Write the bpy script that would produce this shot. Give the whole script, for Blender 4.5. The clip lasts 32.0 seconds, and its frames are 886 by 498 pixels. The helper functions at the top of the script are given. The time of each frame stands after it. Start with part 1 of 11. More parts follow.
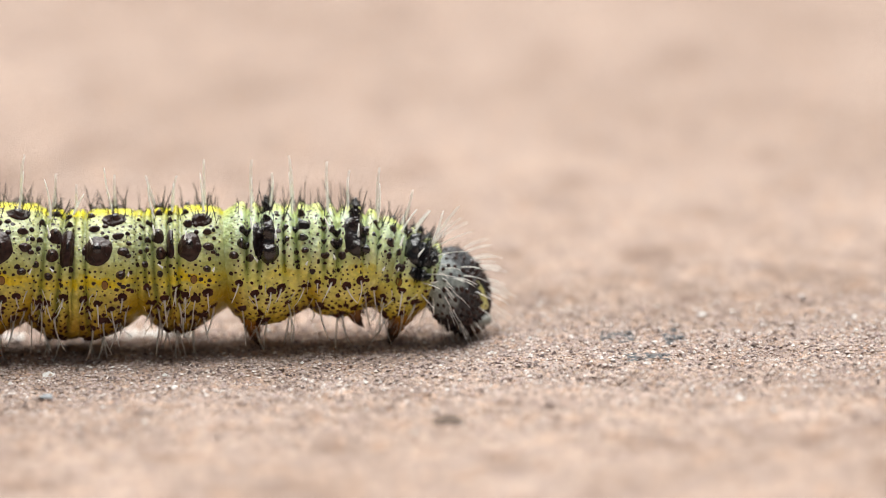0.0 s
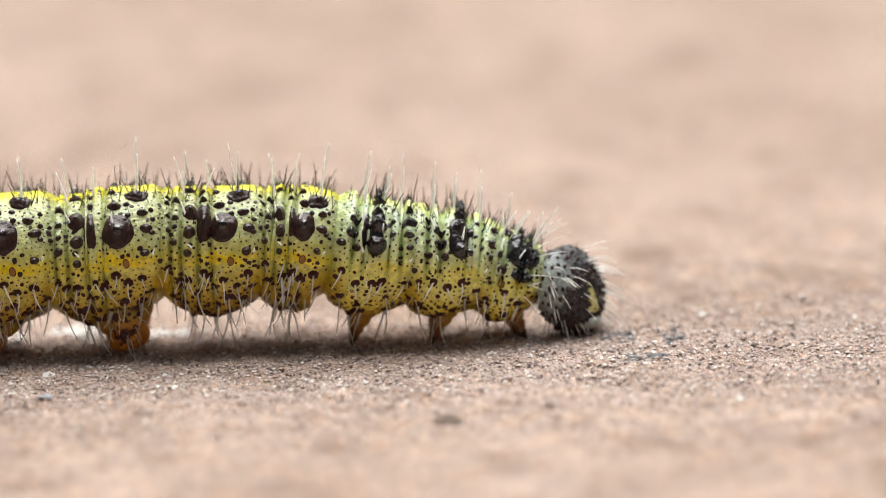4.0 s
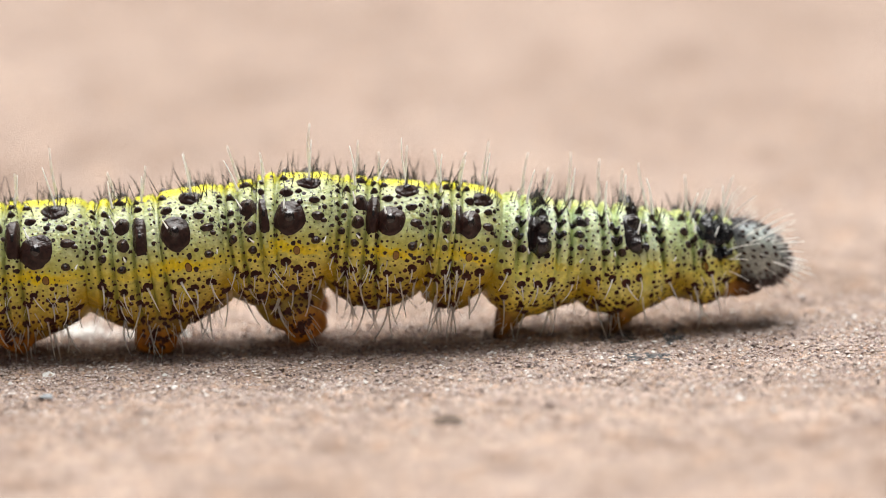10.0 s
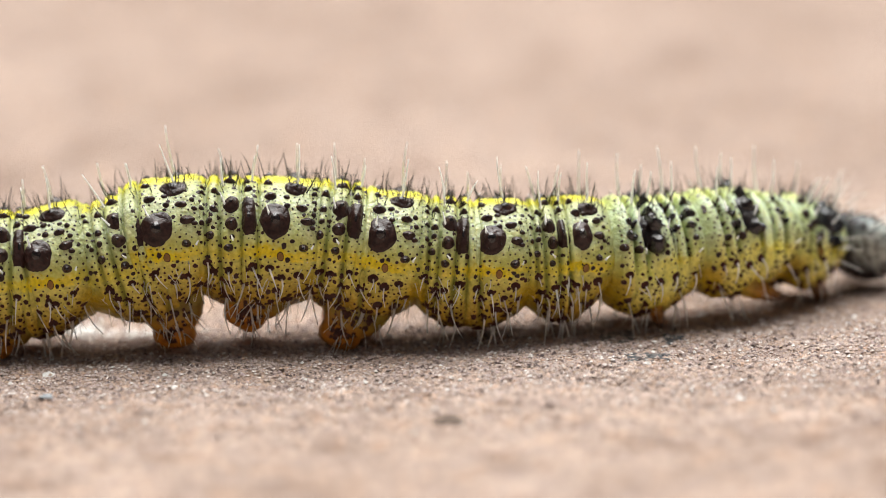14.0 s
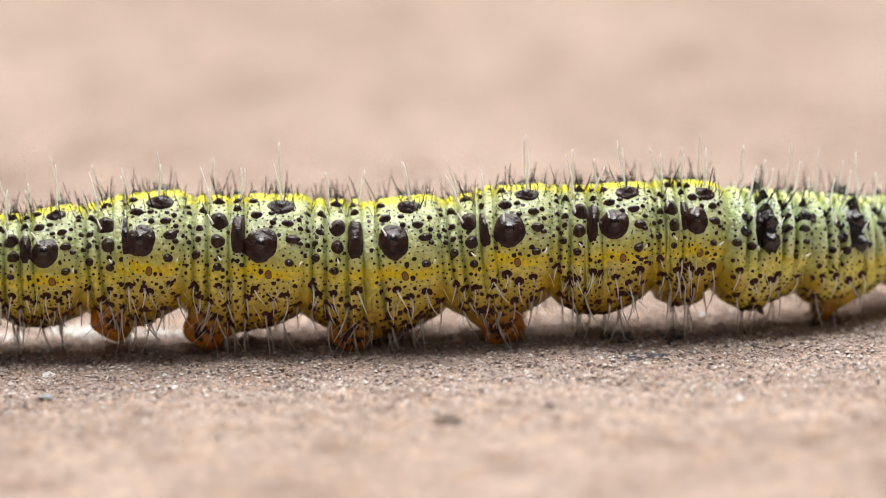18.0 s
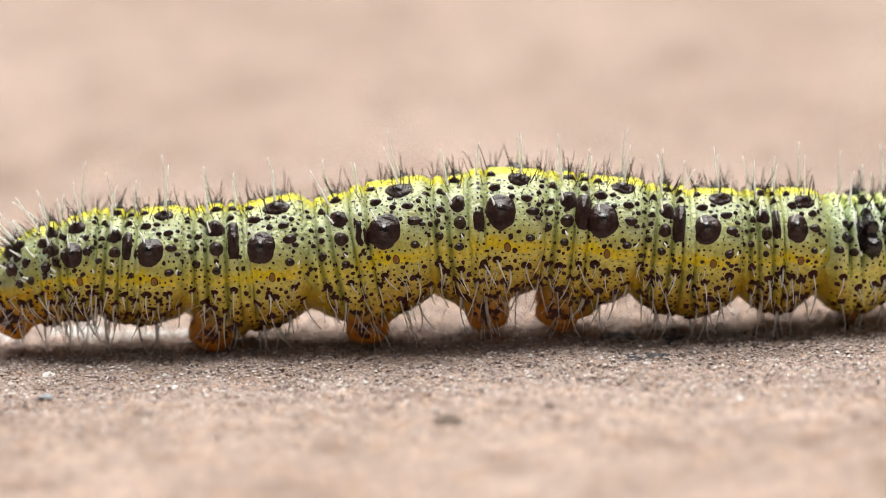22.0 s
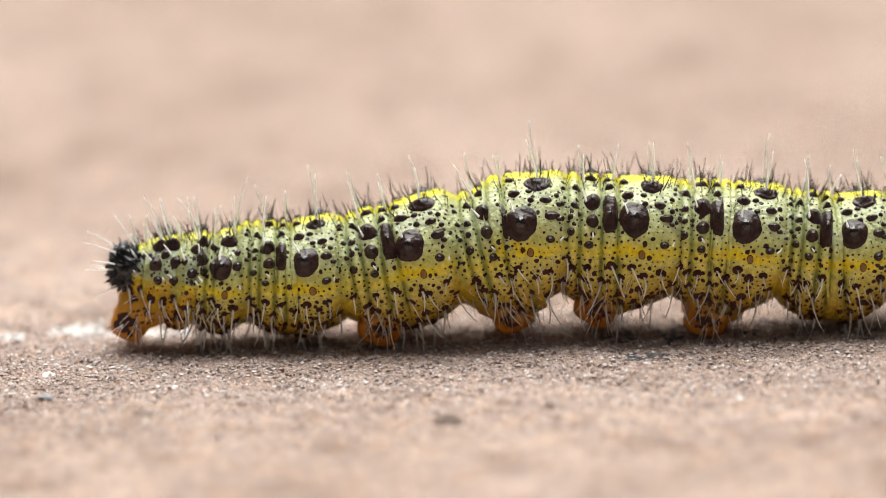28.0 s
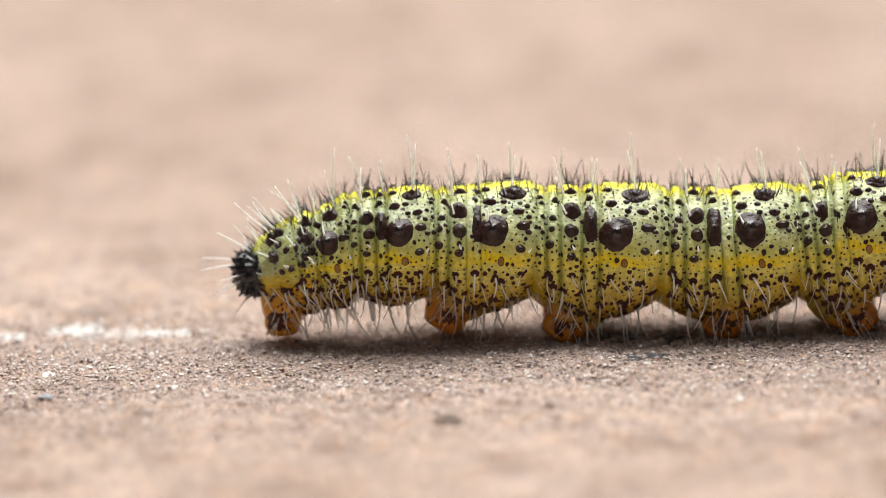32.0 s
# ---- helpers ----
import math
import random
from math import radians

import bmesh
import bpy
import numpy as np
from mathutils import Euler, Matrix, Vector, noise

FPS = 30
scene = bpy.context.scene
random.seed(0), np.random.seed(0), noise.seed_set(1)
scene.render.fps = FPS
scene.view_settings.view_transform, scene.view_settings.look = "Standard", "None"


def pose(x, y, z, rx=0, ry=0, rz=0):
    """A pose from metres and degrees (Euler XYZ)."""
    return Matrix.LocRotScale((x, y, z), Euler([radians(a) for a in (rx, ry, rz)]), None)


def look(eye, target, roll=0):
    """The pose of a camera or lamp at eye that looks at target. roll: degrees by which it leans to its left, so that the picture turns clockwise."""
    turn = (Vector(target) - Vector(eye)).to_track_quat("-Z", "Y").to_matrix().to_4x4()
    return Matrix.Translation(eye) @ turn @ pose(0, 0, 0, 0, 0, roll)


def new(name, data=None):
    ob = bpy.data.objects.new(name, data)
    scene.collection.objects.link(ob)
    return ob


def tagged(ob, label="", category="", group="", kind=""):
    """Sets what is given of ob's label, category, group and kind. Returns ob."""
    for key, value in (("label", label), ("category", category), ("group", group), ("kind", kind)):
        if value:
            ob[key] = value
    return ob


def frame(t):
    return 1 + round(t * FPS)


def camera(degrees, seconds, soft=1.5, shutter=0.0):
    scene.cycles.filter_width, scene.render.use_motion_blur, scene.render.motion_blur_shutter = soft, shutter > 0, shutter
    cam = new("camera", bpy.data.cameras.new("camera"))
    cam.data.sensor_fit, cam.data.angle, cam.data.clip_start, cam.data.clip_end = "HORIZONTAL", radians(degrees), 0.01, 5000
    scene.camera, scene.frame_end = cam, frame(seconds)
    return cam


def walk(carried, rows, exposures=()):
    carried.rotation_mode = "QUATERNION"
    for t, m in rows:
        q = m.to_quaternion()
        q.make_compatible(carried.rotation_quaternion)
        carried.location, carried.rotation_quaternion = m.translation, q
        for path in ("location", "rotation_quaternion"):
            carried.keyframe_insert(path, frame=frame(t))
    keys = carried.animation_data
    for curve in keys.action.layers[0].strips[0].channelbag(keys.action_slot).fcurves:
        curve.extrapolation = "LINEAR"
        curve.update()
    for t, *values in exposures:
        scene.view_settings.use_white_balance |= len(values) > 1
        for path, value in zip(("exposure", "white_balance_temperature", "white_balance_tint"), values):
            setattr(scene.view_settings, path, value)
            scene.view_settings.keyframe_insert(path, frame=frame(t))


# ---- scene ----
MM = 0.001
U = 0.0191 * MM  # drawing unit of the animal's plan

# camera: a macro lens on a stand, looking slightly down at the animal's flank
cam = camera(9.03, 32.0, soft=0.75)
TILT = radians(14.0)
AIM = Vector((0.0, 0.0, 3.03 * MM))
EYE = AIM + 0.19 * Vector((0.0, -math.cos(TILT), math.sin(TILT)))
cam.data.dof.use_dof = True
cam.data.dof.focus_distance = 0.1875
cam.data.dof.aperture_fstop = 32.0
walk(cam, [(0.0, look(EYE, AIM, -1.75)), (32.0, look(EYE, AIM, -1.75))],
     exposures=[(0.0, 0.45, 6500, 10), (32.0, 0.45, 6500, 10)])

# light: bright overcast day, the sun a wide soft glow high up
world = bpy.data.worlds.new("sky")
world.use_nodes = True
scene.world = world
sky = world.node_tree.nodes.new("ShaderNodeTexSky")
sky.sky_type = "NISHITA"
sky.sun_disc = False
sky.sun_elevation = radians(80)
sky.sun_rotation = radians(140)
sky.dust_density = 3.0
sky.ozone_density = 1.0
back = world.node_tree.nodes["Background"]
back.inputs["Strength"].default_value = 0.018
grey = world.node_tree.nodes.new("ShaderNodeHueSaturation")  # cloud takes most of the blue out
grey.inputs["Saturation"].default_value = 0.08
world.node_tree.links.new(sky.outputs["Color"], grey.inputs["Color"])
world.node_tree.links.new(grey.outputs["Color"], back.inputs["Color"])
sun = new("sun", bpy.data.lights.new("sun", "SUN"))
sun.data.energy = 5.2
sun.data.angle = radians(62)
sun.data.color = (0.985, 0.985, 0.96)
sun.matrix_world = look((0.03, 0.46, 1.0), (0, 0, 0))


# ---- materials ----
def material(name, rough=0.6, spec=0.4):
    m = bpy.data.materials.new(name)
    m.use_nodes = True
    b = m.node_tree.nodes["Principled BSDF"]
    b.inputs["Roughness"].default_value = rough
    b.inputs["Specular IOR Level"].default_value = spec
    return m, m.node_tree.nodes, m.node_tree.links, b


def node(nodes, kind, **values):
    n = nodes.new(kind)
    for key, value in values.items():
        n.inputs[key.replace("_", " ")].default_value = value
    return n


def ramp(nodes, stops):
    r = nodes.new("ShaderNodeValToRGB")
    el = r.color_ramp.elements
    while len(el) < len(stops):
        el.new(0.5)
    for e, (p, c) in zip(el, stops):
        e.position, e.color = p, (*c, 1)
    return r


def maths(nodes, links, op, a, b=None):
    n = nodes.new("ShaderNodeMath")
    n.operation = op
    for i, v in enumerate((a, b)):
        if v is None:
            continue
        if isinstance(v, (int, float)):
            n.inputs[i].default_value = v
        else:
            links.new(v, n.inputs[i])
    return n.outputs[0]


def mix(nodes, links, kind, fac, a, b):
    n = nodes.new("ShaderNodeMix")
    n.data_type, n.blend_type = "RGBA", kind
    for i, v in ((0, fac), (6, a), (7, b)):
        if isinstance(v, (int, float)):
            n.inputs[i].default_value = v
        elif isinstance(v, tuple):
            n.inputs[i].default_value = (*v, 1)
        else:
            links.new(v, n.inputs[i])
    return n.outputs[2]


def bump(nodes, links, height, bsdf, strength, distance):
    n = node(nodes, "ShaderNodeBump", Strength=strength, Distance=distance)
    links.new(height, n.inputs["Height"])
    links.new(n.outputs["Normal"], bsdf.inputs["Normal"])


def skin(name, stops, fold):
    """Caterpillar skin: bands of colour round the body, a much darker green in the folds, granular relief."""
    m, nodes, links, b = material(name, 0.40, 0.42)
    tc = nodes.new("ShaderNodeTexCoord")
    sep = nodes.new("ShaderNodeSeparateXYZ")
    links.new(tc.outputs["Object"], sep.inputs[0])
    big = node(nodes, "ShaderNodeTexNoise", Scale=900.0, Detail=3.0)
    fine = node(nodes, "ShaderNodeTexNoise", Scale=6000.0, Detail=4.0)
    links.new(tc.outputs["Object"], big.inputs["Vector"])
    links.new(tc.outputs["Object"], fine.inputs["Vector"])
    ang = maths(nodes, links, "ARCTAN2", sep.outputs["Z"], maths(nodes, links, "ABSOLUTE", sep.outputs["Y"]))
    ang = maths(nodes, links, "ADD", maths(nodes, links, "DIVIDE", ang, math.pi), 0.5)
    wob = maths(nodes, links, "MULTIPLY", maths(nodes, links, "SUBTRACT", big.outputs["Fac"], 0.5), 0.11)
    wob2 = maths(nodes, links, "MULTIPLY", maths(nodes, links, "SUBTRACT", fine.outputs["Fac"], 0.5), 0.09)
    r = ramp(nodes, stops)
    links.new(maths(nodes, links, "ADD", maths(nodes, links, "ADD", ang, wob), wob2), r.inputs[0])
    def attr(name):
        n = nodes.new("ShaderNodeAttribute")
        n.attribute_name = name
        return n.outputs["Fac"]

    blotch = node(nodes, "ShaderNodeTexNoise", Scale=1500.0, Detail=2.0)
    links.new(tc.outputs["Object"], blotch.inputs["Vector"])
    br = ramp(nodes, [(0.46, (0, 0, 0)), (0.68, (0.75, 0.75, 0.75))])
    links.new(blotch.outputs["Fac"], br.inputs[0])
    col = mix(nodes, links, "MIX", br.outputs[0], r.outputs[0], mix(nodes, links, "MULTIPLY", 1.0, r.outputs[0], (0.86, 0.84, 0.58)))
    # the deeper the fold, the more of the dark green fold colour
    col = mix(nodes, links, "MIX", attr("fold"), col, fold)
    col = mix(nodes, links, "MIX", attr("amber"), col, (0.52, 0.34, 0.008))
    on = ramp(nodes, [(0.470, (0, 0, 0)), (0.490, (1, 1, 1)), (0.525, (1, 1, 1)), (0.548, (0, 0, 0))])
    links.new(maths(nodes, links, "ADD", maths(nodes, links, "ADD", ang, wob), wob2), on.inputs[0])
    col = mix(nodes, links, "MIX", maths(nodes, links, "MULTIPLY", on.outputs[0], attr("band")), col, (0.95, 0.74, 0.005))
    mott = ramp(nodes, [(0.3, (0.74, 0.74, 0.60)), (0.7, (1.26, 1.24, 1.16))])
    links.new(fine.outputs["Fac"], mott.inputs[0])
    col = mix(nodes, links, "MULTIPLY", 0.8, col, mott.outputs[0])
    links.new(col, b.inputs["Base Color"])
    b.inputs["Subsurface Weight"].default_value = 0.35
    b.inputs["Subsurface Radius"].default_value = (0.5, 0.4, 0.15)
    b.inputs["Subsurface Scale"].default_value = 0.9 * MM
    cell = node(nodes, "ShaderNodeTexVoronoi", Scale=9000.0)
    links.new(tc.outputs["Object"], cell.inputs["Vector"])
    h = maths(nodes, links, "SUBTRACT", fine.outputs["Fac"], maths(nodes, links, "MULTIPLY", cell.outputs["Distance"], 0.5))
    bump(nodes, links, h, b, 0.8, 0.07 * MM)
    return m


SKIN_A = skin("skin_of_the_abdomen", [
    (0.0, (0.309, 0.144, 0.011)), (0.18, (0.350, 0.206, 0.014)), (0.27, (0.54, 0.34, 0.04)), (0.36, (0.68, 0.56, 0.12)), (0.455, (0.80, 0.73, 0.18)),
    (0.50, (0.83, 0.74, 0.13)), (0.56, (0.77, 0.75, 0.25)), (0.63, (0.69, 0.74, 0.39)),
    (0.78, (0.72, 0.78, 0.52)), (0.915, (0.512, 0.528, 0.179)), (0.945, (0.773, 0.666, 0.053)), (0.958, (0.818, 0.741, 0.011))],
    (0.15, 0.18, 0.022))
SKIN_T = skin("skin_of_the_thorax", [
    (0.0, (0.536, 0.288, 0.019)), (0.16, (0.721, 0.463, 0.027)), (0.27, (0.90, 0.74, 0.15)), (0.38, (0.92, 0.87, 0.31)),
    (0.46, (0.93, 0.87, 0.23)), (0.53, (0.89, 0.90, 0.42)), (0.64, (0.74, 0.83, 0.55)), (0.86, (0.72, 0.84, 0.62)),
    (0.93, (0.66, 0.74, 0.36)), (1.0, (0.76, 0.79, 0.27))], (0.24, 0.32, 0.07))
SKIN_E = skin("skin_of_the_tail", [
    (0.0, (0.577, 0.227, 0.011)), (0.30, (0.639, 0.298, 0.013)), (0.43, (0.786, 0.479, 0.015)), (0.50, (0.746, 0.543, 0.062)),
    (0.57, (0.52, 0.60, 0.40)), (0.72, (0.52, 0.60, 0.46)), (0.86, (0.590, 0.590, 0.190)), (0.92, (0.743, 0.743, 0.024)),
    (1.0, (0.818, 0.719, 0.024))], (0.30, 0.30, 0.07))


def gloss(name, colour, other, rough, grain=7000.0, depth=0.02):
    m, nodes, links, b = material(name, rough, 0.5)
    tc = nodes.new("ShaderNodeTexCoord")
    n = node(nodes, "ShaderNodeTexNoise", Scale=grain, Detail=3.0)
    links.new(tc.outputs["Object"], n.inputs["Vector"])
    r = ramp(nodes, [(0.35, colour), (0.7, other)])
    links.new(n.outputs["Fac"], r.inputs[0])
    links.new(r.outputs[0], b.inputs["Base Color"])
    bump(nodes, links, n.outputs["Fac"], b, 0.4, depth * MM)
    return m


BLACK = gloss("brown_black_spot", (0.020, 0.0085, 0.007), (0.052, 0.022, 0.016), 0.28, 7500.0, 0.13)
BLACK.node_tree.nodes["Principled BSDF"].inputs["Specular IOR Level"].default_value = 0.34
SHINY = gloss("glossy_black_wart", (0.006, 0.004, 0.004), (0.022, 0.010, 0.009), 0.2, 8000.0, 0.10)
SHINY.node_tree.nodes["Principled BSDF"].inputs["Specular IOR Level"].default_value = 0.6
SHINY.node_tree.nodes["Principled BSDF"].inputs["Coat Weight"].default_value = 0.15
SHINY.node_tree.nodes["Principled BSDF"].inputs["Coat Roughness"].default_value = 0.08
BROWN = gloss("maroon_speckle", (0.035, 0.010, 0.007), (0.085, 0.024, 0.014), 0.4)
BROWN.node_tree.nodes["Principled BSDF"].inputs["Specular IOR Level"].default_value = 0.25
PLATE = gloss("rugged_black_plate", (0.006, 0.006, 0.007), (0.02, 0.02, 0.023), 0.2, 5000.0, 0.10)
BRISTLE = gloss("black_bristle", (0.015, 0.013, 0.012), (0.03, 0.026, 0.024), 0.4)
HAIR = gloss("white_hair", (0.93, 0.91, 0.85), (0.96, 0.95, 0.91), 0.22)
HAIR.node_tree.nodes["Principled BSDF"].inputs["Subsurface Weight"].default_value = 0.9
HAIR.node_tree.nodes["Principled BSDF"].inputs["Subsurface Radius"].default_value = (1.0, 0.96, 0.88)
HAIR.node_tree.nodes["Principled BSDF"].inputs["Subsurface Scale"].default_value = 0.1 * MM
thin = HAIR.node_tree.nodes.new("ShaderNodeBsdfTranslucent")
thin.inputs["Color"].default_value = (0.98, 0.97, 0.93, 1)
HAIR.node_tree.nodes["Principled BSDF"].inputs["Specular IOR Level"].default_value = 1.0
both = HAIR.node_tree.nodes.new("ShaderNodeMixShader")
both.inputs[0].default_value = 0.55
HAIR.node_tree.links.new(HAIR.node_tree.nodes["Principled BSDF"].outputs[0], both.inputs[1])
HAIR.node_tree.links.new(thin.outputs[0], both.inputs[2])
HAIR.node_tree.links.new(both.outputs[0], HAIR.node_tree.nodes["Material Output"].inputs["Surface"])
SPIR = gloss("orange_spiracle", (0.26, 0.125, 0.02), (0.36, 0.18, 0.03), 0.4)
YELLOW = gloss("yellow_face_plate", (0.56, 0.52, 0.15), (0.66, 0.62, 0.26), 0.4)
LIP = gloss("pale_grey_lip", (0.22, 0.23, 0.21), (0.36, 0.36, 0.32), 0.35)
CLAW = gloss("dark_claw", (0.05, 0.02, 0.01), (0.10, 0.04, 0.012), 0.3)


def leg_skin(name, stops, low, high, dirty=0.55):
    """Leg colour from the body down to the foot, with a little mottling."""
    m, nodes, links, b = material(name, 0.4, 0.45)
    tc = nodes.new("ShaderNodeTexCoord")
    sep = nodes.new("ShaderNodeSeparateXYZ")
    links.new(tc.outputs["Object"], sep.inputs[0])
    n = node(nodes, "ShaderNodeTexNoise", Scale=4500.0, Detail=3.0)
    links.new(tc.outputs["Object"], n.inputs["Vector"])
    mr = node(nodes, "ShaderNodeMapRange")
    mr.inputs[1].default_value, mr.inputs[2].default_value = low * U, high * U
    links.new(sep.outputs["Z"], mr.inputs[0])
    wob = maths(nodes, links, "MULTIPLY", maths(nodes, links, "SUBTRACT", n.outputs["Fac"], 0.5), 0.5)
    r = ramp(nodes, stops)
    links.new(maths(nodes, links, "ADD", mr.outputs[0], wob), r.inputs[0])
    dirt = node(nodes, "ShaderNodeTexNoise", Scale=2600.0, Detail=3.0)
    links.new(tc.outputs["Object"], dirt.inputs["Vector"])
    dr = ramp(nodes, [(0.43, (1, 1, 1)), (0.60, (0.30, 0.17, 0.12))])
    links.new(dirt.outputs["Fac"], dr.inputs[0])
    links.new(mix(nodes, links, "MULTIPLY", dirty, r.outputs[0], dr.outputs[0]), b.inputs["Base Color"])
    b.inputs["Subsurface Weight"].default_value = 0.15
    b.inputs["Subsurface Radius"].default_value = (0.6, 0.3, 0.1)
    b.inputs["Subsurface Scale"].default_value = 0.4 * MM
    bump(nodes, links, n.outputs["Fac"], b, 0.5, 0.04 * MM)
    return m


PROLEG = leg_skin("orange_proleg", [(0.0, (0.56, 0.20, 0.012)), (0.45, (0.50, 0.19, 0.014)), (0.75, (0.40, 0.22, 0.02)),
                                    (1.0, (0.34, 0.25, 0.03))], -60, 15)
CLASPER = leg_skin("bright_orange_clasper", [(0.0, (0.66, 0.25, 0.010)), (0.5, (0.62, 0.26, 0.012)), (1.0, (0.56, 0.30, 0.02))], -60, 15, 0.25)
CLAWLEG = leg_skin("amber_leg", [(0.0, (0.05, 0.02, 0.008)), (0.26, (0.20, 0.075, 0.010)), (0.5, (0.38, 0.16, 0.012)),
                                 (1.0, (0.62, 0.43, 0.045))], -56, 26)


def head_skin():
    """Charcoal head, pale grey on the cheeks, with black pits."""
    m, nodes, links, b = material("speckled_head", 0.42, 0.4)
    tc = nodes.new("ShaderNodeTexCoord")
    sep = nodes.new("ShaderNodeSeparateXYZ")
    links.new(tc.outputs["Object"], sep.inputs[0])
    n = node(nodes, "ShaderNodeTexNoise", Scale=2500.0, Detail=4.0)
    links.new(tc.outputs["Object"], n.inputs["Vector"])
    # the pale cheek patch: behind and above the mouth
    d = nodes.new("ShaderNodeVectorMath")
    d.operation = "DISTANCE"
    ab = nodes.new("ShaderNodeVectorMath")
    ab.operation = "ABSOLUTE"
    sx = nodes.new("ShaderNodeCombineXYZ")
    links.new(sep.outputs["X"], sx.inputs[0])
    links.new(maths(nodes, links, "ABSOLUTE", sep.outputs["Y"]), sx.inputs[1])
    links.new(sep.outputs["Z"], sx.inputs[2])
    links.new(sx.outputs[0], d.inputs[0])
    d.inputs[1].default_value = (-22 * U, 58 * U, 20 * U)
    dd = maths(nodes, links, "DIVIDE", d.outputs["Value"], 80 * U)
    dd = maths(nodes, links, "ADD", dd, maths(nodes, links, "MULTIPLY", maths(nodes, links, "SUBTRACT", n.outputs["Fac"], 0.5), 0.9))
    r = ramp(nodes, [(0.30, (0.43, 0.47, 0.43)), (0.58, (0.25, 0.28, 0.275)), (0.74, (0.045, 0.042, 0.046)), (1.0, (0.020, 0.020, 0.024))])
    links.new(dd, r.inputs[0])
    f = node(nodes, "ShaderNodeTexNoise", Scale=9000.0, Detail=3.0)
    links.new(tc.outputs["Object"], f.inputs["Vector"])
    mo = ramp(nodes, [(0.35, (0.65, 0.65, 0.65)), (0.65, (1.15, 1.15, 1.15))])
    links.new(f.outputs["Fac"], mo.inputs[0])
    links.new(mix(nodes, links, "MULTIPLY", 0.8, r.outputs[0], mo.outputs[0]), b.inputs["Base Color"])
    bump(nodes, links, f.outputs["Fac"], b, 0.8, 0.06 * MM)
    return m


HEAD = head_skin()


def stone():
    """Weathered sandstone slab: pinkish tan, sandy grains of several colours, blotches at several sizes."""
    m, nodes, links, b = material("weathered_sandstone", 0.85, 0.25)
    tc = nodes.new("ShaderNodeTexCoord")

    def field(scale, stops, detail=4.0, rough=0.6):
        n = node(nodes, "ShaderNodeTexNoise", Scale=scale, Detail=detail, Roughness=rough)
        links.new(tc.outputs["Object"], n.inputs["Vector"])
        r = ramp(nodes, stops)
        links.new(n.outputs["Fac"], r.inputs[0])
        return n.outputs["Fac"], r.outputs[0]

    _, col = field(55.0, [(0.30, (0.385, 0.308, 0.262)), (0.5, (0.48, 0.394, 0.346)), (0.7, (0.575, 0.484, 0.432))], 4.0, 0.55)
    _, patch = field(330.0, [(0.28, (0.50, 0.43, 0.39)), (0.45, (0.93, 0.92, 0.91)), (0.6, (1.05, 1.04, 1.03)), (0.72, (1.28, 1.27, 1.26))])
    col = mix(nodes, links, "MULTIPLY", 0.8, col, patch)
    _, warm = field(800.0, [(0.36, (0.93, 0.92, 0.95)), (0.5, (1.0, 1.0, 1.0)), (0.68, (1.08, 0.97, 0.87))])
    col = mix(nodes, links, "MULTIPLY", 0.8, col, warm)
    _, blot = field(1700.0, [(0.30, (0.68, 0.63, 0.60)), (0.46, (0.94, 0.93, 0.92)), (0.6, (1.04, 1.03, 1.02)), (0.74, (1.45, 1.45, 1.45))])
    col = mix(nodes, links, "MULTIPLY", 0.85, col, blot)
    fine, speck = field(5200.0, [(0.30, (0.55, 0.49, 0.46)), (0.47, (0.92, 0.88, 0.86)), (0.58, (1.05, 1.0, 0.97)), (0.72, (1.5, 1.45, 1.4))], 5.0, 0.7)
    col = mix(nodes, links, "MULTIPLY", 0.85, col, speck)
    cells = node(nodes, "ShaderNodeTexVoronoi", Scale=8000.0)
    links.new(tc.outputs["Object"], cells.inputs["Vector"])
    pick = nodes.new("ShaderNodeSeparateXYZ")
    links.new(cells.outputs["Color"], pick.inputs[0])
    r4 = ramp(nodes, [(0.0, (0.62, 0.54, 0.52)), (0.2, (0.9, 0.86, 0.84)), (0.7, (1.0, 0.98, 0.96)), (0.88, (1.15, 0.98, 0.85)), (1.0, (1.6, 1.55, 1.5))])
    links.new(pick.outputs[0], r4.inputs[0])
    col = mix(nodes, links, "MULTIPLY", 0.75, col, r4.outputs[0])
    links.new(col, b.inputs["Base Color"])
    h = maths(nodes, links, "ADD", maths(nodes, links, "MULTIPLY", cells.outputs["Distance"], -0.6), fine)
    bump(nodes, links, h, b, 1.0, 0.12 * MM)
    return m


STONE = stone()


def grain_mat():
    m, nodes, links, b = material("sand_grain", 0.6, 0.4)
    g = nodes.new("ShaderNodeNewGeometry")
    r = ramp(nodes, [(0.0, (0.11, 0.075, 0.07)), (0.09, (0.26, 0.19, 0.175)), (0.24, (0.44, 0.34, 0.30)), (0.56, (0.56, 0.455, 0.405)),
                     (0.68, (0.58, 0.42, 0.31)), (0.78, (0.50, 0.38, 0.36)), (0.88, (0.62, 0.52, 0.465)), (0.95, (0.78, 0.70, 0.65)), (1.0, (0.92, 0.90, 0.87))])
    links.new(g.outputs["Random Per Island"], r.inputs[0])
    links.new(r.outputs[0], b.inputs["Base Color"])
    return m


GRAIN = grain_mat()
GREY = gloss("blue_grey_flake", (0.06, 0.06, 0.063), (0.14, 0.138, 0.14), 0.7)
PALESLATE = gloss("pale_slate", (0.26, 0.28, 0.30), (0.36, 0.37, 0.38), 0.7)
CHALK = gloss("white_chalk", (0.72, 0.69, 0.66), (0.85, 0.83, 0.80), 0.8)
DARKSTONE = gloss("dark_brown_stone", (0.08, 0.05, 0.035), (0.14, 0.09, 0.06), 0.8)


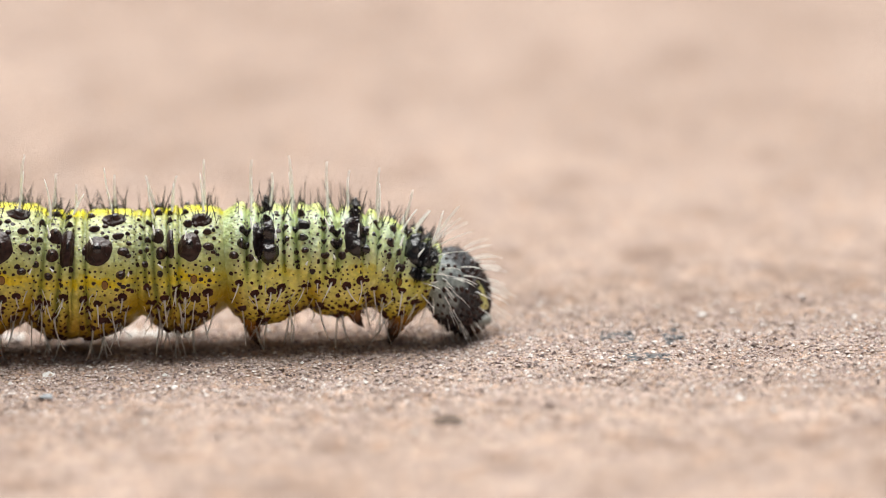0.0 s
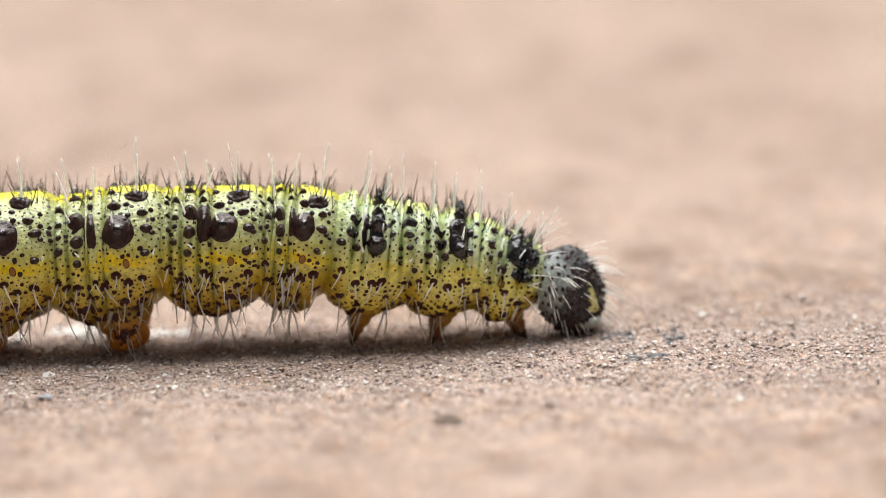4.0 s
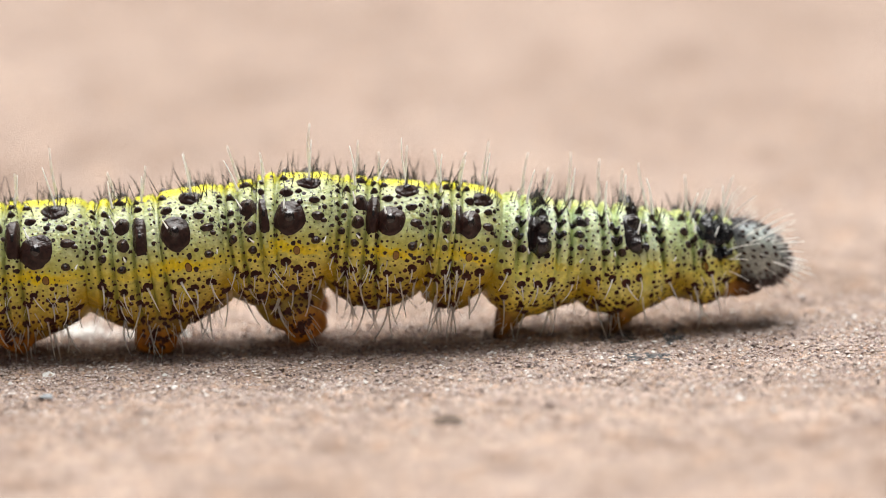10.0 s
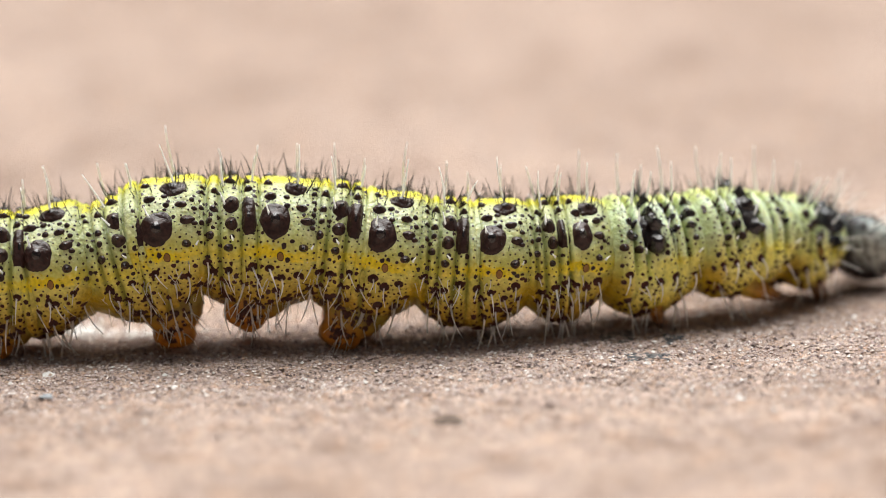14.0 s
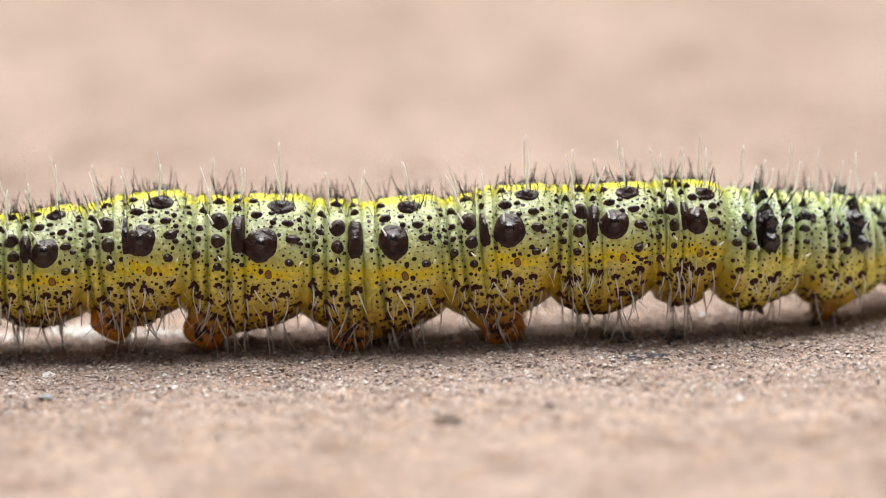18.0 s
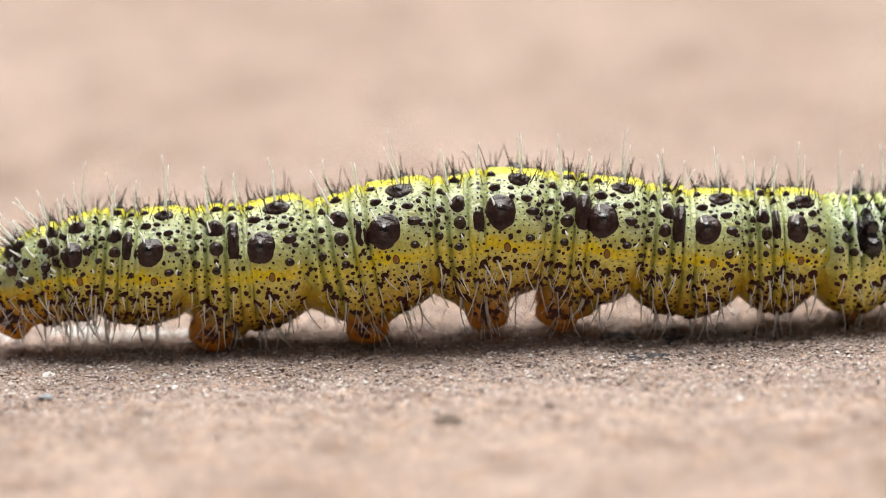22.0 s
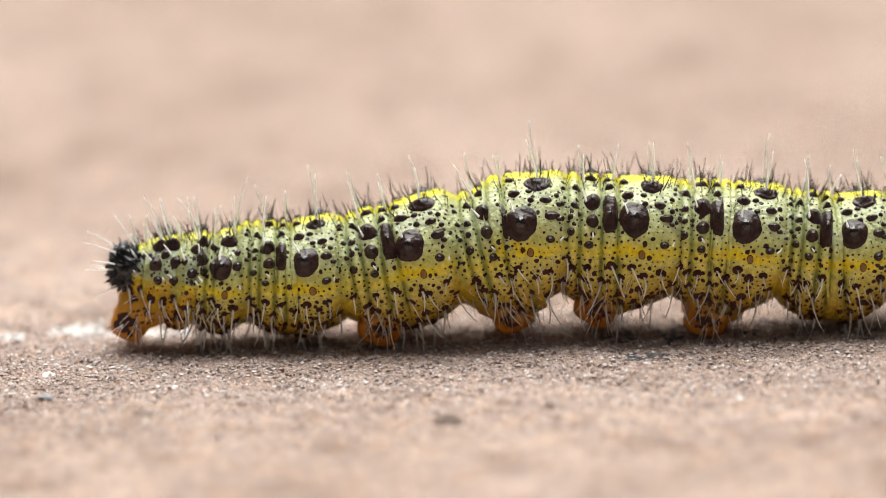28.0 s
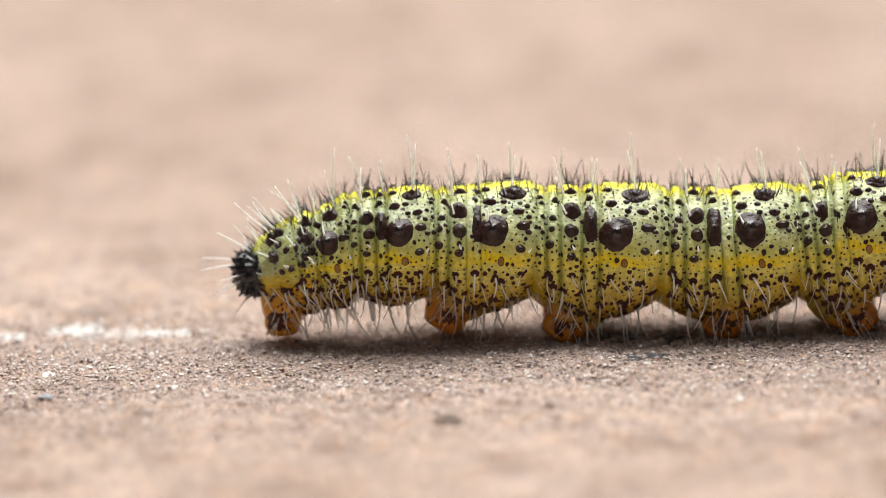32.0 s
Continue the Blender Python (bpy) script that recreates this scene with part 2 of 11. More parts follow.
# ---- ground ----
def mesh_from(name, verts, faces, mats, smooth=True):
    me = bpy.data.meshes.new(name)
    me.from_pydata(verts, [], faces)
    for m in mats:
        me.materials.append(m)
    if smooth:
        me.polygons.foreach_set("use_smooth", [True] * len(me.polygons))
    me.update()
    return me


def part(name, bm, mat, parent, label="", kind=""):
    me = bpy.data.meshes.new(name)
    bm.to_mesh(me)
    bm.free()
    for m in (mat if isinstance(mat, (list, tuple)) else [mat]):
        me.materials.append(m)
    me.polygons.foreach_set("use_smooth", [True] * len(me.polygons))
    ob = new(name, me)
    ob.parent = parent
    return tagged(ob, label, kind=kind)


def relief(x, y):
    """Height of the slab in metres at a place in millimetres."""
    h = 0.16 * noise.noise((x * 0.13, y * 0.13, 3.1)) + 0.07 * noise.noise((x * 0.5, y * 0.5, 7.7))
    near = 1.0 / (1.0 + (abs(x) / 40.0) ** 4 + (abs(y) / 25.0) ** 4)
    h += near * (0.07 * noise.noise((x * 1.6, y * 1.6, 1.3)) + 0.10 * noise.noise((x * 4.5, y * 4.5, 5.9)) + 0.05 * noise.noise((x * 9.0, y * 9.0, 2.9)))
    away = min(1.0, max(0.0, (abs(y) - 2.2) / 2.0)) * near  # worn ridges beside the level strip
    h += away * (0.16 * noise.noise((x * 0.30, y * 0.55, 11.3)) + 0.09 * noise.noise((x * 0.9, y * 1.3, 4.4)))
    return (h - 0.06) * MM


def spread(fine, step, far, grow):
    out, s = [0.0], step
    while out[-1] < far:
        if out[-1] > fine:
            s *= grow
        out.append(out[-1] + s)
    return [-v for v in out[:0:-1]] + out


xs = spread(17.0, 0.10, 3000.0, 1.16)
ys = [v - 3.0 for v in spread(9.0, 0.08, 3000.0, 1.12)]
gv = [(x * MM, y * MM, relief(x, y)) for y in ys for x in xs]
nx = len(xs)
gf = [(j * nx + i, j * nx + i + 1, (j + 1) * nx + i + 1, (j + 1) * nx + i) for j in range(len(ys) - 1) for i in range(nx - 1)]
tagged(new("ground", mesh_from("ground", gv, gf, [STONE])),
       "weathered tan sandstone paving, sandy and uneven", "ground", kind="structure")

rng = random.Random(7)


def pebble(verts, faces, x, y, size, flat=0.7, sink=0.3, rnd=rng):
    """An irregular eight-sided grain on the slab, x, y and size in millimetres."""
    z = relief(x, y) / MM
    n = len(verts)
    a0 = rnd.uniform(0, 6.28)
    ring = [(x + size * rnd.uniform(0.7, 1.2) * math.cos(a0 + k * 1.2566), y + size * rnd.uniform(0.7, 1.2) * math.sin(a0 + k * 1.2566),
             z + size * flat * rnd.uniform(-0.1, 0.35)) for k in range(5)]
    verts += [(a * MM, b * MM, c * MM) for a, b, c in ring]
    verts.append((x * MM, y * MM, (z + size * flat * rnd.uniform(0.7, 1.1)) * MM))
    verts.append((x * MM, y * MM, (z - size * sink) * MM))
    for k in range(5):
        faces += [(n + k, n + (k + 1) % 5, n + 5), (n + (k + 1) % 5, n + k, n + 6)]


gv, gf = [], []
for _ in range(46000):
    y = -2.8 + rng.gauss(0, 3.2)
    pebble(gv, gf, rng.uniform(-17.5, 17.5), y, 0.026 + 0.075 * rng.random() ** 3, rng.uniform(0.5, 1.1))
for _ in range(500):
    pebble(gv, gf, rng.uniform(-18, 18), rng.uniform(-12, 14), rng.uniform(0.07, 0.13))
tagged(new("sand_grains", mesh_from("sand_grains", gv, gf, [GRAIN], False)),
       "loose sand grains in tan, orange and white on the slab", "sand", kind="stuff")


def stone_chip(name, x, y, size, mat, label, flat=0.5):
    v, f = [], []
    pebble(v, f, x, y, size, flat, 0.4)
    ob = new(name, mesh_from(name, v, f, [mat], False))
    return tagged(ob, label, "stone chip")


WHITE = "small white angular stone chip lying on the slab"
SLATE = "small blue-grey slate chip lying on the slab"
for x, y, size, mat, label in (
        (8.84, 2.05, 0.20, CHALK, WHITE), (-13.27, -3.4, 0.25, CHALK, WHITE), (-14.62, -0.1, 0.12, CHALK, WHITE), (-13.3, -1.4, 0.09, CHALK, WHITE),
        (9.5, -8.9, 0.18, CHALK, WHITE), (15.0, 0.3, 0.14, CHALK, WHITE), (14.6, -5.0, 0.12, CHALK, WHITE), (11.6, -5.2, 0.10, CHALK, WHITE),
        (7.55, -1.65, 0.20, GREY, SLATE), (6.5, -1.6, 0.15, GREY, SLATE), (7.75, 0.1, 0.16, GREY, SLATE), (-13.2, -6.4, 0.28, PALESLATE, SLATE)):
    tagged(stone_chip("stone_chip", x, y, size, mat, label, 0.6), group="stone chips on the slab")
stone_chip("pebble", -0.05, -10.5, 0.74, DARKSTONE, "dark brown pebble set in the slab", 0.35)


def flakes(name, label, mat, spots, n, size, rnd):
    v, f = [], []
    for _ in range(n):
        cx, cy, rx, ry = spots[rnd.randrange(len(spots))]
        pebble(v, f, cx + rnd.uniform(-rx, rx), cy + rnd.gauss(0, ry), rnd.uniform(0.5, 1.0) * size, 0.25, 0.2, rnd)
    return tagged(new(name, mesh_from(name, v, f, [mat], False)), label, "mark", kind="stuff")


flakes("slate_flakes", "blue-grey slate dust and flakes on the slab", GREY,
       [(5.8, -0.7, 0.55, 0.3), (7.7, -0.9, 0.3, 0.18), (6.75, -3.45, 0.75, 0.25), (6.75, -3.45, 0.65, 0.22)], 900, 0.12, random.Random(3))
flakes("chalk_streak", "broken white chalky streak on the slab", CHALK,
       [(-14.95, 1.95, 0.45, 0.22), (-12.7, 2.5, 0.95, 0.28), (-12.4, 2.5, 0.6, 0.32), (-9.75, 1.75, 1.0, 0.22), (-11.2, 2.0, 1.6, 0.3)], 1150, 0.10, random.Random(4))

# ---- the caterpillar ----
caterpillar = tagged(new("caterpillar"), "pale green and yellow caterpillar with black spots and white hairs, crawling", "caterpillar")
ring, leg = {}, {}

# name: rear end, front end (from the ring's own middle mark), rear radius, front radius
PLAN = {
    "T1": (-64, 36, 88, 70), "T2": (-83, 64, 99, 86), "T3": (-56, 82, 105, 99), "A1": (-77, 62, 108, 105),
    "A2": (-100, 70, 111, 108), "A3": (-112, 80, 113, 111), "A4": (-130, 88, 115, 113), "A5": (-130, 90, 115, 115),
    "A6": (-118, 82, 110, 115), "A7": (-92, 66, 100, 110), "A8": (-60, 46, 86, 100), "A9": (-40, 34, 72, 86), "A10": (-42, 34, 44, 74)}
SPLIT = {"T2": 0.68, "T3": 0.545, **{"A%d" % i: 0.465 for i in range(1, 8)}}
GROOVES = {"A": (0.085, 0.195, 0.372, 0.505), "T": (0.17, 0.33, 0.66, 0.83), "E": (0.5,)}


def kind_of(k):
    return "E" if k in ("A9", "A10") else k[0]


def skin_point(k, u, phi, lift=0.0):
    """A point of ring k's skin: u along the body, phi the height angle (0 at the flank, 90 on the back); also its fold depth."""
    rear, front, r0, r1 = PLAN[k]
    length = front - rear
    f = (u - rear) / length
    fc = min(1.0, max(0.0, f))
    s = fc * fc * (3 - 2 * fc)
    r = r0 + (r1 - r0) * (0.5 * s + 0.5 * fc)
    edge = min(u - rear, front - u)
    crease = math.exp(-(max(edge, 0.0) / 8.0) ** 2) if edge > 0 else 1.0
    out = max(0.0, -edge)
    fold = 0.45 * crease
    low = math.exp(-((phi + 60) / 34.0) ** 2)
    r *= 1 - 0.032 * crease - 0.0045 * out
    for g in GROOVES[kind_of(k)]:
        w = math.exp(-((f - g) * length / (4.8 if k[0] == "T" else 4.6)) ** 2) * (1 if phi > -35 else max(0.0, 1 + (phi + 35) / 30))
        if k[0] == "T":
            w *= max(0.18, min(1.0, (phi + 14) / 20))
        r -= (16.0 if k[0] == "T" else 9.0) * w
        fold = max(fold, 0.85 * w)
    mid = max(0.0, 1 - ((f - (0.37 if k in ("T2", "T3") else 0.5)) / (0.6 if k in ("T2", "T3") else 0.5)) ** 2)
    r *= 1 + low * ((0.26 * mid * mid - 0.15) if k[0] == "T" else (0.36 * mid - 0.21))
    r *= 1 - 0.07 * max(0.0, min(1.0, (-65 - phi) / 25))
    if k == "T1" and f > 0.7:
        r *= math.sqrt(max(0.05, 1 - ((f - 0.7) / 0.55) ** 2))
    if k == "A10" and f < 0.45:
        r *= math.sqrt(max(0.02, 1 - ((0.45 - f) / 0.62) ** 2))
    if k in ("A9", "A10"):
        r *= 1 + (0.22 if k == "A10" else 0.04) * low
    if k in ("A6", "A7", "A8"):
        r *= 1 - (0.06 if k == "A6" else 0.12) * low
    if k[0] == "T":  # the puffed lower lobe
        lobe = math.exp(-((phi + 17) / 19.0) ** 2)
        r *= 1 + lobe * (0.15 * mid - 0.075)
    seed = sum(ord(c) for c in k)
    a = radians(phi)
    r -= 3.4 * math.exp(-((phi + 9) / 5.0) ** 2) + 2.6 * math.exp(-((phi + 33) / 5.0) ** 2)
    r += 2.6 * noise.noise((u * 0.028 + seed, math.cos(a) * 3.5, math.sin(a) * 3.5)) * (1.5 if phi < 15 else 0.7)
    r += 1.8 * noise.noise((u * 0.06, math.cos(a) * 6 + seed, math.sin(a) * 6)) + 0.8 * noise.noise((u * 0.22, math.cos(a) * 20, math.sin(a) * 20 + seed))
    r += lift
    return Vector((u * U, -r * math.cos(a) * U, r * math.sin(a) * U)), min(1.0, fold)


def skin_mesh(k, lo, hi, mid):
    """The skin of a ring from lo to hi, tucked a little under its neighbours; mid is its own origin."""
    n_u, n_a, tuck = 44, 96, 26
    verts, faces, folds = [], [], []
    for i in range(n_u + 1):
        u = lo - tuck + (hi - lo + 2 * tuck) * i / n_u
        if k == "A10":
            u = max(u, PLAN[k][0])
        under = max(0.0, lo - u, u - hi)
        for j in range(n_a):
            far = j > n_a // 2
            p, w = skin_point(k, u, -90 + 360 * (n_a - j if far else j) / n_a, -0.30 * min(under, 9) - 0.14 * max(0.0, under - 9) if SPLIT.get(k) else 0.0)
            verts.append((p.x - mid * U, -p.y if far else p.y, p.z))
            folds.append(w)
    for i in range(n_u):
        for j in range(n_a):
            a, b = i * n_a + j, i * n_a + (j + 1) % n_a
            faces.append((a, a + n_a, b + n_a, b))
    faces.append(tuple(range(n_a)))
    faces.append(tuple(reversed(range(n_u * n_a, (n_u + 1) * n_a))))
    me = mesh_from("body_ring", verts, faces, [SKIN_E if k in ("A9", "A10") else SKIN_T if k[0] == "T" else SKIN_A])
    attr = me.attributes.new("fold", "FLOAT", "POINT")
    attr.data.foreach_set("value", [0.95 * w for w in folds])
    rear, front = PLAN[k][:2]
    amber = []
    for i in range(n_u + 1):
        u = lo - tuck + (hi - lo + 2 * tuck) * i / n_u
        near = max(0.0, min(1.0, 1.6 - min(u - rear, front - u) / 17.0))
        for j in range(n_a):
            phi = -90 + 360 * (n_a - j if j > n_a // 2 else j) / n_a
            amber.append(0.85 * near * max(0.0, min(1.0, (-6 - phi) / 14.0)))
    me.attributes.new("amber", "FLOAT", "POINT").data.foreach_set("value", amber)
    at_f = [(lo - tuck + (hi - lo + 2 * tuck) * i / n_u - rear) / (front - rear) for i in range(n_u + 1)]
    attr = me.attributes.new("band", "FLOAT", "POINT")
    attr.data.foreach_set("value", [(0.45 if k[0] == "T" else 1.0) * (0.10 + 0.90 * math.exp(-((f - 0.66) / 0.25) ** 2)) for f in at_f for _ in range(n_a)])
    return me


def flip(p, side):
    return Vector((p.x, p.y * side, p.z))


def spot_bm(bm, k, u, phi, rx, ry, high, side, rnd, nipple=0.0, rings=3, sectors=14):
    """A raised dome on the skin with an uneven outline."""
    radius = (PLAN[k][2] + PLAN[k][3]) / 2
    waves = [(n, amp * rnd.uniform(0.4, 1.0), rnd.uniform(0, 6.28)) for n, amp in ((2, 0.07), (3, 0.05), (5, 0.035), (8, 0.02))]
    wob = [1 + sum(amp * math.sin(n * 2 * math.pi * i / sectors + p) for n, amp, p in waves) for i in range(sectors)]
    if ry > 24 and rx < 20:  # a tall strip with squarer corners
        wob = [w * (1 + 0.22 * abs(math.sin(2 * (2 * math.pi * i / sectors)))) for i, w in enumerate(wob)]
    top = bm.verts.new(flip(skin_point(k, u, phi, high + nipple)[0], side))
    last = None
    for q in range(1, rings + 1):
        rho = q / rings
        h = high * math.sqrt(max(0.0, 1 - rho * rho)) + nipple * math.exp(-(rho * max(rx, ry) / (10.5 if rx > 20 else 6.0)) ** 2) - (0 if q < rings else 1.2 if rings > 1 else 0.25)
        row = []
        for i in range(sectors):
            a = 2 * math.pi * i / sectors
            w = wob[i] if q == rings else 1 + (wob[i] - 1) * rho
            lump = 1.5 * noise.noise((rx * rho * math.cos(a) * 0.15 + u, ry * rho * math.sin(a) * 0.15 + phi, 1.7)) if rx > 11 and q < rings else 0.0
            p = skin_point(k, u + rx * rho * w * math.cos(a), phi + math.degrees(ry * rho * w * math.sin(a) / radius), h + lump)[0]
            row.append(bm.verts.new(flip(p, side)))
        for i in range(sectors):
            j = (i + 1) % sectors
            face = (top, row[i], row[j]) if last is None else (last[i], row[i], row[j], last[j])
            made = bm.faces.new(face if side > 0 else face[::-1])
            if nipple > 2 and q <= (2 if rx > 20 else 1):
                made.material_index = 1
        last = row


def hair_bm(bm, base, way, length, thick, bend, rnd, steps=5):
    """A tapering curved hair; base in metres, length and thickness in drawing units."""
    way = Vector(way).normalized()
    sidev = way.cross(Vector((0.3, 0.2, 1.0))).normalized()
    bend = Vector(bend)
    last = None
    p = Vector(base) - way * 3 * U
    for i in range(steps + 1):
        s = i / steps
        r = thick * (1 - 0.65 * s) * U
        up = way.cross(sidev).normalized()
        row = [bm.verts.new(p + r * (math.cos(a) * sidev + math.sin(a) * up)) for a in (0, 2.094, 4.189)]
        if last:
            for j in range(3):
                bm.faces.new((last[j], last[(j + 1) % 3], row[(j + 1) % 3], row[j]))
        last = row
        p = p + way * length / steps * U
        way = (way + bend * (0.6 + s) / steps).normalized()
        sidev = (sidev - way * sidev.dot(way)).normalized()
    bm.faces.new(last)


def outward(phi, side, lean=0.0):
    a = radians(phi)
    return Vector((lean, -math.cos(a) * side, math.sin(a)))


# marks of an abdominal ring: place along the ring (0 rear, 1 front), height angle, half width, half height, rise, nipple
MARKS_A = [
    (0.63, 31.5, 28.5, 31, 5, 12), (0.44, 36, 14, 36, 4, 3), (0.285, 43, 16.5, 19, 5, 9), (0.287, 27, 13, 13, 5, 10),
    (0.80, 68, 24, 20, 4, 7), (0.60, 57, 12, 10, 3, 5), (0.855, 47, 11, 8, 3, 4), (0.89, 32, 13, 9, 3, 5),
    (0.955, 27, 6, 5, 2, 2), (0.05, 60, 6, 5, 2, 2), (0.14, 43, 8, 7, 2.5, 3), (0.12, 32, 6, 6, 2, 2), (0.11, 18, 8, 8, 2.5, 3),
    (0.155, 62, 9, 8, 3, 4), (0.42, 63, 9, 8, 3, 4), (0.875, 10, 9, 8, 4, 6),
    (0.05, 68, 6, 5, 2, 2), (0.285, 77, 12, 9, 3, 5), (0.42, 77, 8, 8, 2.5, 3), (0.57, 76, 9, 8, 3, 3), (0.94, 51, 5, 5, 2, 2), (0.73, 46, 6, 6, 2, 2),
    (0.72, 57, 7, 6, 2, 2), (0.95, 40, 5, 5, 2, 2), (0.06, 44, 5, 5, 2, 2), (0.06, 30, 5, 5, 2, 2), (0.275, 8, 8, 7, 3, 5), (0.285, 17, 5, 5, 2, 1)]
# marks of the breast rings: place from the middle column in drawing units
MARKS_T = [
    (0, 38, 19.5, 42, 6, 0), (5, 23, 19, 17, 12, 9), (0, 44, 19, 18, 12, 9), (-1, 60, 13, 10, 7, 6), (-2, 76, 15, 12, 6, 10),
    (-38, 48, 14, 13, 6, 6), (-37, 32, 15, 14, 6, 6), (-26, 17, 9, 10, 3, 2), (-58, 36, 6, 6, 3, 3), (-60, 50, 6, 6, 3, 3), (-58, 63, 7, 6, 4, 6),
    (-54, 19, 10, 9, 4, 4), (36, 66, 12, 10, 4, 9), (37, 50, 14, 10, 4, 5), (37, 36, 13, 10, 4, 4), (37, 24, 6, 6, 3, 3),
    (69, 67, 10, 8, 4, 9), (71, 51, 17, 11, 4, 4), (70, 36, 14, 10, 3, 4), (72, 23, 8, 7, 3, 4)]
MARKS_A8 = [(0.605, 29, 23, 25, 4, 9), (0.27, 42, 15, 15, 4, 8), (0.725, 63, 18, 16, 5, 8), (0.28, 66, 13, 12, 5, 8), (0.90, 31, 10, 9, 4, 6), (0.88, 46, 8, 7, 3, 4), (0.33, 24, 7, 12, 3, 3), (0.12, 10, 9, 8, 3, 4), (0.5, 58, 8, 8, 4, 5)]
MARKS_A9 = [(0.3, 64, 18, 16, 6, 9), (0.45, 34, 15, 15, 5, 8), (0.82, 54, 12, 11, 5, 8), (0.4, 10, 13, 10, 4, 5), (0.8, 22, 9, 9, 4, 5)]
MARKS_A10 = [(0.75, 64, 15, 13, 6, 9), (0.72, 30, 14, 12, 4, 7), (0.95, 48, 9, 9, 4, 6), (0.5, 48, 10, 9, 4, 6), (0.85, 8, 8, 7, 3, 5)]
MARKS_T1 = [(0.06, 47, 9, 9, 3, 5), (0.05, 66, 9, 8, 4, 6), (0.33, 80, 8, 8, 4, 6), (0.2, 36, 8, 8, 4, 5), (0.35, 20, 9, 9, 3, 5), (0.1, 30, 8, 7, 3, 4)]
# how a ring's own marks stray from the common plan: mark, shift along the body, shift in height angle
STRAY = {'A1': {0: (2.0, 1.1), 4: (-2.0, -5.2), 2: (0.0, 1.1), 1: (0.0, 0.4), 3: (0.0, 0.3)}, 'A2': {0: (-0.1, 1.5), 4: (0.1, 0.0), 2: (0.0, 5.9), 1: (0.0, 2.3), 3: (0.0, 1.8)}, 'A3': {0: (1.7, -1.1), 4: (-1.7, 0.0), 2: (0.0, 3.3), 1: (0.0, 1.3), 3: (0.0, 1.0)}, 'A4': {0: (4.2, 0.8), 4: (-4.2, -0.1), 2: (0.0, 3.1), 1: (0.0, 1.2), 3: (0.0, 0.9)}, 'A5': {0: (0.2, -5.5), 4: (-0.2, 0.4), 2: (0.0, 7.7), 1: (0.0, 3.1), 3: (0.0, 2.3)}, 'A6': {0: (-1.7, -3.5), 4: (1.7, 0.7), 2: (0.0, 7.7), 1: (0.0, 3.1), 3: (0.0, 2.3)}, 'A7': {0: (-0.9, -2.1), 4: (0.9, 1.7), 2: (0.0, 1.6), 1: (0.0, 0.7), 3: (0.0, 0.5)}, 'T2': {0: (0, 2), 1: (-2, 1), 2: (0, 7), 3: (0, 7)}}
LOW = [(0.08, -10), (0.16, -20), (0.28, -14), (0.36, -30), (0.45, -12), (0.52, -24), (0.62, -14), (0.72, -22), (0.86, -16), (0.93, -34),
       (0.10, -40), (0.24, -44), (0.40, -50), (0.54, -42), (0.66, -36), (0.80, -46), (0.30, -62), (0.50, -60), (0.68, -58), (0.20, -30)]


def build_segment(k):
    """One body segment as one or two rigid rings with their marks and hairs."""
    rear, front, r0, r1 = PLAN[k]
    cut = rear + SPLIT[k] * (front - rear) if k in SPLIT else None
    spans = [(k, rear, front)] if cut is None else [(k + "r", rear, cut), (k + "f", cut, front)]
    for key, lo, hi in spans:
        build_ring(k, key, lo, hi)


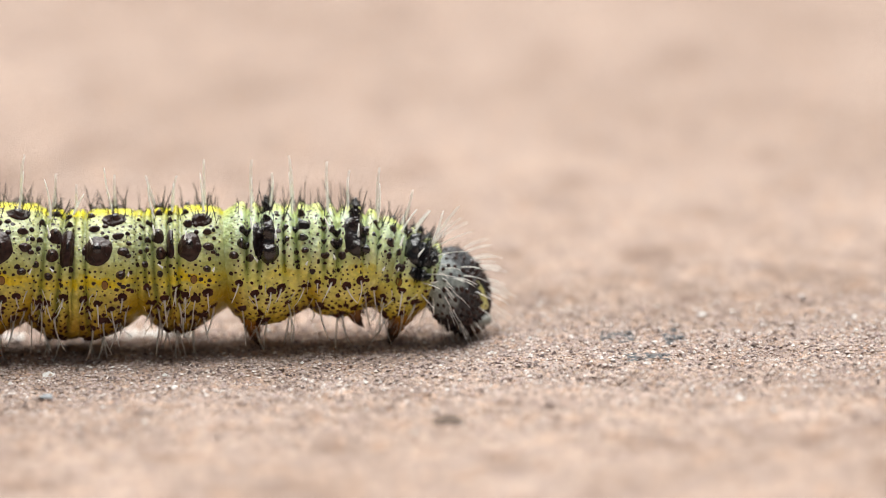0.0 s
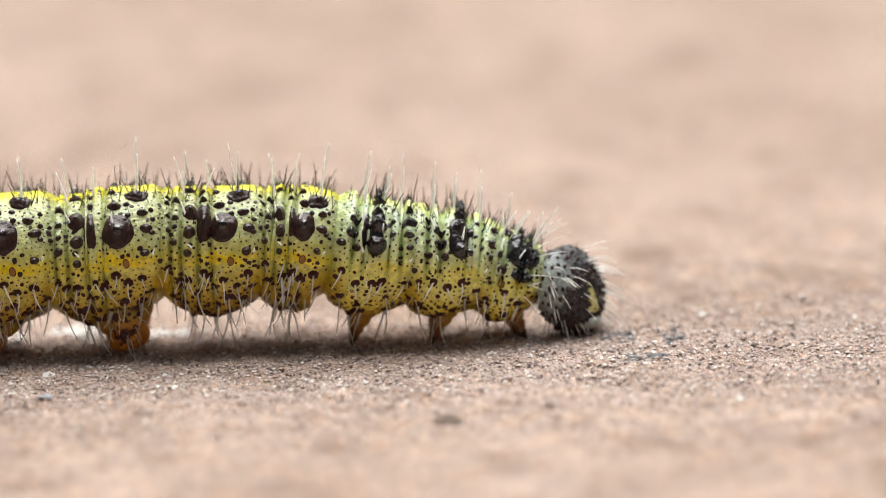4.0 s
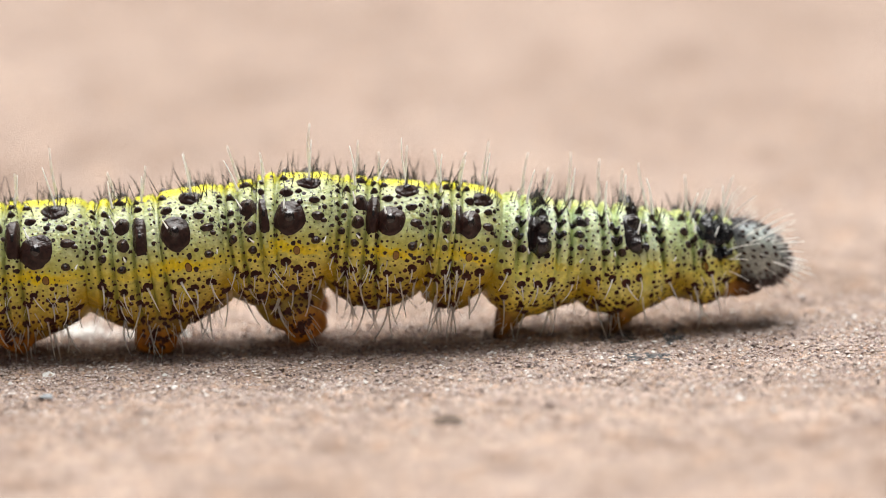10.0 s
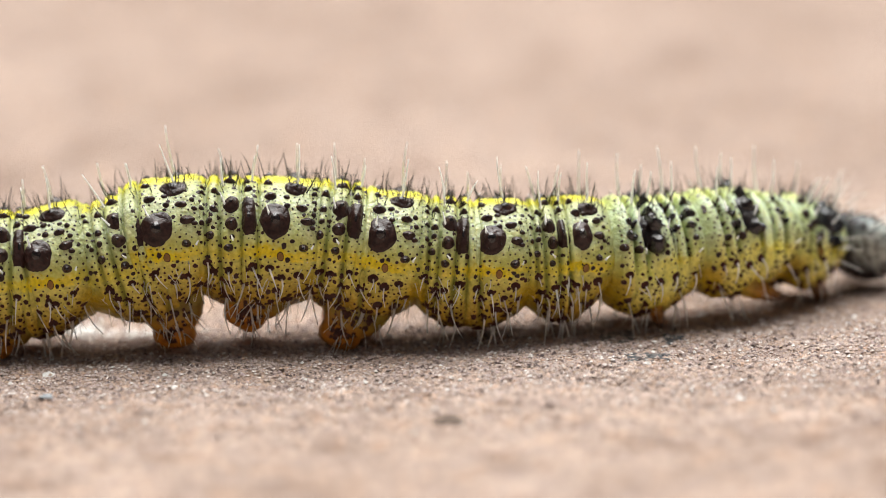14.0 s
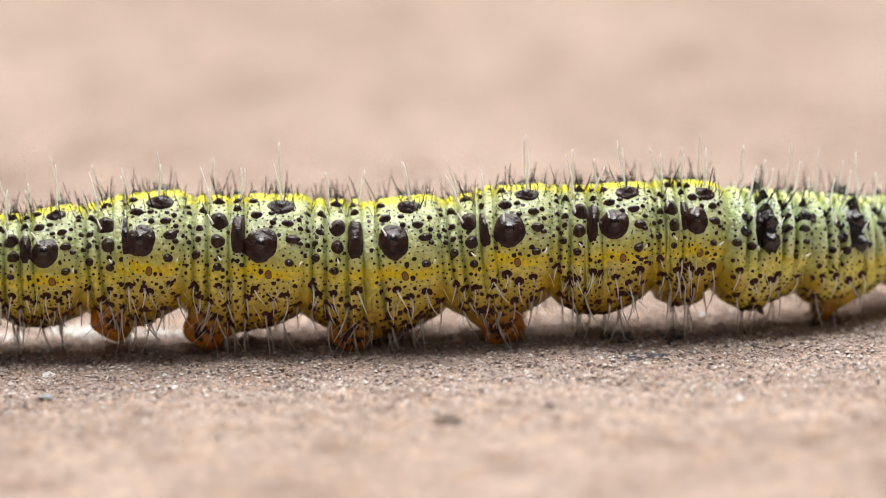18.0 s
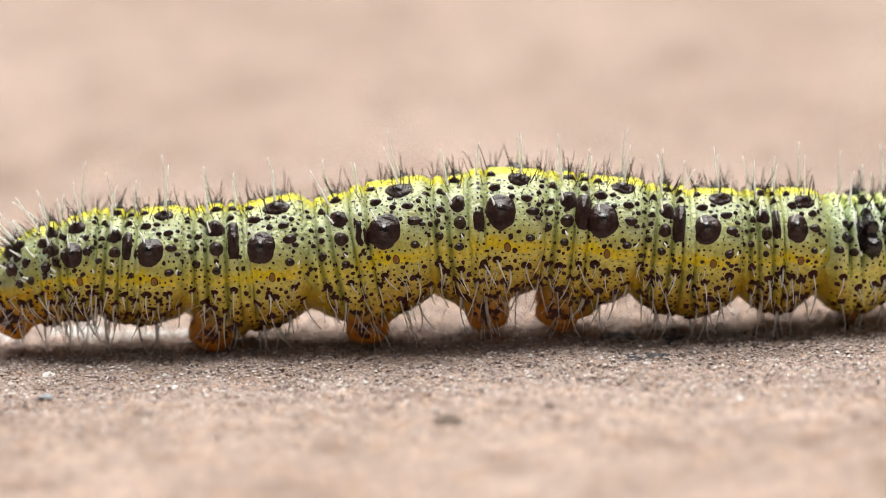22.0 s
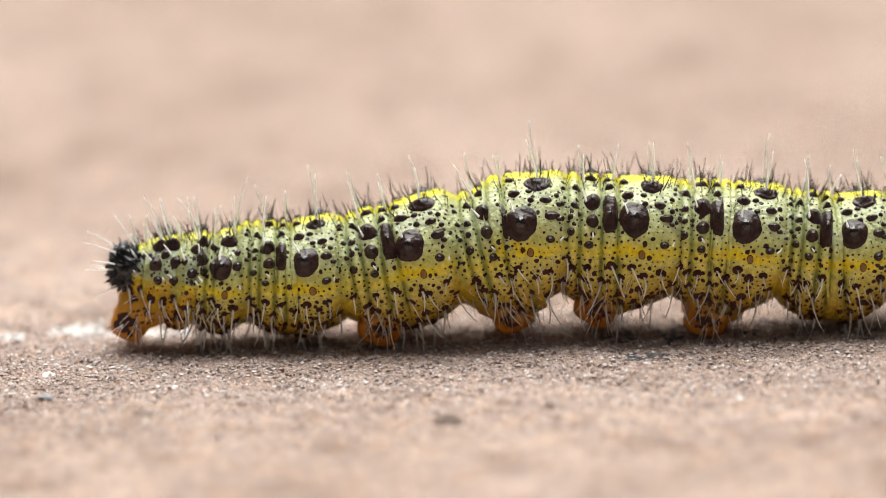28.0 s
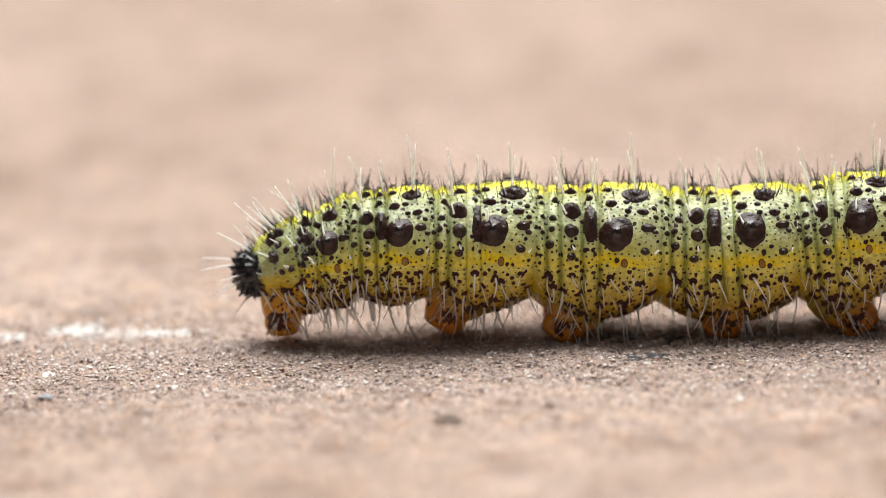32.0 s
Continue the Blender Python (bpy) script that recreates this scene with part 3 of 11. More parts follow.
def build_ring(k, key, lo, hi):
    rnd = random.Random(sum(ord(c) * (i + 3) for i, c in enumerate(key)))
    rear, front, r0, r1 = PLAN[k]
    length, radius = front - rear, (r0 + r1) / 2
    mid = (lo + hi) / 2 if k in SPLIT else 0.0
    shift = Vector((-mid * U, 0, 0))
    kind = kind_of(k)
    ob = new({"T": "thorax_ring", "A": "abdomen_ring", "E": "tail_ring"}[kind], skin_mesh(k, lo, hi, mid))
    ob.parent = caterpillar
    tagged(ob, {"T": "pale green thorax ring with black warts", "A": "pale green ring with a yellow flank band and black spots",
                "E": "tapering orange and grey-green tail ring"}[kind])
    ring[key] = ob

    def add(name, bm, mat, label="", kind=""):
        bmesh.ops.translate(bm, vec=shift, verts=bm.verts)
        return part(name, bm, mat, ob, label, kind)

    marks = {"T1": MARKS_T1, "T2": MARKS_T, "T3": MARKS_T, "A8": MARKS_A8, "A9": MARKS_A9, "A10": MARKS_A10}.get(k, MARKS_A)
    scale = min(1.0, length / 205 + 0.10) if marks is MARKS_A else 1.0
    busy = []
    for side in (1, -1):
        for i, (f, phi, rx, ry, high, nip) in enumerate(marks):
            du, dphi = STRAY.get(k, {}).get(i, (0, 0))
            u, phi = (f if marks is MARKS_T else rear + f * length) + du, phi + dphi
            if not lo <= u < hi:
                continue
            bm = bmesh.new()
            u, phi, g = u + rnd.uniform(-2.5, 2.5), phi + rnd.uniform(-1.5, 1.5), rnd.uniform(0.92, 1.1)
            if rx < 16 and kind == "T" and abs(f) > 20:
                g *= 0.80
            spot_bm(bm, k, u, phi, rx * g * scale, ry * g * (0.80 if k == "A7" else 0.4 + 0.6 * scale), high, side, rnd, nip, (7 if rx > 20 else 5) if rx > 10 else 3, 30 if rx > 10 else 16)
            add("spot", bm, [SHINY if kind == "T" and rx > 12 else BLACK, SHINY], "dark brown-black spot with a glossy wart" if rx > 14 else "")
            if side > 0:
                busy.append((u, phi, rx + 2, math.degrees((ry + 2) / radius)))
        # breathing hole in the flank band
        f = 0.70 if kind == "A" else 0.36
        if k not in ("T2", "T3", "A9", "A10") and lo <= rear + f * length < hi:
            bm = bmesh.new()
            spot_bm(bm, k, rear + f * length, 0, 7.5, 10.5, 1.8, side, rnd, -1.5, 3, 16)
            hole = add("spiracle", bm, SPIR, "small orange breathing hole with a dark rim")
            hole.data.materials.append(BROWN)
            for poly in hole.data.polygons:
                poly.material_index = 1 if poly.index >= 32 else 0
            busy.append((rear + f * length, 0, 9, 7))
    # warts below the band, each with pale hairs
    low = LOW if kind == "A" else LOW[::2] if k in ("T2", "T3") else LOW[1::3]
    for side in (1, -1):
        for f, phi in low:
            f, phi = f + rnd.uniform(-0.03, 0.03), phi + rnd.uniform(-4, 4)
            u = rear + f * length
            if not lo <= u < hi:
                continue
            s = rnd.uniform(6.5, 11.5) if kind == "A" else rnd.uniform(6, 10)
            bm = bmesh.new()
            spot_bm(bm, k, u, phi, s, s * 0.9, 2.5, side, rnd, 2.5, 2, 10)
            for _ in range(rnd.randrange(3) if kind == "A" else 0):
                q = rnd.uniform(2.5, 4.5)
                spot_bm(bm, k, u + rnd.uniform(-1, 1) * s, phi + rnd.uniform(-4, 4), q, q, 2, side, rnd, 1, 2, 8)
            add("wart", bm, [BROWN, BROWN])
            if side > 0:
                busy.append((u, phi, s, math.degrees(s / radius)))
            base = flip(skin_point(k, u, phi, 3)[0], side)
            for _ in range(1 if phi > -44 or kind == "E" else 2):
                bm = bmesh.new()
                way = outward(phi - 22 + rnd.uniform(-14, 14), side, rnd.uniform(-0.25, 0.35))
                hair_bm(bm, base, way, rnd.uniform(30, 74) * (0.75 if phi > -25 else 1.0), rnd.uniform(1.9, 2.7), (rnd.uniform(-1.4, 1.4), 0.4 * side, rnd.uniform(-1.8, -0.6)), rnd)
                add("hair", bm, HAIR, "pale drooping hair")
    # small specks, too many to count
    black, brown = bmesh.new(), bmesh.new()
    for side in (1, -1):
        placed = []
        for _ in range(int((hi - lo) * radius * 0.26)):
            u, phi = rnd.uniform(lo - 4, hi + 4), rnd.uniform(-80, 90) if rnd.random() < 0.68 else rnd.uniform(-80, -6)
            if any(((u - a) / c) ** 2 + ((phi - b) / d) ** 2 < 1 for a, b, c, d in busy):
                continue
            if any(((u - a) / 8.5) ** 2 + ((phi - b) / 4.6) ** 2 < 1 for a, b in placed):
                continue
            if phi < -9 and k[0] == "A" and min(u - rear, front - u) < 15 + 5 * rnd.random():
                continue
            if kind != "A" and phi < 0 and rnd.random() < 0.6:
                continue
            placed.append((u, phi))
            r = rnd.uniform(1.5, 2.8) + (rnd.uniform(1.2, 3.8) if rnd.random() < 0.18 else 0)
            if phi > -6:
                spot_bm(black, k, u, phi, r, r, 0.9, side, rnd, 0, 1, 7)
            else:
                r = (rnd.uniform(1.5, 2.8) + (rnd.uniform(1.2, 3.8) if rnd.random() < 0.3 else 0)) * (1.5 if phi < -38 else 1.0)
                spot_bm(brown, k, u, phi, r, r, 1.2, side, rnd, 0, 1, 7)
    add("black_specks", black, BLACK, "many tiny black specks", "stuff")
    add("brown_specks", brown, BROWN, "many small maroon specks", "stuff")
    # long white hairs on the back and flank
    tall = [(0.585, 37, 32, -0.1), (0.80, 74, 88, -0.05), (0.22, 70, 74, -0.12), (0.235, 46, 30, -0.2), (0.46, 78, 60, 0.1), (0.95, 9, 22, 0.2), (0.30, 14, 20, -0.3)]
    for side in (1, -1):
        for f, phi, ln, lean in tall:
            u = rear + f * length
            if not lo <= u < hi:
                continue
            base = flip(skin_point(k, u, phi, 6)[0], side)
            bm = bmesh.new()
            w = outward(phi + (10 if phi > 60 else 25), side, lean + rnd.uniform(-0.2, 0.2) + (-0.45 if kind == "E" else 0.25 if k == "T1" else 0))
            hair_bm(bm, base, w, ln * rnd.uniform(0.65, 1.05), 2.9, (rnd.uniform(-0.35, 0.35), 0, rnd.uniform(-0.1, 0.3)), rnd, 6)
            add("hair", bm, HAIR, "long white hair")
    bm = bmesh.new()
    for _ in range(int((hi - lo) * 0.34)):
        u, phi, side = rnd.uniform(lo + 2, hi - 2), rnd.uniform(58, 90), rnd.choice((1, -1))
        base = flip(skin_point(k, u, phi, 0)[0], side)
        w = outward(phi + 4, side, rnd.uniform(-0.45, 0.35) + (-0.5 if kind == "E" else 0))
        hair_bm(bm, base, w, rnd.uniform(12, 36) + (26 * rnd.random() if rnd.random() < 0.3 else 0), 1.1, (rnd.uniform(-0.4, 0.4), 0, 0.1), rnd, 4)
    for f, phi, rx, ry, high, nip in marks:
        u0 = f if marks is MARKS_T else rear + f * length
        if phi < 60 or nip < 5 or not lo <= u0 < hi:
            continue
        for side in (1, -1):
            for i in range(7 if rx > 13 else 3):
                u, e = u0 + rnd.uniform(-0.8, 0.8) * rx, phi + rnd.uniform(-6, 8)
                base = flip(skin_point(k, u, e, 3)[0], side)
                w = outward(e + 6, side, (u - u0) / rx * 0.5 + rnd.uniform(-0.15, 0.15))
                hair_bm(bm, base, w, rnd.uniform(10, 22) + (24 if i == 0 else 0), 1.7 if i == 0 else 1.2, (rnd.uniform(-0.3, 0.3), 0, 0.1), rnd, 4)
    for _ in range(int((hi - lo) * 0.12)):
        u, phi, side = rnd.uniform(lo + 2, hi - 2), rnd.uniform(18, 58), rnd.choice((1, -1))
        base = flip(skin_point(k, u, phi, 0)[0], side)
        hair_bm(bm, base, outward(phi + 20, side, rnd.uniform(-0.4, 0.4)), rnd.uniform(10, 24), 0.9, (0, 0, 0.2), rnd, 4)
    add("bristles", bm, BRISTLE, "short black bristles along the back", "stuff")
    bm = bmesh.new()
    for _ in range(int((hi - lo) * (0.30 if kind == "A" else 0.16))):
        u, phi, side = rnd.uniform(lo + 2, hi - 2), rnd.uniform(-68, -6), rnd.choice((1, -1))
        base = flip(skin_point(k, u, phi, 0)[0], side)
        w = outward(phi - 12 + rnd.uniform(-18, 18), side, rnd.uniform(-0.5, 0.5))
        hair_bm(bm, base, w, rnd.uniform(12, 40), 1.15, (rnd.uniform(-0.9, 0.9), 0.2 * side, rnd.uniform(-1.0, 0.1)), rnd, 4)
    add("fine_hairs", bm, HAIR, "fine pale hairs along the flank", "stuff")


for key in PLAN:
    build_segment(key)


def plate(k, u, phi, rx, ry, side, rnd, name, label):
    """A rugged black plate: a dome roughened by merged warts."""
    bm = bmesh.new()
    rings, sectors = 14, 34
    radius = (PLAN[k][2] + PLAN[k][3]) / 2
    last, top = None, bm.verts.new(flip(skin_point(k, u, phi, 12)[0], side))
    off = rnd.uniform(0, 50)
    for q in range(1, rings + 1):
        rho, row = q / rings, []
        for i in range(sectors):
            a = 2 * math.pi * i / sectors
            x, y = rx * rho * math.cos(a), ry * rho * math.sin(a)
            e = 1 + 0.16 * noise.noise((math.cos(a) * 2 + off, math.sin(a) * 2, 0)) * rho
            cell = noise.voronoi((x * 0.062 + off, y * 0.062, 0))[0][0]
            h = 9 * math.sqrt(max(0, 1 - rho * rho)) + (9 - 14 * cell) * (1 - rho ** 6) - (1.5 if q == rings else 0)
            row.append(bm.verts.new(flip(skin_point(k, u + x * e, phi + math.degrees(y * e / radius), h)[0], side)))
        for i in range(sectors):
            j = (i + 1) % sectors
            face = (top, row[i], row[j]) if last is None else (last[i], row[i], row[j], last[j])
            bm.faces.new(face if side > 0 else face[::-1])
        last = row
    return part(name, bm, PLATE, ring[k], label)


rp = random.Random(11)
for side in (1, -1):
    plate("T1", -2, 52, 34, 38, side, rp, "neck_plate", "rugged glossy black neck plate")
    plate("T1", 6, 16, 20, 13, side, rp, "neck_plate", "small black neck plate")
bm = bmesh.new()
for _ in range(16):
    phi, side = rp.uniform(40, 90), rp.choice((1, -1))
    base = flip(skin_point("T1", rp.uniform(-20, 26), phi, 8)[0], side)
    hair_bm(bm, base, outward(phi + 5, side, rp.uniform(-0.1, 0.8)), rp.uniform(16, 34), 1.2, (0, 0, 0.1), rp, 4)
part("bristles", bm, BRISTLE, ring["T1"], "short black bristles on the neck plate", "stuff")
for phi, side, lean, ln in ((70, 1, 0.9, 80), (62, -1, 0.8, 80), (50, 1, 1.2, 70), (84, -1, 0.5, 70), (80, 1, 0.3, 60), (20, 1, 1.0, 70), (5, 1, 0.5, 56), (-12, 1, 0.4, 60), (20, -1, 1.0, 70)):
    bm = bmesh.new()
    hair_bm(bm, flip(skin_point("T1", 18, phi, 8)[0], side), outward(phi + 10, side, lean), ln, 1.45, (0.2, 0, -0.25), rp, 6)
    part("hair", bm, HAIR, ring["T1"], "long white hair")
bm = bmesh.new()
bmesh.ops.create_uvsphere(bm, u_segments=44, v_segments=28, radius=1.0)
for v in bm.verts:
    d = 1 + 0.14 * noise.noise(v.co * 3.5) + 0.62 * (0.36 - noise.voronoi(v.co * 5.2)[0][0])
    b = Vector([math.copysign(abs(c) ** 0.72, c) for c in v.co])
    v.co = Vector((b.x * 43 * U * d - 30 * U, b.y * 52 * U * d, b.z * 42 * U * d + 9 * U))
part("tail_plate", bm, PLATE, ring["A10"], "rugged matt black tail plate")
bm = bmesh.new()
for _ in range(80):
    a, e = rp.uniform(-1.4, 1.4), rp.uniform(-0.6, 1.3)
    d = Vector((-math.cos(a) * math.cos(e), math.sin(a) * math.cos(e), math.sin(e)))
    p = Vector((d.x * 37 - 31, d.y * 50, d.z * 40 + 8)) * U
    hair_bm(bm, p, d + Vector((-0.3, 0, 0.2)), rp.uniform(6, 14), 1.3, (0, 0, 0.2), rp, 4)
part("bristles", bm, BRISTLE, ring["A10"], "short black bristles on the tail plate", "stuff")
for y, z, dx, dz, ln in ((-30, 10, -1, -0.05, 70), (-34, -14, -0.8, -0.5, 60), (-20, 34, -0.9, 0.25, 80), (20, 30, -0.9, 0.4, 80), (30, -5, -1, 0, 60), (-38, 20, -0.5, 0.1, 60)):
    bm = bmesh.new()
    hair_bm(bm, Vector((-46, y, z)) * U, (dx, y * 0.006, dz), ln, 2.2, (0, 0, -0.15), rp, 6)
    part("hair", bm, HAIR, ring["A10"], "long white hair")


# ---- legs ----
def proleg(k, side):
    """A fleshy stub with a swollen foot, a dark side plate and a fringe."""
    rnd = random.Random(len(leg) + 40)
    wide, deep, lean = (0.85, 0.9, 0.34) if k == "A10" else (1.0, 1.0, 0.0)
    prof = [(52, 52, 20), (32, 62, 28), (10, 60, 33), (-8, 52, 33), (-20, 43, 30), (-26, 39, 28), (-34, 38, 28), (-45, 37, 27), (-54, 34, 24), (-60.5, 26, 17)]
    n = 32
    bm = bmesh.new()
    rows = []
    for z, rx, ry in prof:
        row = []
        for j in range(n):
            a = 2 * math.pi * j / n
            w = 1 + 0.07 * noise.noise((math.cos(a) * 2, math.sin(a) * 2, z * 0.07 + len(leg))) + 0.03 * math.sin(z * 0.5)
            row.append(bm.verts.new(Vector((rx * wide * w * math.cos(a) + lean * max(0, z + 34), ry * deep * w * math.sin(a), z)) * U))
        rows.append(row)
    for a, b in zip(rows, rows[1:]):
        for j in range(n):
            bm.faces.new((a[j], b[j], b[(j + 1) % n], a[(j + 1) % n]))
    bm.faces.new(rows[0])
    bm.faces.new(rows[-1][::-1])
    ob = part("proleg", bm, CLASPER if k == "A10" else PROLEG, caterpillar, "stubby orange proleg with a dark side plate")
    leg[k, "near" if side > 0 else "far"] = ob

    def on_leg(x, z, h):
        i = next(i for i in range(len(prof) - 1) if prof[i + 1][0] <= z)
        t = (prof[i][0] - z) / (prof[i][0] - prof[i + 1][0])
        rx, ry = [(prof[i][c] * (1 - t) + prof[i + 1][c] * t) for c in (1, 2)]
        c = max(-0.97, min(0.97, x / rx))
        return Vector((x * wide + lean * max(0, z + 34), -side * (ry * deep * math.sqrt(1 - c * c) + h), z)) * U

    def wart(bm, x, z, s, h):
        c = bm.verts.new(on_leg(x, z, h))
        rows = [[bm.verts.new(on_leg(x + s * q * math.cos(i * 0.6283), z + s * q * math.sin(i * 0.6283), g)) for i in range(10)] for q, g in ((0.6, h * 0.7), (1.0, -0.8))]
        for i in range(10):
            j = (i + 1) % 10
            for f in ((c, rows[0][i], rows[0][j]), (rows[0][i], rows[1][i], rows[1][j], rows[0][j])):
                bm.faces.new(f if side > 0 else f[::-1])

    bm = bmesh.new()
    if k == "A10":
        for x, z, s in ((-16, -30, 17), (-25, -40, 11), (-4, -24, 12), (-24, -22, 12), (-8, -42, 9)):
            wart(bm, x, z, s, 3.5 + rnd.uniform(0, 2))
    else:
        wart(bm, -6, -30, 9, 2.5)
    part("side_plate", bm, BROWN, ob, "dark brown plate on the outer face")
    bm = bmesh.new()
    for _ in range(60 if k == "A10" else 85):
        z = rnd.uniform(-48, 40)
        wart(bm, rnd.uniform(-1, 1) * (34 + 0.4 * z), z, rnd.uniform(1.8, 6.0), 1.4)
    part("brown_specks", bm, BROWN, ob, "many small maroon specks", "stuff")
    bm = bmesh.new()
    for _ in range(13):
        z = rnd.uniform(-44, 24)
        x = rnd.uniform(-1, 1) * (34 + 0.4 * z)
        hair_bm(bm, on_leg(x, z, 0), (x / 50 + rnd.uniform(-0.3, 0.3), -side * rnd.uniform(0.3, 0.9), rnd.uniform(-1.0, -0.3)), rnd.uniform(22, 50), 1.2, (rnd.uniform(-0.5, 0.5), 0, -0.8), rnd, 4)
    part("leg_hairs", bm, HAIR, ob, "fine pale hairs", "stuff")
    bm = bmesh.new()
    for i in range(26):
        a = 2 * math.pi * i / 26
        hair_bm(bm, Vector((29 * math.cos(a), 20 * math.sin(a), -54)) * U, (math.cos(a) * 0.6, math.sin(a) * 0.6, -0.8), 10, 1.3, (0, 0, -0.4), rnd, 3)
    part("foot_hooks", bm, SPIR, ob, "fringe of tiny amber hooks round the foot", "stuff")


def true_leg(k, side):
    """A jointed, tapering amber leg with a dark claw."""
    rnd = random.Random(len(leg) + 70)
    size = 1.2 if k == "T1" else 1.05
    prof = [(44, -4, 25), (28, -4, 24), (14, -3, 22), (5, -3, 21), (1, -2, 18), (-3, -1, 19.5), (-10, 0, 18), (-16, 1, 16), (-19, 2, 12.5), (-22, 3, 14.5), (-30, 5, 12), (-35, 6, 9.5), (-37, 7, 10.5), (-43, 9, 8.5)]
    n = 16

    def tube(prof):
        bm = bmesh.new()
        rows = [[bm.verts.new(Vector((dx + r * math.cos(2 * math.pi * j / n), r * 0.85 * math.sin(2 * math.pi * j / n), z)) * (U * size)) for j in range(n)] for z, dx, r in prof]
        for a, b in zip(rows, rows[1:]):
            for j in range(n):
                bm.faces.new((a[j], b[j], b[(j + 1) % n], a[(j + 1) % n]))
        bm.faces.new(rows[0])
        bm.faces.new(rows[-1][::-1])
        return bm

    ob = part("leg", tube(prof), CLAWLEG, caterpillar, "short jointed amber leg with a dark claw")
    leg[k, "near" if side > 0 else "far"] = ob
    part("claw", tube([(-42, 9, 7.5), (-50, 12, 5.0), (-57, 17, 0.8)]), CLAW, ob, "dark brown claw")
    bm = bmesh.new()
    for _ in range(4):
        hair_bm(bm, Vector((rnd.uniform(-8, 8), -side * 9, rnd.uniform(-30, 5))) * U, (rnd.uniform(-0.4, 0.4), -side * 0.6, -1), rnd.uniform(18, 36), 0.9, (0, 0, -0.2), rnd, 4)
    part("leg_hairs", bm, HAIR, ob, "fine pale hairs", "stuff")


for key in ("T1", "T2", "T3"):
    true_leg(key, 1)
    true_leg(key, -1)
for key in ("A3", "A4", "A5", "A6", "A10"):
    proleg(key, 1)
    proleg(key, -1)

# ---- head ----
rh = random.Random(21)


def head_point(v):
    """The head's surface along a direction: two lobes, longer downwards, narrow at the mouth."""
    v = Vector(v).normalized()
    x, y, z = v
    rx, ry, rz = 51, 79, 77
    w = 1 - 0.10 * math.exp(-(y / 0.12) ** 2) * (1 if z > -0.2 else 0.3) * (0.4 + 0.6 * max(0, x + z))
    if z < 0:
        ry *= 1 - 0.30 * z * z
        rx *= 1 + 0.06 * z * z
    lump = 1 + 0.012 * noise.noise(v * 7)
    return Vector((x * rx - 8 - 0.22 * z * rz, y * ry, z * rz)) * (w * lump * U)


bm = bmesh.new()
bmesh.ops.create_uvsphere(bm, u_segments=72, v_segments=48, radius=1.0)
for v in bm.verts:
    v.co = head_point(v.co)
head = part("head", bm, HEAD, caterpillar, "charcoal and pale grey speckled head with white hairs")
ring["head"] = head


def head_dome(bm, way, s, high):
    way = Vector(way).normalized()
    a = way.cross(Vector((0.1, 0.2, 1))).normalized()
    b = way.cross(a)
    top = bm.verts.new(head_point(way) + way * high * U)
    last = None
    for q in (0.6, 1.0):
        row = []
        for i in range(9):
            g = 2 * math.pi * i / 9
            d = (way + (a * math.cos(g) + b * math.sin(g)) * s * q / 60).normalized()
            row.append(bm.verts.new(head_point(d) + d * (high * 0.7 if q < 1 else -0.8) * U))
        for i in range(9):
            j = (i + 1) % 9
            bm.faces.new((top, row[j], row[i]) if last is None else (last[i], last[j], row[j], row[i]))
        last = row


bm = bmesh.new()
taken = []
for _ in range(2600):
    v = Vector((rh.gauss(0, 1), rh.gauss(0, 1), rh.gauss(0, 1))).normalized()
    dark = v.z < -0.35 or v.x > 0.72
    if all((v - w).length > (0.13 if dark else 0.19) for w in taken):
        taken.append(v)
        head_dome(bm, v, rh.uniform(3.2, 5.6) if dark else rh.uniform(2.8, 5.0), rh.uniform(3, 7) if dark else 2.6)
part("black_specks", bm, BLACK, head, "many small black warts", "stuff")
bm = bmesh.new()
for _ in range(70):
    v = Vector((rh.gauss(0.3, 0.8), rh.gauss(0, 1), rh.gauss(0.1, 0.9)))
    hair_bm(bm, head_point(v), v.normalized() + Vector((0.3, 0, 0)), rh.uniform(8, 18), 1.3, (0.1, 0, -0.1), rh, 4)
part("bristles", bm, BRISTLE, head, "short black bristles on the head", "stuff")
bm = bmesh.new()
bmesh.ops.create_uvsphere(bm, u_segments=24, v_segments=14, radius=1.0)
for v in bm.verts:
    v.co = Vector((v.co.x * 14 + 44 - abs(v.co.y) * 9, v.co.y * 32, v.co.z * 11 - 50)) * U
part("upper_lip", bm, LIP, head, "pale grey upper lip")
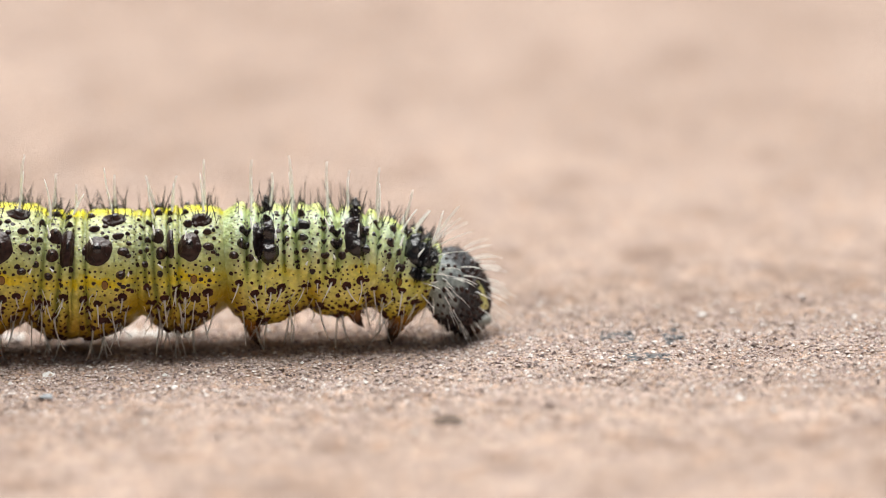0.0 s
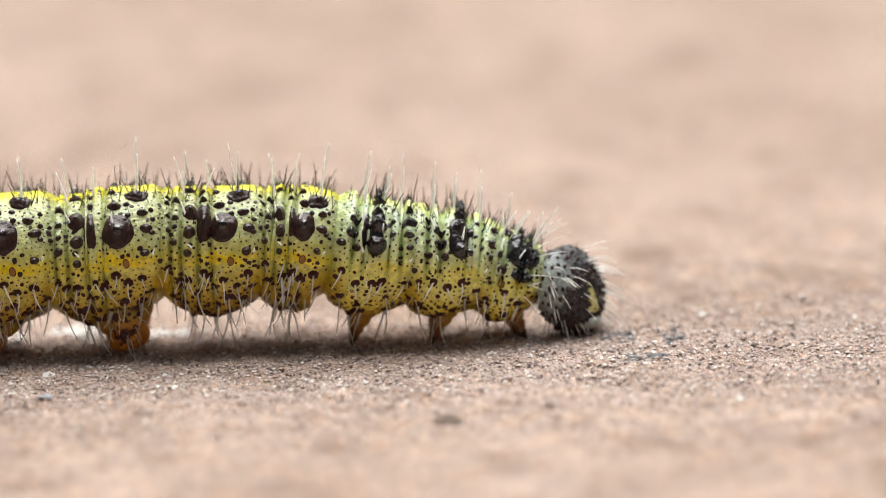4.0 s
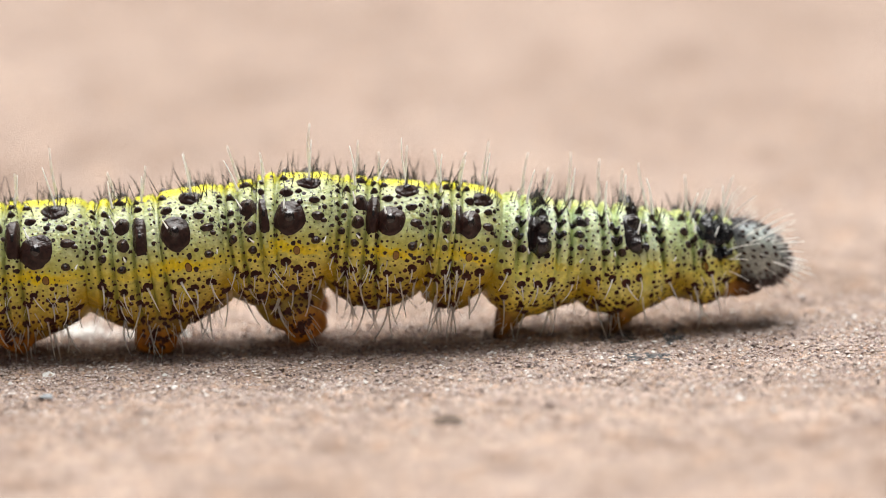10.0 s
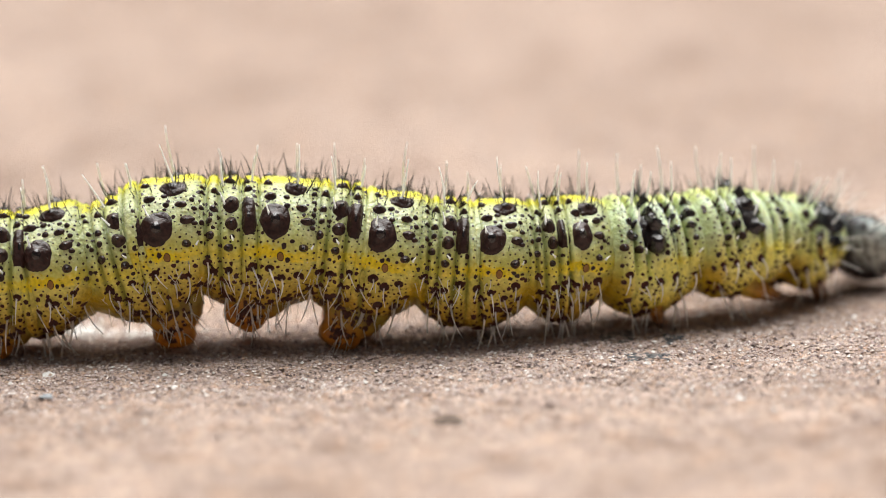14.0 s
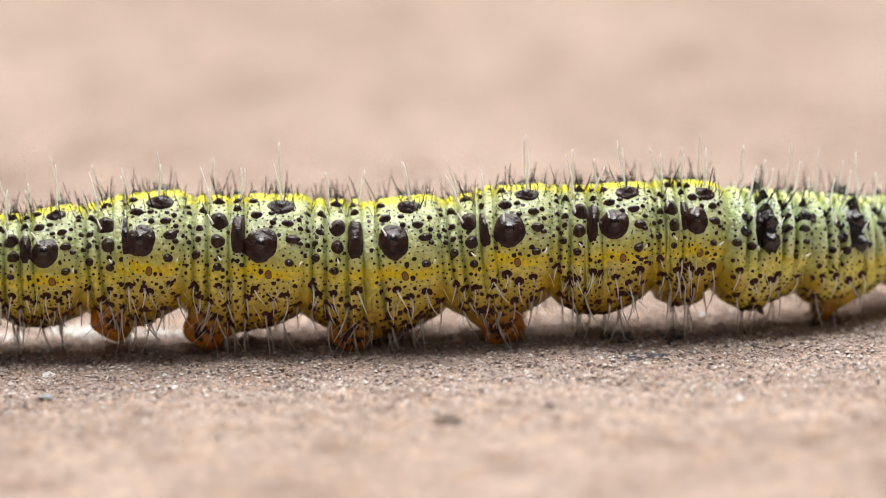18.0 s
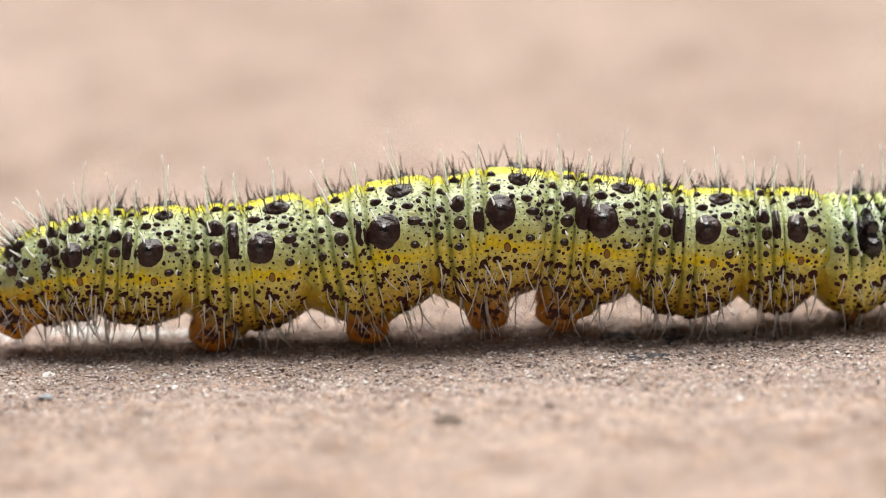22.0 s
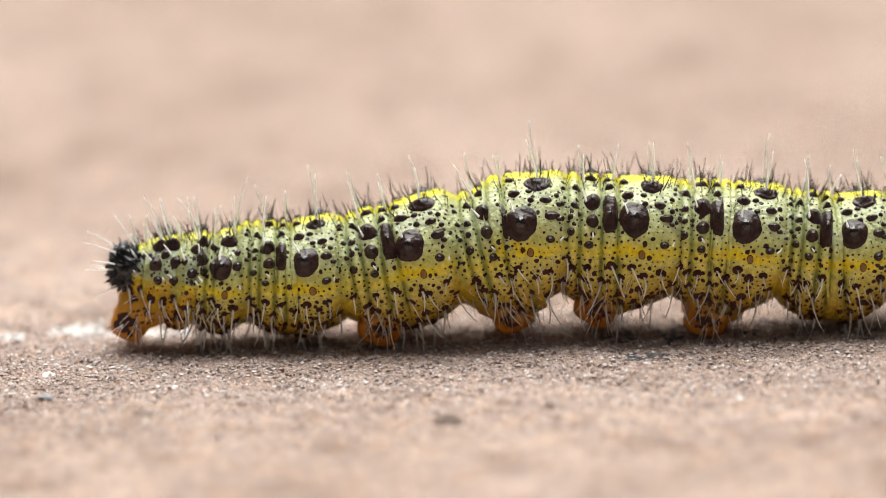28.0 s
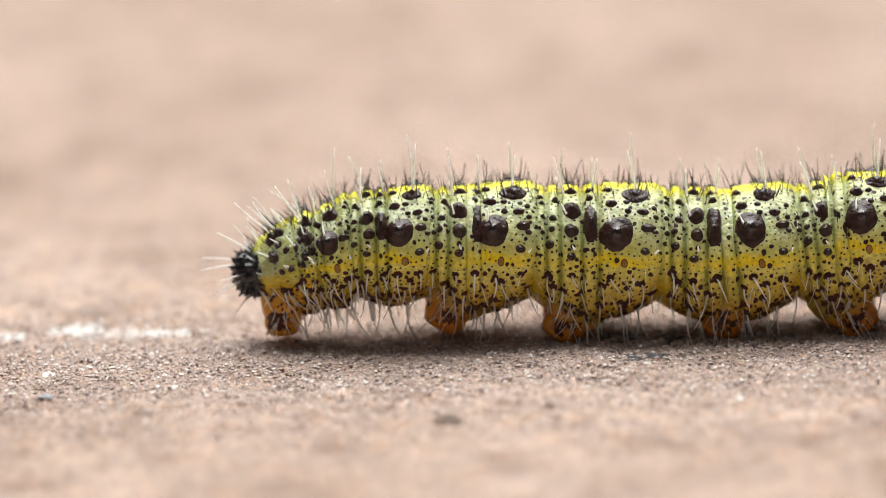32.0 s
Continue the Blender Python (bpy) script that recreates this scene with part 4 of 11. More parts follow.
for side in (-1, 1):
    for i in range(5):
        bm = bmesh.new()
        a = radians(200 + i * 32)
        head_dome(bm, (0.62 + 0.16 * math.cos(a), side * 0.62, -0.50 + 0.16 * math.sin(a)), 5, 4)
        part("eye", bm, BLACK, head, "tiny bead-like black eye")
    for i in range(46):
        v = Vector((rh.uniform(-0.3, 1.0), side * rh.uniform(0.2, 1.0), rh.uniform(-0.9, 0.8)))
        bm = bmesh.new()
        w = v.normalized() + Vector((0.5, 0, -0.35))
        hair_bm(bm, head_point(v), w, rh.uniform(26, 60) * (0.7 if v.z < -0.4 else 1.0), 1.3, (0.25, 0, -0.55), rh, 5)
        part("hair", bm, HAIR, head, "long white hair")
    # jaws and feelers
    bm = bmesh.new()
    bmesh.ops.create_uvsphere(bm, u_segments=16, v_segments=10, radius=1.0)
    for v in bm.verts:
        v.co = Vector((v.co.x * 13 + 28, side * (v.co.y * 11 + 10), v.co.z * 12 - 62 - 3 * v.co.x)) * U
    if side < 0:
        bmesh.ops.reverse_faces(bm, faces=bm.faces)
    part("jaw", bm, CLAW, head, "dark brown jaw")
    bm = bmesh.new()
    hair_bm(bm, Vector((30, side * 28, -54)) * U, (0.5, side * 0.3, -0.9), 20, 3.6, (0.3, 0, 0), rh, 5)
    part("antenna", bm, SPIR, head, "short stubby antenna")
bm = bmesh.new()
rows = []
for i in range(9):
    z = 0.34 - 0.105 * i
    half = 0.03 + 0.029 * i
    row = []
    for j in range(9):
        d = Vector((1.0, half * (j - 4) / 4, z)).normalized()
        row.append(bm.verts.new(head_point(d) + d * (3.0 if 0 < j < 8 and 0 < i < 8 else -0.5) * U))
    rows.append(row)
for a, b in zip(rows, rows[1:]):
    for j in range(8):
        bm.faces.new((a[j], b[j], b[j + 1], a[j + 1]))
part("face_plate", bm, YELLOW, head, "pale yellow triangular face plate")


# ---- movement ----
def at(x, y, z, tilt=0.0, turn=0.0, roll=0.0):
    return pose(x * MM, y * MM, z * MM, roll, -tilt, turn)


def hung(x, y, z, swing):
    return pose(x * MM, y * MM, z * MM, 0, swing, 0)


def motions():
    """Everything that moves: the animal, its body rings and its legs. Millimetres and degrees."""
    walk(caterpillar, [(t, at(-27.0 + 0.92 * t, 0, 0)) for t in range(33)])
    walk(ring["T1"], [
        (0, at(25.988, 0, 2.158, -16.5, 0)), (.5, at(25.972, 0, 2.136, -14.6, 0)), (1, at(26.052, 0, 2.286, -11.1, 0)), (1.5, at(26.141, 0, 2.319, -8.5, 0)),
        (2, at(26.126, 0, 2.274, -7.9, 0)), (2.5, at(25.857, 0, 2.184, -10, 0)), (3, at(25.763, 0, 2.09, -12.1, 0)), (3.5, at(25.713, 0, 2.025, -13.5, 0)),
        (4, at(25.746, 0, 1.993, -14.9, 0)), (4.5, at(25.876, 0, 2.005, -16.8, 0)), (5, at(26.002, 0, 2.041, -18.3, 0)), (5.5, at(26.023, 0, 2.074, -18.7, 0)),
        (6, at(25.955, 0, 2.062, -17.6, 0)), (6.5, at(25.994, 0, 2.201, -14.9, 0)), (7, at(26.185, 0, 2.303, -12.8, 0)), (7.5, at(26.448, 0, 2.254, -9, 0)),
        (8, at(26.776, 0, 2.592, -2.8, 0)), (8.5, at(26.967, 0.222, 2.637, 0.9, 1.5)), (9, at(26.985, 0.444, 2.666, 3, 2.9)), (9.5, at(26.903, 0.74, 2.543, 3.8, 4.8)),
        (10, at(26.991, 1.036, 2.29, 1.3, 6.8)), (10.5, at(26.896, 1.369, 1.975, -.9, 9.4)), (11, at(26.922, 1.702, 1.896, -.3, 12.2)), (11.5, at(26.958, 2.109, 1.868, 0.2, 15)),
        (12, at(26.933, 2.516, 1.921, -2.7, 18.3)), (12.5, at(26.733, 2.812, 1.985, -7.2, 20.6)), (13, at(26.614, 3.108, 2.104, -10.1, 22.2)), (13.5, at(26.749, 3.367, 2.056, -12.6, 22.8)),
        (14, at(26.893, 3.626, 1.923, -12.8, 23.9)), (14.5, at(26.96, 3.471, 1.779, -11.3, 22.5, 2)), (15, at(26.612, 3.297, 2.113, -5.2, 24.3, 4)), (15.5, at(26.574, 3.103, 2.109, -4, 24, 6)),
        (16, at(26.556, 2.89, 2.114, -4.1, 23.7, 8)), (16.5, at(26.53, 2.599, 2.115, -4.2, 23, 10)), (17, at(26.49, 2.622, 2.11, -4, 23.1, 10)), (17.5, at(26.397, 2.645, 2.115, -4.3, 23.3, 10)),
        (18, at(26.463, 2.668, 2.136, -5.4, 23.5, 10)), (18.5, at(26.569, 2.691, 2.175, -7, 23.6, 10)), (19, at(26.791, 2.714, 2.181, -7.4, 23.8, 10)), (19.5, at(26.661, 2.737, 2.173, -7, 24, 10)),
        (20, at(26.589, 2.76, 2.171, -6.9, 24.1, 10)), (20.5, at(26.634, 2.76, 2.176, -6.9, 24.1, 10)), (21, at(26.628, 2.76, 2.164, -6.5, 24.1, 10)), (21.5, at(26.364, 2.76, 2.17, -6.6, 24.1, 10)),
        (22, at(26.245, 2.76, 2.172, -6.7, 24.1, 10)), (22.5, at(26.113, 2.76, 2.183, -7.1, 24.1, 10)), (23, at(25.983, 2.76, 2.185, -7.2, 24.1, 10)), (23.5, at(25.916, 2.76, 2.19, -7.4, 24.1, 10)),
        (24, at(25.911, 2.76, 2.193, -7.5, 24.1, 10)), (24.5, at(25.784, 2.76, 2.195, -7.5, 24.1, 10)), (25, at(25.743, 2.76, 2.198, -7.6, 24.1, 10)), (25.5, at(25.773, 2.76, 2.2, -7.6, 24.1, 10)),
        (26, at(26.085, 2.76, 2.195, -7.4, 24.1, 10)), (26.5, at(25.909, 2.76, 2.195, -7.3, 24.1, 10)), (27, at(25.706, 2.76, 2.195, -7.2, 24.1, 10)), (27.5, at(25.548, 2.76, 2.194, -7.1, 24.1, 10)),
        (28, at(25.437, 2.76, 2.194, -7.1, 24.1, 10)), (28.5, at(25.363, 2.76, 2.195, -7.1, 24.1, 10)), (29, at(25.259, 2.76, 2.195, -7.1, 24.1, 10)), (29.5, at(25.313, 2.76, 2.201, -7.2, 24.1, 10)),
        (30, at(25.459, 2.76, 2.202, -7.3, 24.1, 10)), (30.5, at(25.459, 2.76, 2.203, -7.3, 24.1, 10)), (31, at(25.585, 2.76, 2.204, -7.3, 24.1, 10)), (31.5, at(25.688, 2.76, 2.204, -7.3, 24.1, 10)),
        (32, at(25.702, 2.76, 2.205, -7.3, 24.1, 10)),
    ])
    walk(ring["T2r"], [
        (0, at(23.464, 0, 2.819, -.9, 0)), (.5, at(23.384, 0, 2.7, 0.8, 0)), (1, at(23.377, 0, 2.71, 1.6, 0)), (1.5, at(23.413, 0, 2.675, 0.3, 0)),
        (2, at(23.382, 0, 2.651, -1.6, 0)), (2.5, at(23.247, 0, 2.653, -2.8, 0)), (3, at(23.196, 0, 2.674, -5.8, 0)), (3.5, at(23.143, 0, 2.663, -5.9, 0)),
        (4, at(23.204, 0, 2.675, -5.3, 0)), (4.5, at(23.403, 0, 2.726, -4, 0)), (5, at(23.578, 0, 2.773, -2.2, 0)), (5.5, at(23.564, 0, 2.774, -.5, 0)),
        (6, at(23.422, 0, 2.75, 0.9, 0)), (6.5, at(23.351, 0, 2.779, 2.8, 0)), (7, at(23.434, 0, 2.803, 5.2, 0)), (7.5, at(23.522, 0, 2.667, 5.1, 0)),
        (8, at(23.586, 0, 2.71, 5, 0)), (8.5, at(23.631, 0.115, 2.659, 5.4, 1.4)), (9, at(23.52, 0.229, 2.601, 3.6, 2.7)), (9.5, at(23.407, 0.383, 2.573, 0.6, 4.4)),
        (10, at(23.491, 0.535, 2.485, -2.9, 6.2)), (10.5, at(23.446, 0.704, 2.328, -5.4, 8.3)), (11, at(23.522, 0.871, 2.253, -4.7, 10.5)), (11.5, at(23.605, 1.083, 2.246, -3.2, 13.5)),
        (12, at(23.698, 1.291, 2.355, -1.2, 16.8)), (12.5, at(23.571, 1.444, 2.565, -.9, 19.2)), (13, at(23.458, 1.597, 2.746, -.4, 21)), (13.5, at(23.522, 1.73, 2.746, 0.9, 21.4)),
        (14, at(23.554, 1.859, 2.576, 0.8, 22.1)), (14.5, at(23.446, 1.732, 2.453, -.6, 20.7, 2)), (15, at(23.393, 1.564, 2.341, 0.1, 20.2, 4)), (15.5, at(23.397, 1.401, 2.325, 0.2, 19.2, 6)),
        (16, at(23.427, 1.224, 2.342, 0.1, 18, 8)), (16.5, at(23.446, 1.011, 2.357, -1.3, 16.3, 10)), (17, at(23.421, 1.021, 2.362, -3.6, 16.4, 10)), (17.5, at(23.343, 1.032, 2.394, -5.4, 16.7, 10)),
        (18, at(23.432, 1.045, 2.493, -5.6, 17.1, 10)), (18.5, at(23.562, 1.06, 2.612, -4.2, 17.7, 10)), (19, at(23.77, 1.065, 2.616, -2.6, 17.6, 10)), (19.5, at(23.639, 1.074, 2.575, -1.4, 17.7, 10)),
        (20, at(23.567, 1.083, 2.558, -.9, 17.9, 10)), (20.5, at(23.612, 1.083, 2.578, -1.6, 17.9, 10)), (21, at(23.606, 1.083, 2.52, 0.4, 17.9, 10)), (21.5, at(23.342, 1.083, 2.542, -.2, 17.9, 10)),
        (22, at(23.223, 1.083, 2.547, -.1, 17.9, 10)), (22.5, at(23.091, 1.083, 2.595, -1.6, 17.9, 10)), (23, at(22.961, 1.083, 2.601, -1.7, 17.9, 10)), (23.5, at(22.895, 1.083, 2.617, -1.9, 17.9, 10)),
        (24, at(22.889, 1.083, 2.624, -2, 17.9, 10)), (24.5, at(22.762, 1.083, 2.628, -2, 17.9, 10)), (25, at(22.721, 1.083, 2.638, -2.1, 17.9, 10)), (25.5, at(22.752, 1.083, 2.641, -2.1, 17.9, 10)),
        (26, at(23.063, 1.083, 2.62, -1.9, 17.9, 10)), (26.5, at(22.887, 1.083, 2.615, -1.8, 17.9, 10)), (27, at(22.684, 1.083, 2.61, -1.8, 17.9, 10)), (27.5, at(22.526, 1.083, 2.606, -1.7, 17.9, 10)),
        (28, at(22.415, 1.083, 2.603, -1.7, 17.9, 10)), (28.5, at(22.341, 1.083, 2.601, -1.7, 17.9, 10)), (29, at(22.238, 1.083, 2.601, -1.6, 17.9, 10)), (29.5, at(22.292, 1.083, 2.621, -1.9, 17.9, 10)),
        (30, at(22.438, 1.083, 2.623, -1.9, 17.9, 10)), (30.5, at(22.438, 1.083, 2.625, -1.9, 17.9, 10)), (31, at(22.564, 1.083, 2.626, -1.9, 17.9, 10)), (31.5, at(22.666, 1.083, 2.625, -1.9, 17.9, 10)),
        (32, at(22.68, 1.083, 2.624, -1.9, 17.9, 10)),
    ])
    walk(ring["T2f"], [
        (0, at(24.63, 0, 2.599, -10.5, 0)), (.5, at(24.576, 0, 2.524, -8.9, 0)), (1, at(24.603, 0, 2.577, -5.1, 0)), (1.5, at(24.657, 0, 2.543, -2.3, 0)),
        (2, at(24.636, 0, 2.492, -1.7, 0)), (2.5, at(24.467, 0, 2.463, -4.7, 0)), (3, at(24.396, 0, 2.426, -7.2, 0)), (3.5, at(24.34, 0, 2.399, -8.6, 0)),
        (4, at(24.386, 0, 2.408, -10.4, 0)), (4.5, at(24.557, 0, 2.463, -12.5, 0)), (5, at(24.706, 0, 2.528, -13.9, 0)), (5.5, at(24.693, 0, 2.555, -13.7, 0)),
        (6, at(24.565, 0, 2.548, -12.5, 0)), (6.5, at(24.527, 0, 2.62, -9.3, 0)), (7, at(24.661, 0, 2.686, -7.6, 0)), (7.5, at(24.833, 0, 2.566, -4.2, 0)),
        (8, at(25.003, 0, 2.687, 2.1, 0)), (8.5, at(25.122, 0.158, 2.662, 4.3, 1.8)), (9, at(25.071, 0.316, 2.616, 5.2, 3.6)), (9.5, at(24.969, 0.527, 2.517, 5.7, 5.9)),
        (10, at(25.059, 0.738, 2.348, 3.2, 8.4)), (10.5, at(25.005, 0.974, 2.116, 2.5, 11.6)), (11, at(25.075, 1.21, 2.043, 3.3, 15.2)), (11.5, at(25.119, 1.5, 2.043, 3.1, 18.6)),
        (12, at(25.158, 1.789, 2.161, 1, 22.7)), (12.5, at(24.992, 2, 2.342, -2.9, 25.5)), (13, at(24.876, 2.211, 2.518, -5.2, 27.6)), (13.5, at(24.981, 2.395, 2.527, -7.8, 28.3)),
        (14, at(25.072, 2.578, 2.369, -7.6, 29.7)), (14.5, at(25.019, 2.428, 2.227, -7.2, 28, 2)), (15, at(24.874, 2.257, 2.245, 0.3, 30.1, 4)), (15.5, at(24.858, 2.072, 2.234, 0.4, 29.8, 6)),
        (16, at(24.865, 1.87, 2.246, 0.2, 29.4, 8)), (16.5, at(24.864, 1.615, 2.243, 0.1, 28.4, 10)), (17, at(24.831, 1.63, 2.223, 0.3, 28.7, 10)), (17.5, at(24.741, 1.644, 2.23, 0, 28.9, 10)),
        (18, at(24.811, 1.659, 2.306, -.9, 29.1, 10)), (18.5, at(24.917, 1.673, 2.42, -2.7, 29.3, 10)), (19, at(25.14, 1.687, 2.439, -2.8, 29.5, 10)), (19.5, at(25.009, 1.702, 2.419, -2.4, 29.7, 10)),
        (20, at(24.937, 1.716, 2.41, -2.2, 29.9, 10)), (20.5, at(24.982, 1.716, 2.42, -2.4, 29.9, 10)), (21, at(24.976, 1.716, 2.393, -1.8, 29.9, 10)), (21.5, at(24.712, 1.716, 2.404, -2, 29.9, 10)),
        (22, at(24.593, 1.716, 2.408, -2.1, 29.9, 10)), (22.5, at(24.461, 1.716, 2.432, -2.5, 29.9, 10)), (23, at(24.331, 1.716, 2.436, -2.6, 29.9, 10)), (23.5, at(24.264, 1.716, 2.446, -2.8, 29.9, 10)),
        (24, at(24.259, 1.716, 2.45, -2.8, 29.9, 10)), (24.5, at(24.132, 1.716, 2.452, -2.9, 29.9, 10)), (25, at(24.091, 1.716, 2.459, -3, 29.9, 10)), (25.5, at(24.122, 1.716, 2.461, -3, 29.9, 10)),
        (26, at(24.433, 1.716, 2.45, -2.7, 29.9, 10)), (26.5, at(24.257, 1.716, 2.447, -2.7, 29.9, 10)), (27, at(24.054, 1.716, 2.445, -2.6, 29.9, 10)), (27.5, at(23.896, 1.716, 2.443, -2.5, 29.9, 10)),
        (28, at(23.785, 1.716, 2.441, -2.5, 29.9, 10)), (28.5, at(23.711, 1.716, 2.441, -2.4, 29.9, 10)), (29, at(23.607, 1.716, 2.441, -2.4, 29.9, 10)), (29.5, at(23.661, 1.716, 2.452, -2.6, 29.9, 10)),
        (30, at(23.807, 1.716, 2.454, -2.7, 29.9, 10)), (30.5, at(23.807, 1.716, 2.456, -2.7, 29.9, 10)), (31, at(23.934, 1.716, 2.457, -2.7, 29.9, 10)), (31.5, at(24.036, 1.716, 2.456, -2.7, 29.9, 10)),
        (32, at(24.05, 1.716, 2.456, -2.6, 29.9, 10)),
    ])
    walk(ring["T3r"], [
        (0, at(20.655, 0, 2.823, -2, 0)), (.5, at(20.579, 0, 2.695, -3, 0)), (1, at(20.455, 0, 2.719, -3.6, 0)), (1.5, at(20.446, 0, 2.81, -6, 0)),
        (2, at(20.486, 0, 2.862, -7.2, 0)), (2.5, at(20.361, 0, 2.959, -9.6, 0)), (3, at(20.429, 0, 3.106, -11.1, 0)), (3.5, at(20.376, 0, 3.136, -12.7, 0)),
        (4, at(20.467, 0, 3.059, -12.1, 0)), (4.5, at(20.705, 0, 2.947, -8.8, 0)), (5, at(20.924, 0, 2.815, -4.9, 0)), (5.5, at(20.955, 0, 2.687, -2.6, 0)),
        (6, at(20.834, 0, 2.58, -1.5, 0)), (6.5, at(20.729, 0, 2.567, -1.1, 0)), (7, at(20.681, 0, 2.492, -.8, 0)), (7.5, at(20.583, 0, 2.433, -2.9, 0)),
        (8, at(20.585, 0, 2.51, -3.2, 0)), (8.5, at(20.478, 0.054, 2.591, -6.1, 1.1)), (9, at(20.353, 0.107, 2.639, -8.4, 2.2)), (9.5, at(20.268, 0.179, 2.707, -9.9, 3.6)),
        (10, at(20.338, 0.251, 2.776, -12.3, 5.1)), (10.5, at(20.323, 0.332, 2.712, -12.9, 6.7)), (11, at(20.432, 0.412, 2.569, -11.7, 8.1)), (11.5, at(20.581, 0.508, 2.431, -8, 9.8)),
        (12, at(20.718, 0.603, 2.365, -5.2, 11.5)), (12.5, at(20.633, 0.671, 2.5, -2.7, 12.7)), (13, at(20.506, 0.741, 2.612, -1, 13.8)), (13.5, at(20.409, 0.808, 2.584, -2, 15)),
        (14, at(20.369, 0.872, 2.468, -3.5, 15.8)), (14.5, at(20.242, 0.803, 2.415, -3.8, 14.7, 0.8)), (15, at(20.209, 0.727, 2.367, -4.5, 13.5, 1.6)), (15.5, at(20.258, 0.644, 2.345, -6, 12.3, 2.4)),
        (16, at(20.345, 0.555, 2.365, -7.7, 11, 3.2)), (16.5, at(20.424, 0.449, 2.443, -9.2, 9.5, 4)), (17, at(20.461, 0.455, 2.612, -10.3, 10, 4)), (17.5, at(20.442, 0.459, 2.681, -9.6, 10.3, 4)),
        (18, at(20.6, 0.462, 2.707, -7.5, 10.4, 4)), (18.5, at(20.851, 0.463, 2.663, -3.6, 10.2, 4)), (19, at(21.081, 0.467, 2.695, -2.7, 10.1, 4)), (19.5, at(20.928, 0.471, 2.53, -1.7, 10.1, 4)),
        (20, at(20.858, 0.475, 2.513, -.9, 10.2, 4)), (20.5, at(20.817, 0.474, 2.437, -.3, 10.1, 4)), (21, at(20.799, 0.474, 2.34, -1.8, 10, 4)), (21.5, at(20.571, 0.474, 2.365, -1.9, 10, 4)),
        (22, at(20.396, 0.474, 2.394, -3.8, 10.1, 4)), (22.5, at(20.269, 0.475, 2.504, -3.4, 10.2, 4)), (23, at(20.138, 0.475, 2.523, -4, 10.2, 4)), (23.5, at(20.072, 0.475, 2.577, -6, 10.2, 4)),
        (24, at(20.066, 0.475, 2.596, -6.7, 10.2, 4)), (24.5, at(19.939, 0.475, 2.605, -7, 10.2, 4)), (25, at(19.898, 0.475, 2.636, -8.3, 10.2, 4)), (25.5, at(19.929, 0.475, 2.644, -8.5, 10.2, 4)),
        (26, at(20.24, 0.475, 2.565, -5, 10.2, 4)), (26.5, at(20.065, 0.475, 2.548, -4.5, 10.2, 4)), (27, at(19.861, 0.475, 2.527, -3.8, 10.2, 4)), (27.5, at(19.703, 0.475, 2.511, -3.3, 10.2, 4)),
        (28, at(19.592, 0.475, 2.5, -2.9, 10.2, 4)), (28.5, at(19.518, 0.475, 2.492, -2.7, 10.2, 4)), (29, at(19.415, 0.475, 2.491, -2.6, 10.2, 4)), (29.5, at(19.469, 0.475, 2.554, -4.4, 10.2, 4)),
        (30, at(19.615, 0.475, 2.558, -4.5, 10.2, 4)), (30.5, at(19.615, 0.475, 2.564, -4.6, 10.2, 4)), (31, at(19.741, 0.475, 2.565, -4.6, 10.2, 4)), (31.5, at(19.844, 0.475, 2.559, -4.4, 10.2, 4)),
        (32, at(19.857, 0.475, 2.555, -4.3, 10.2, 4)),
    ])
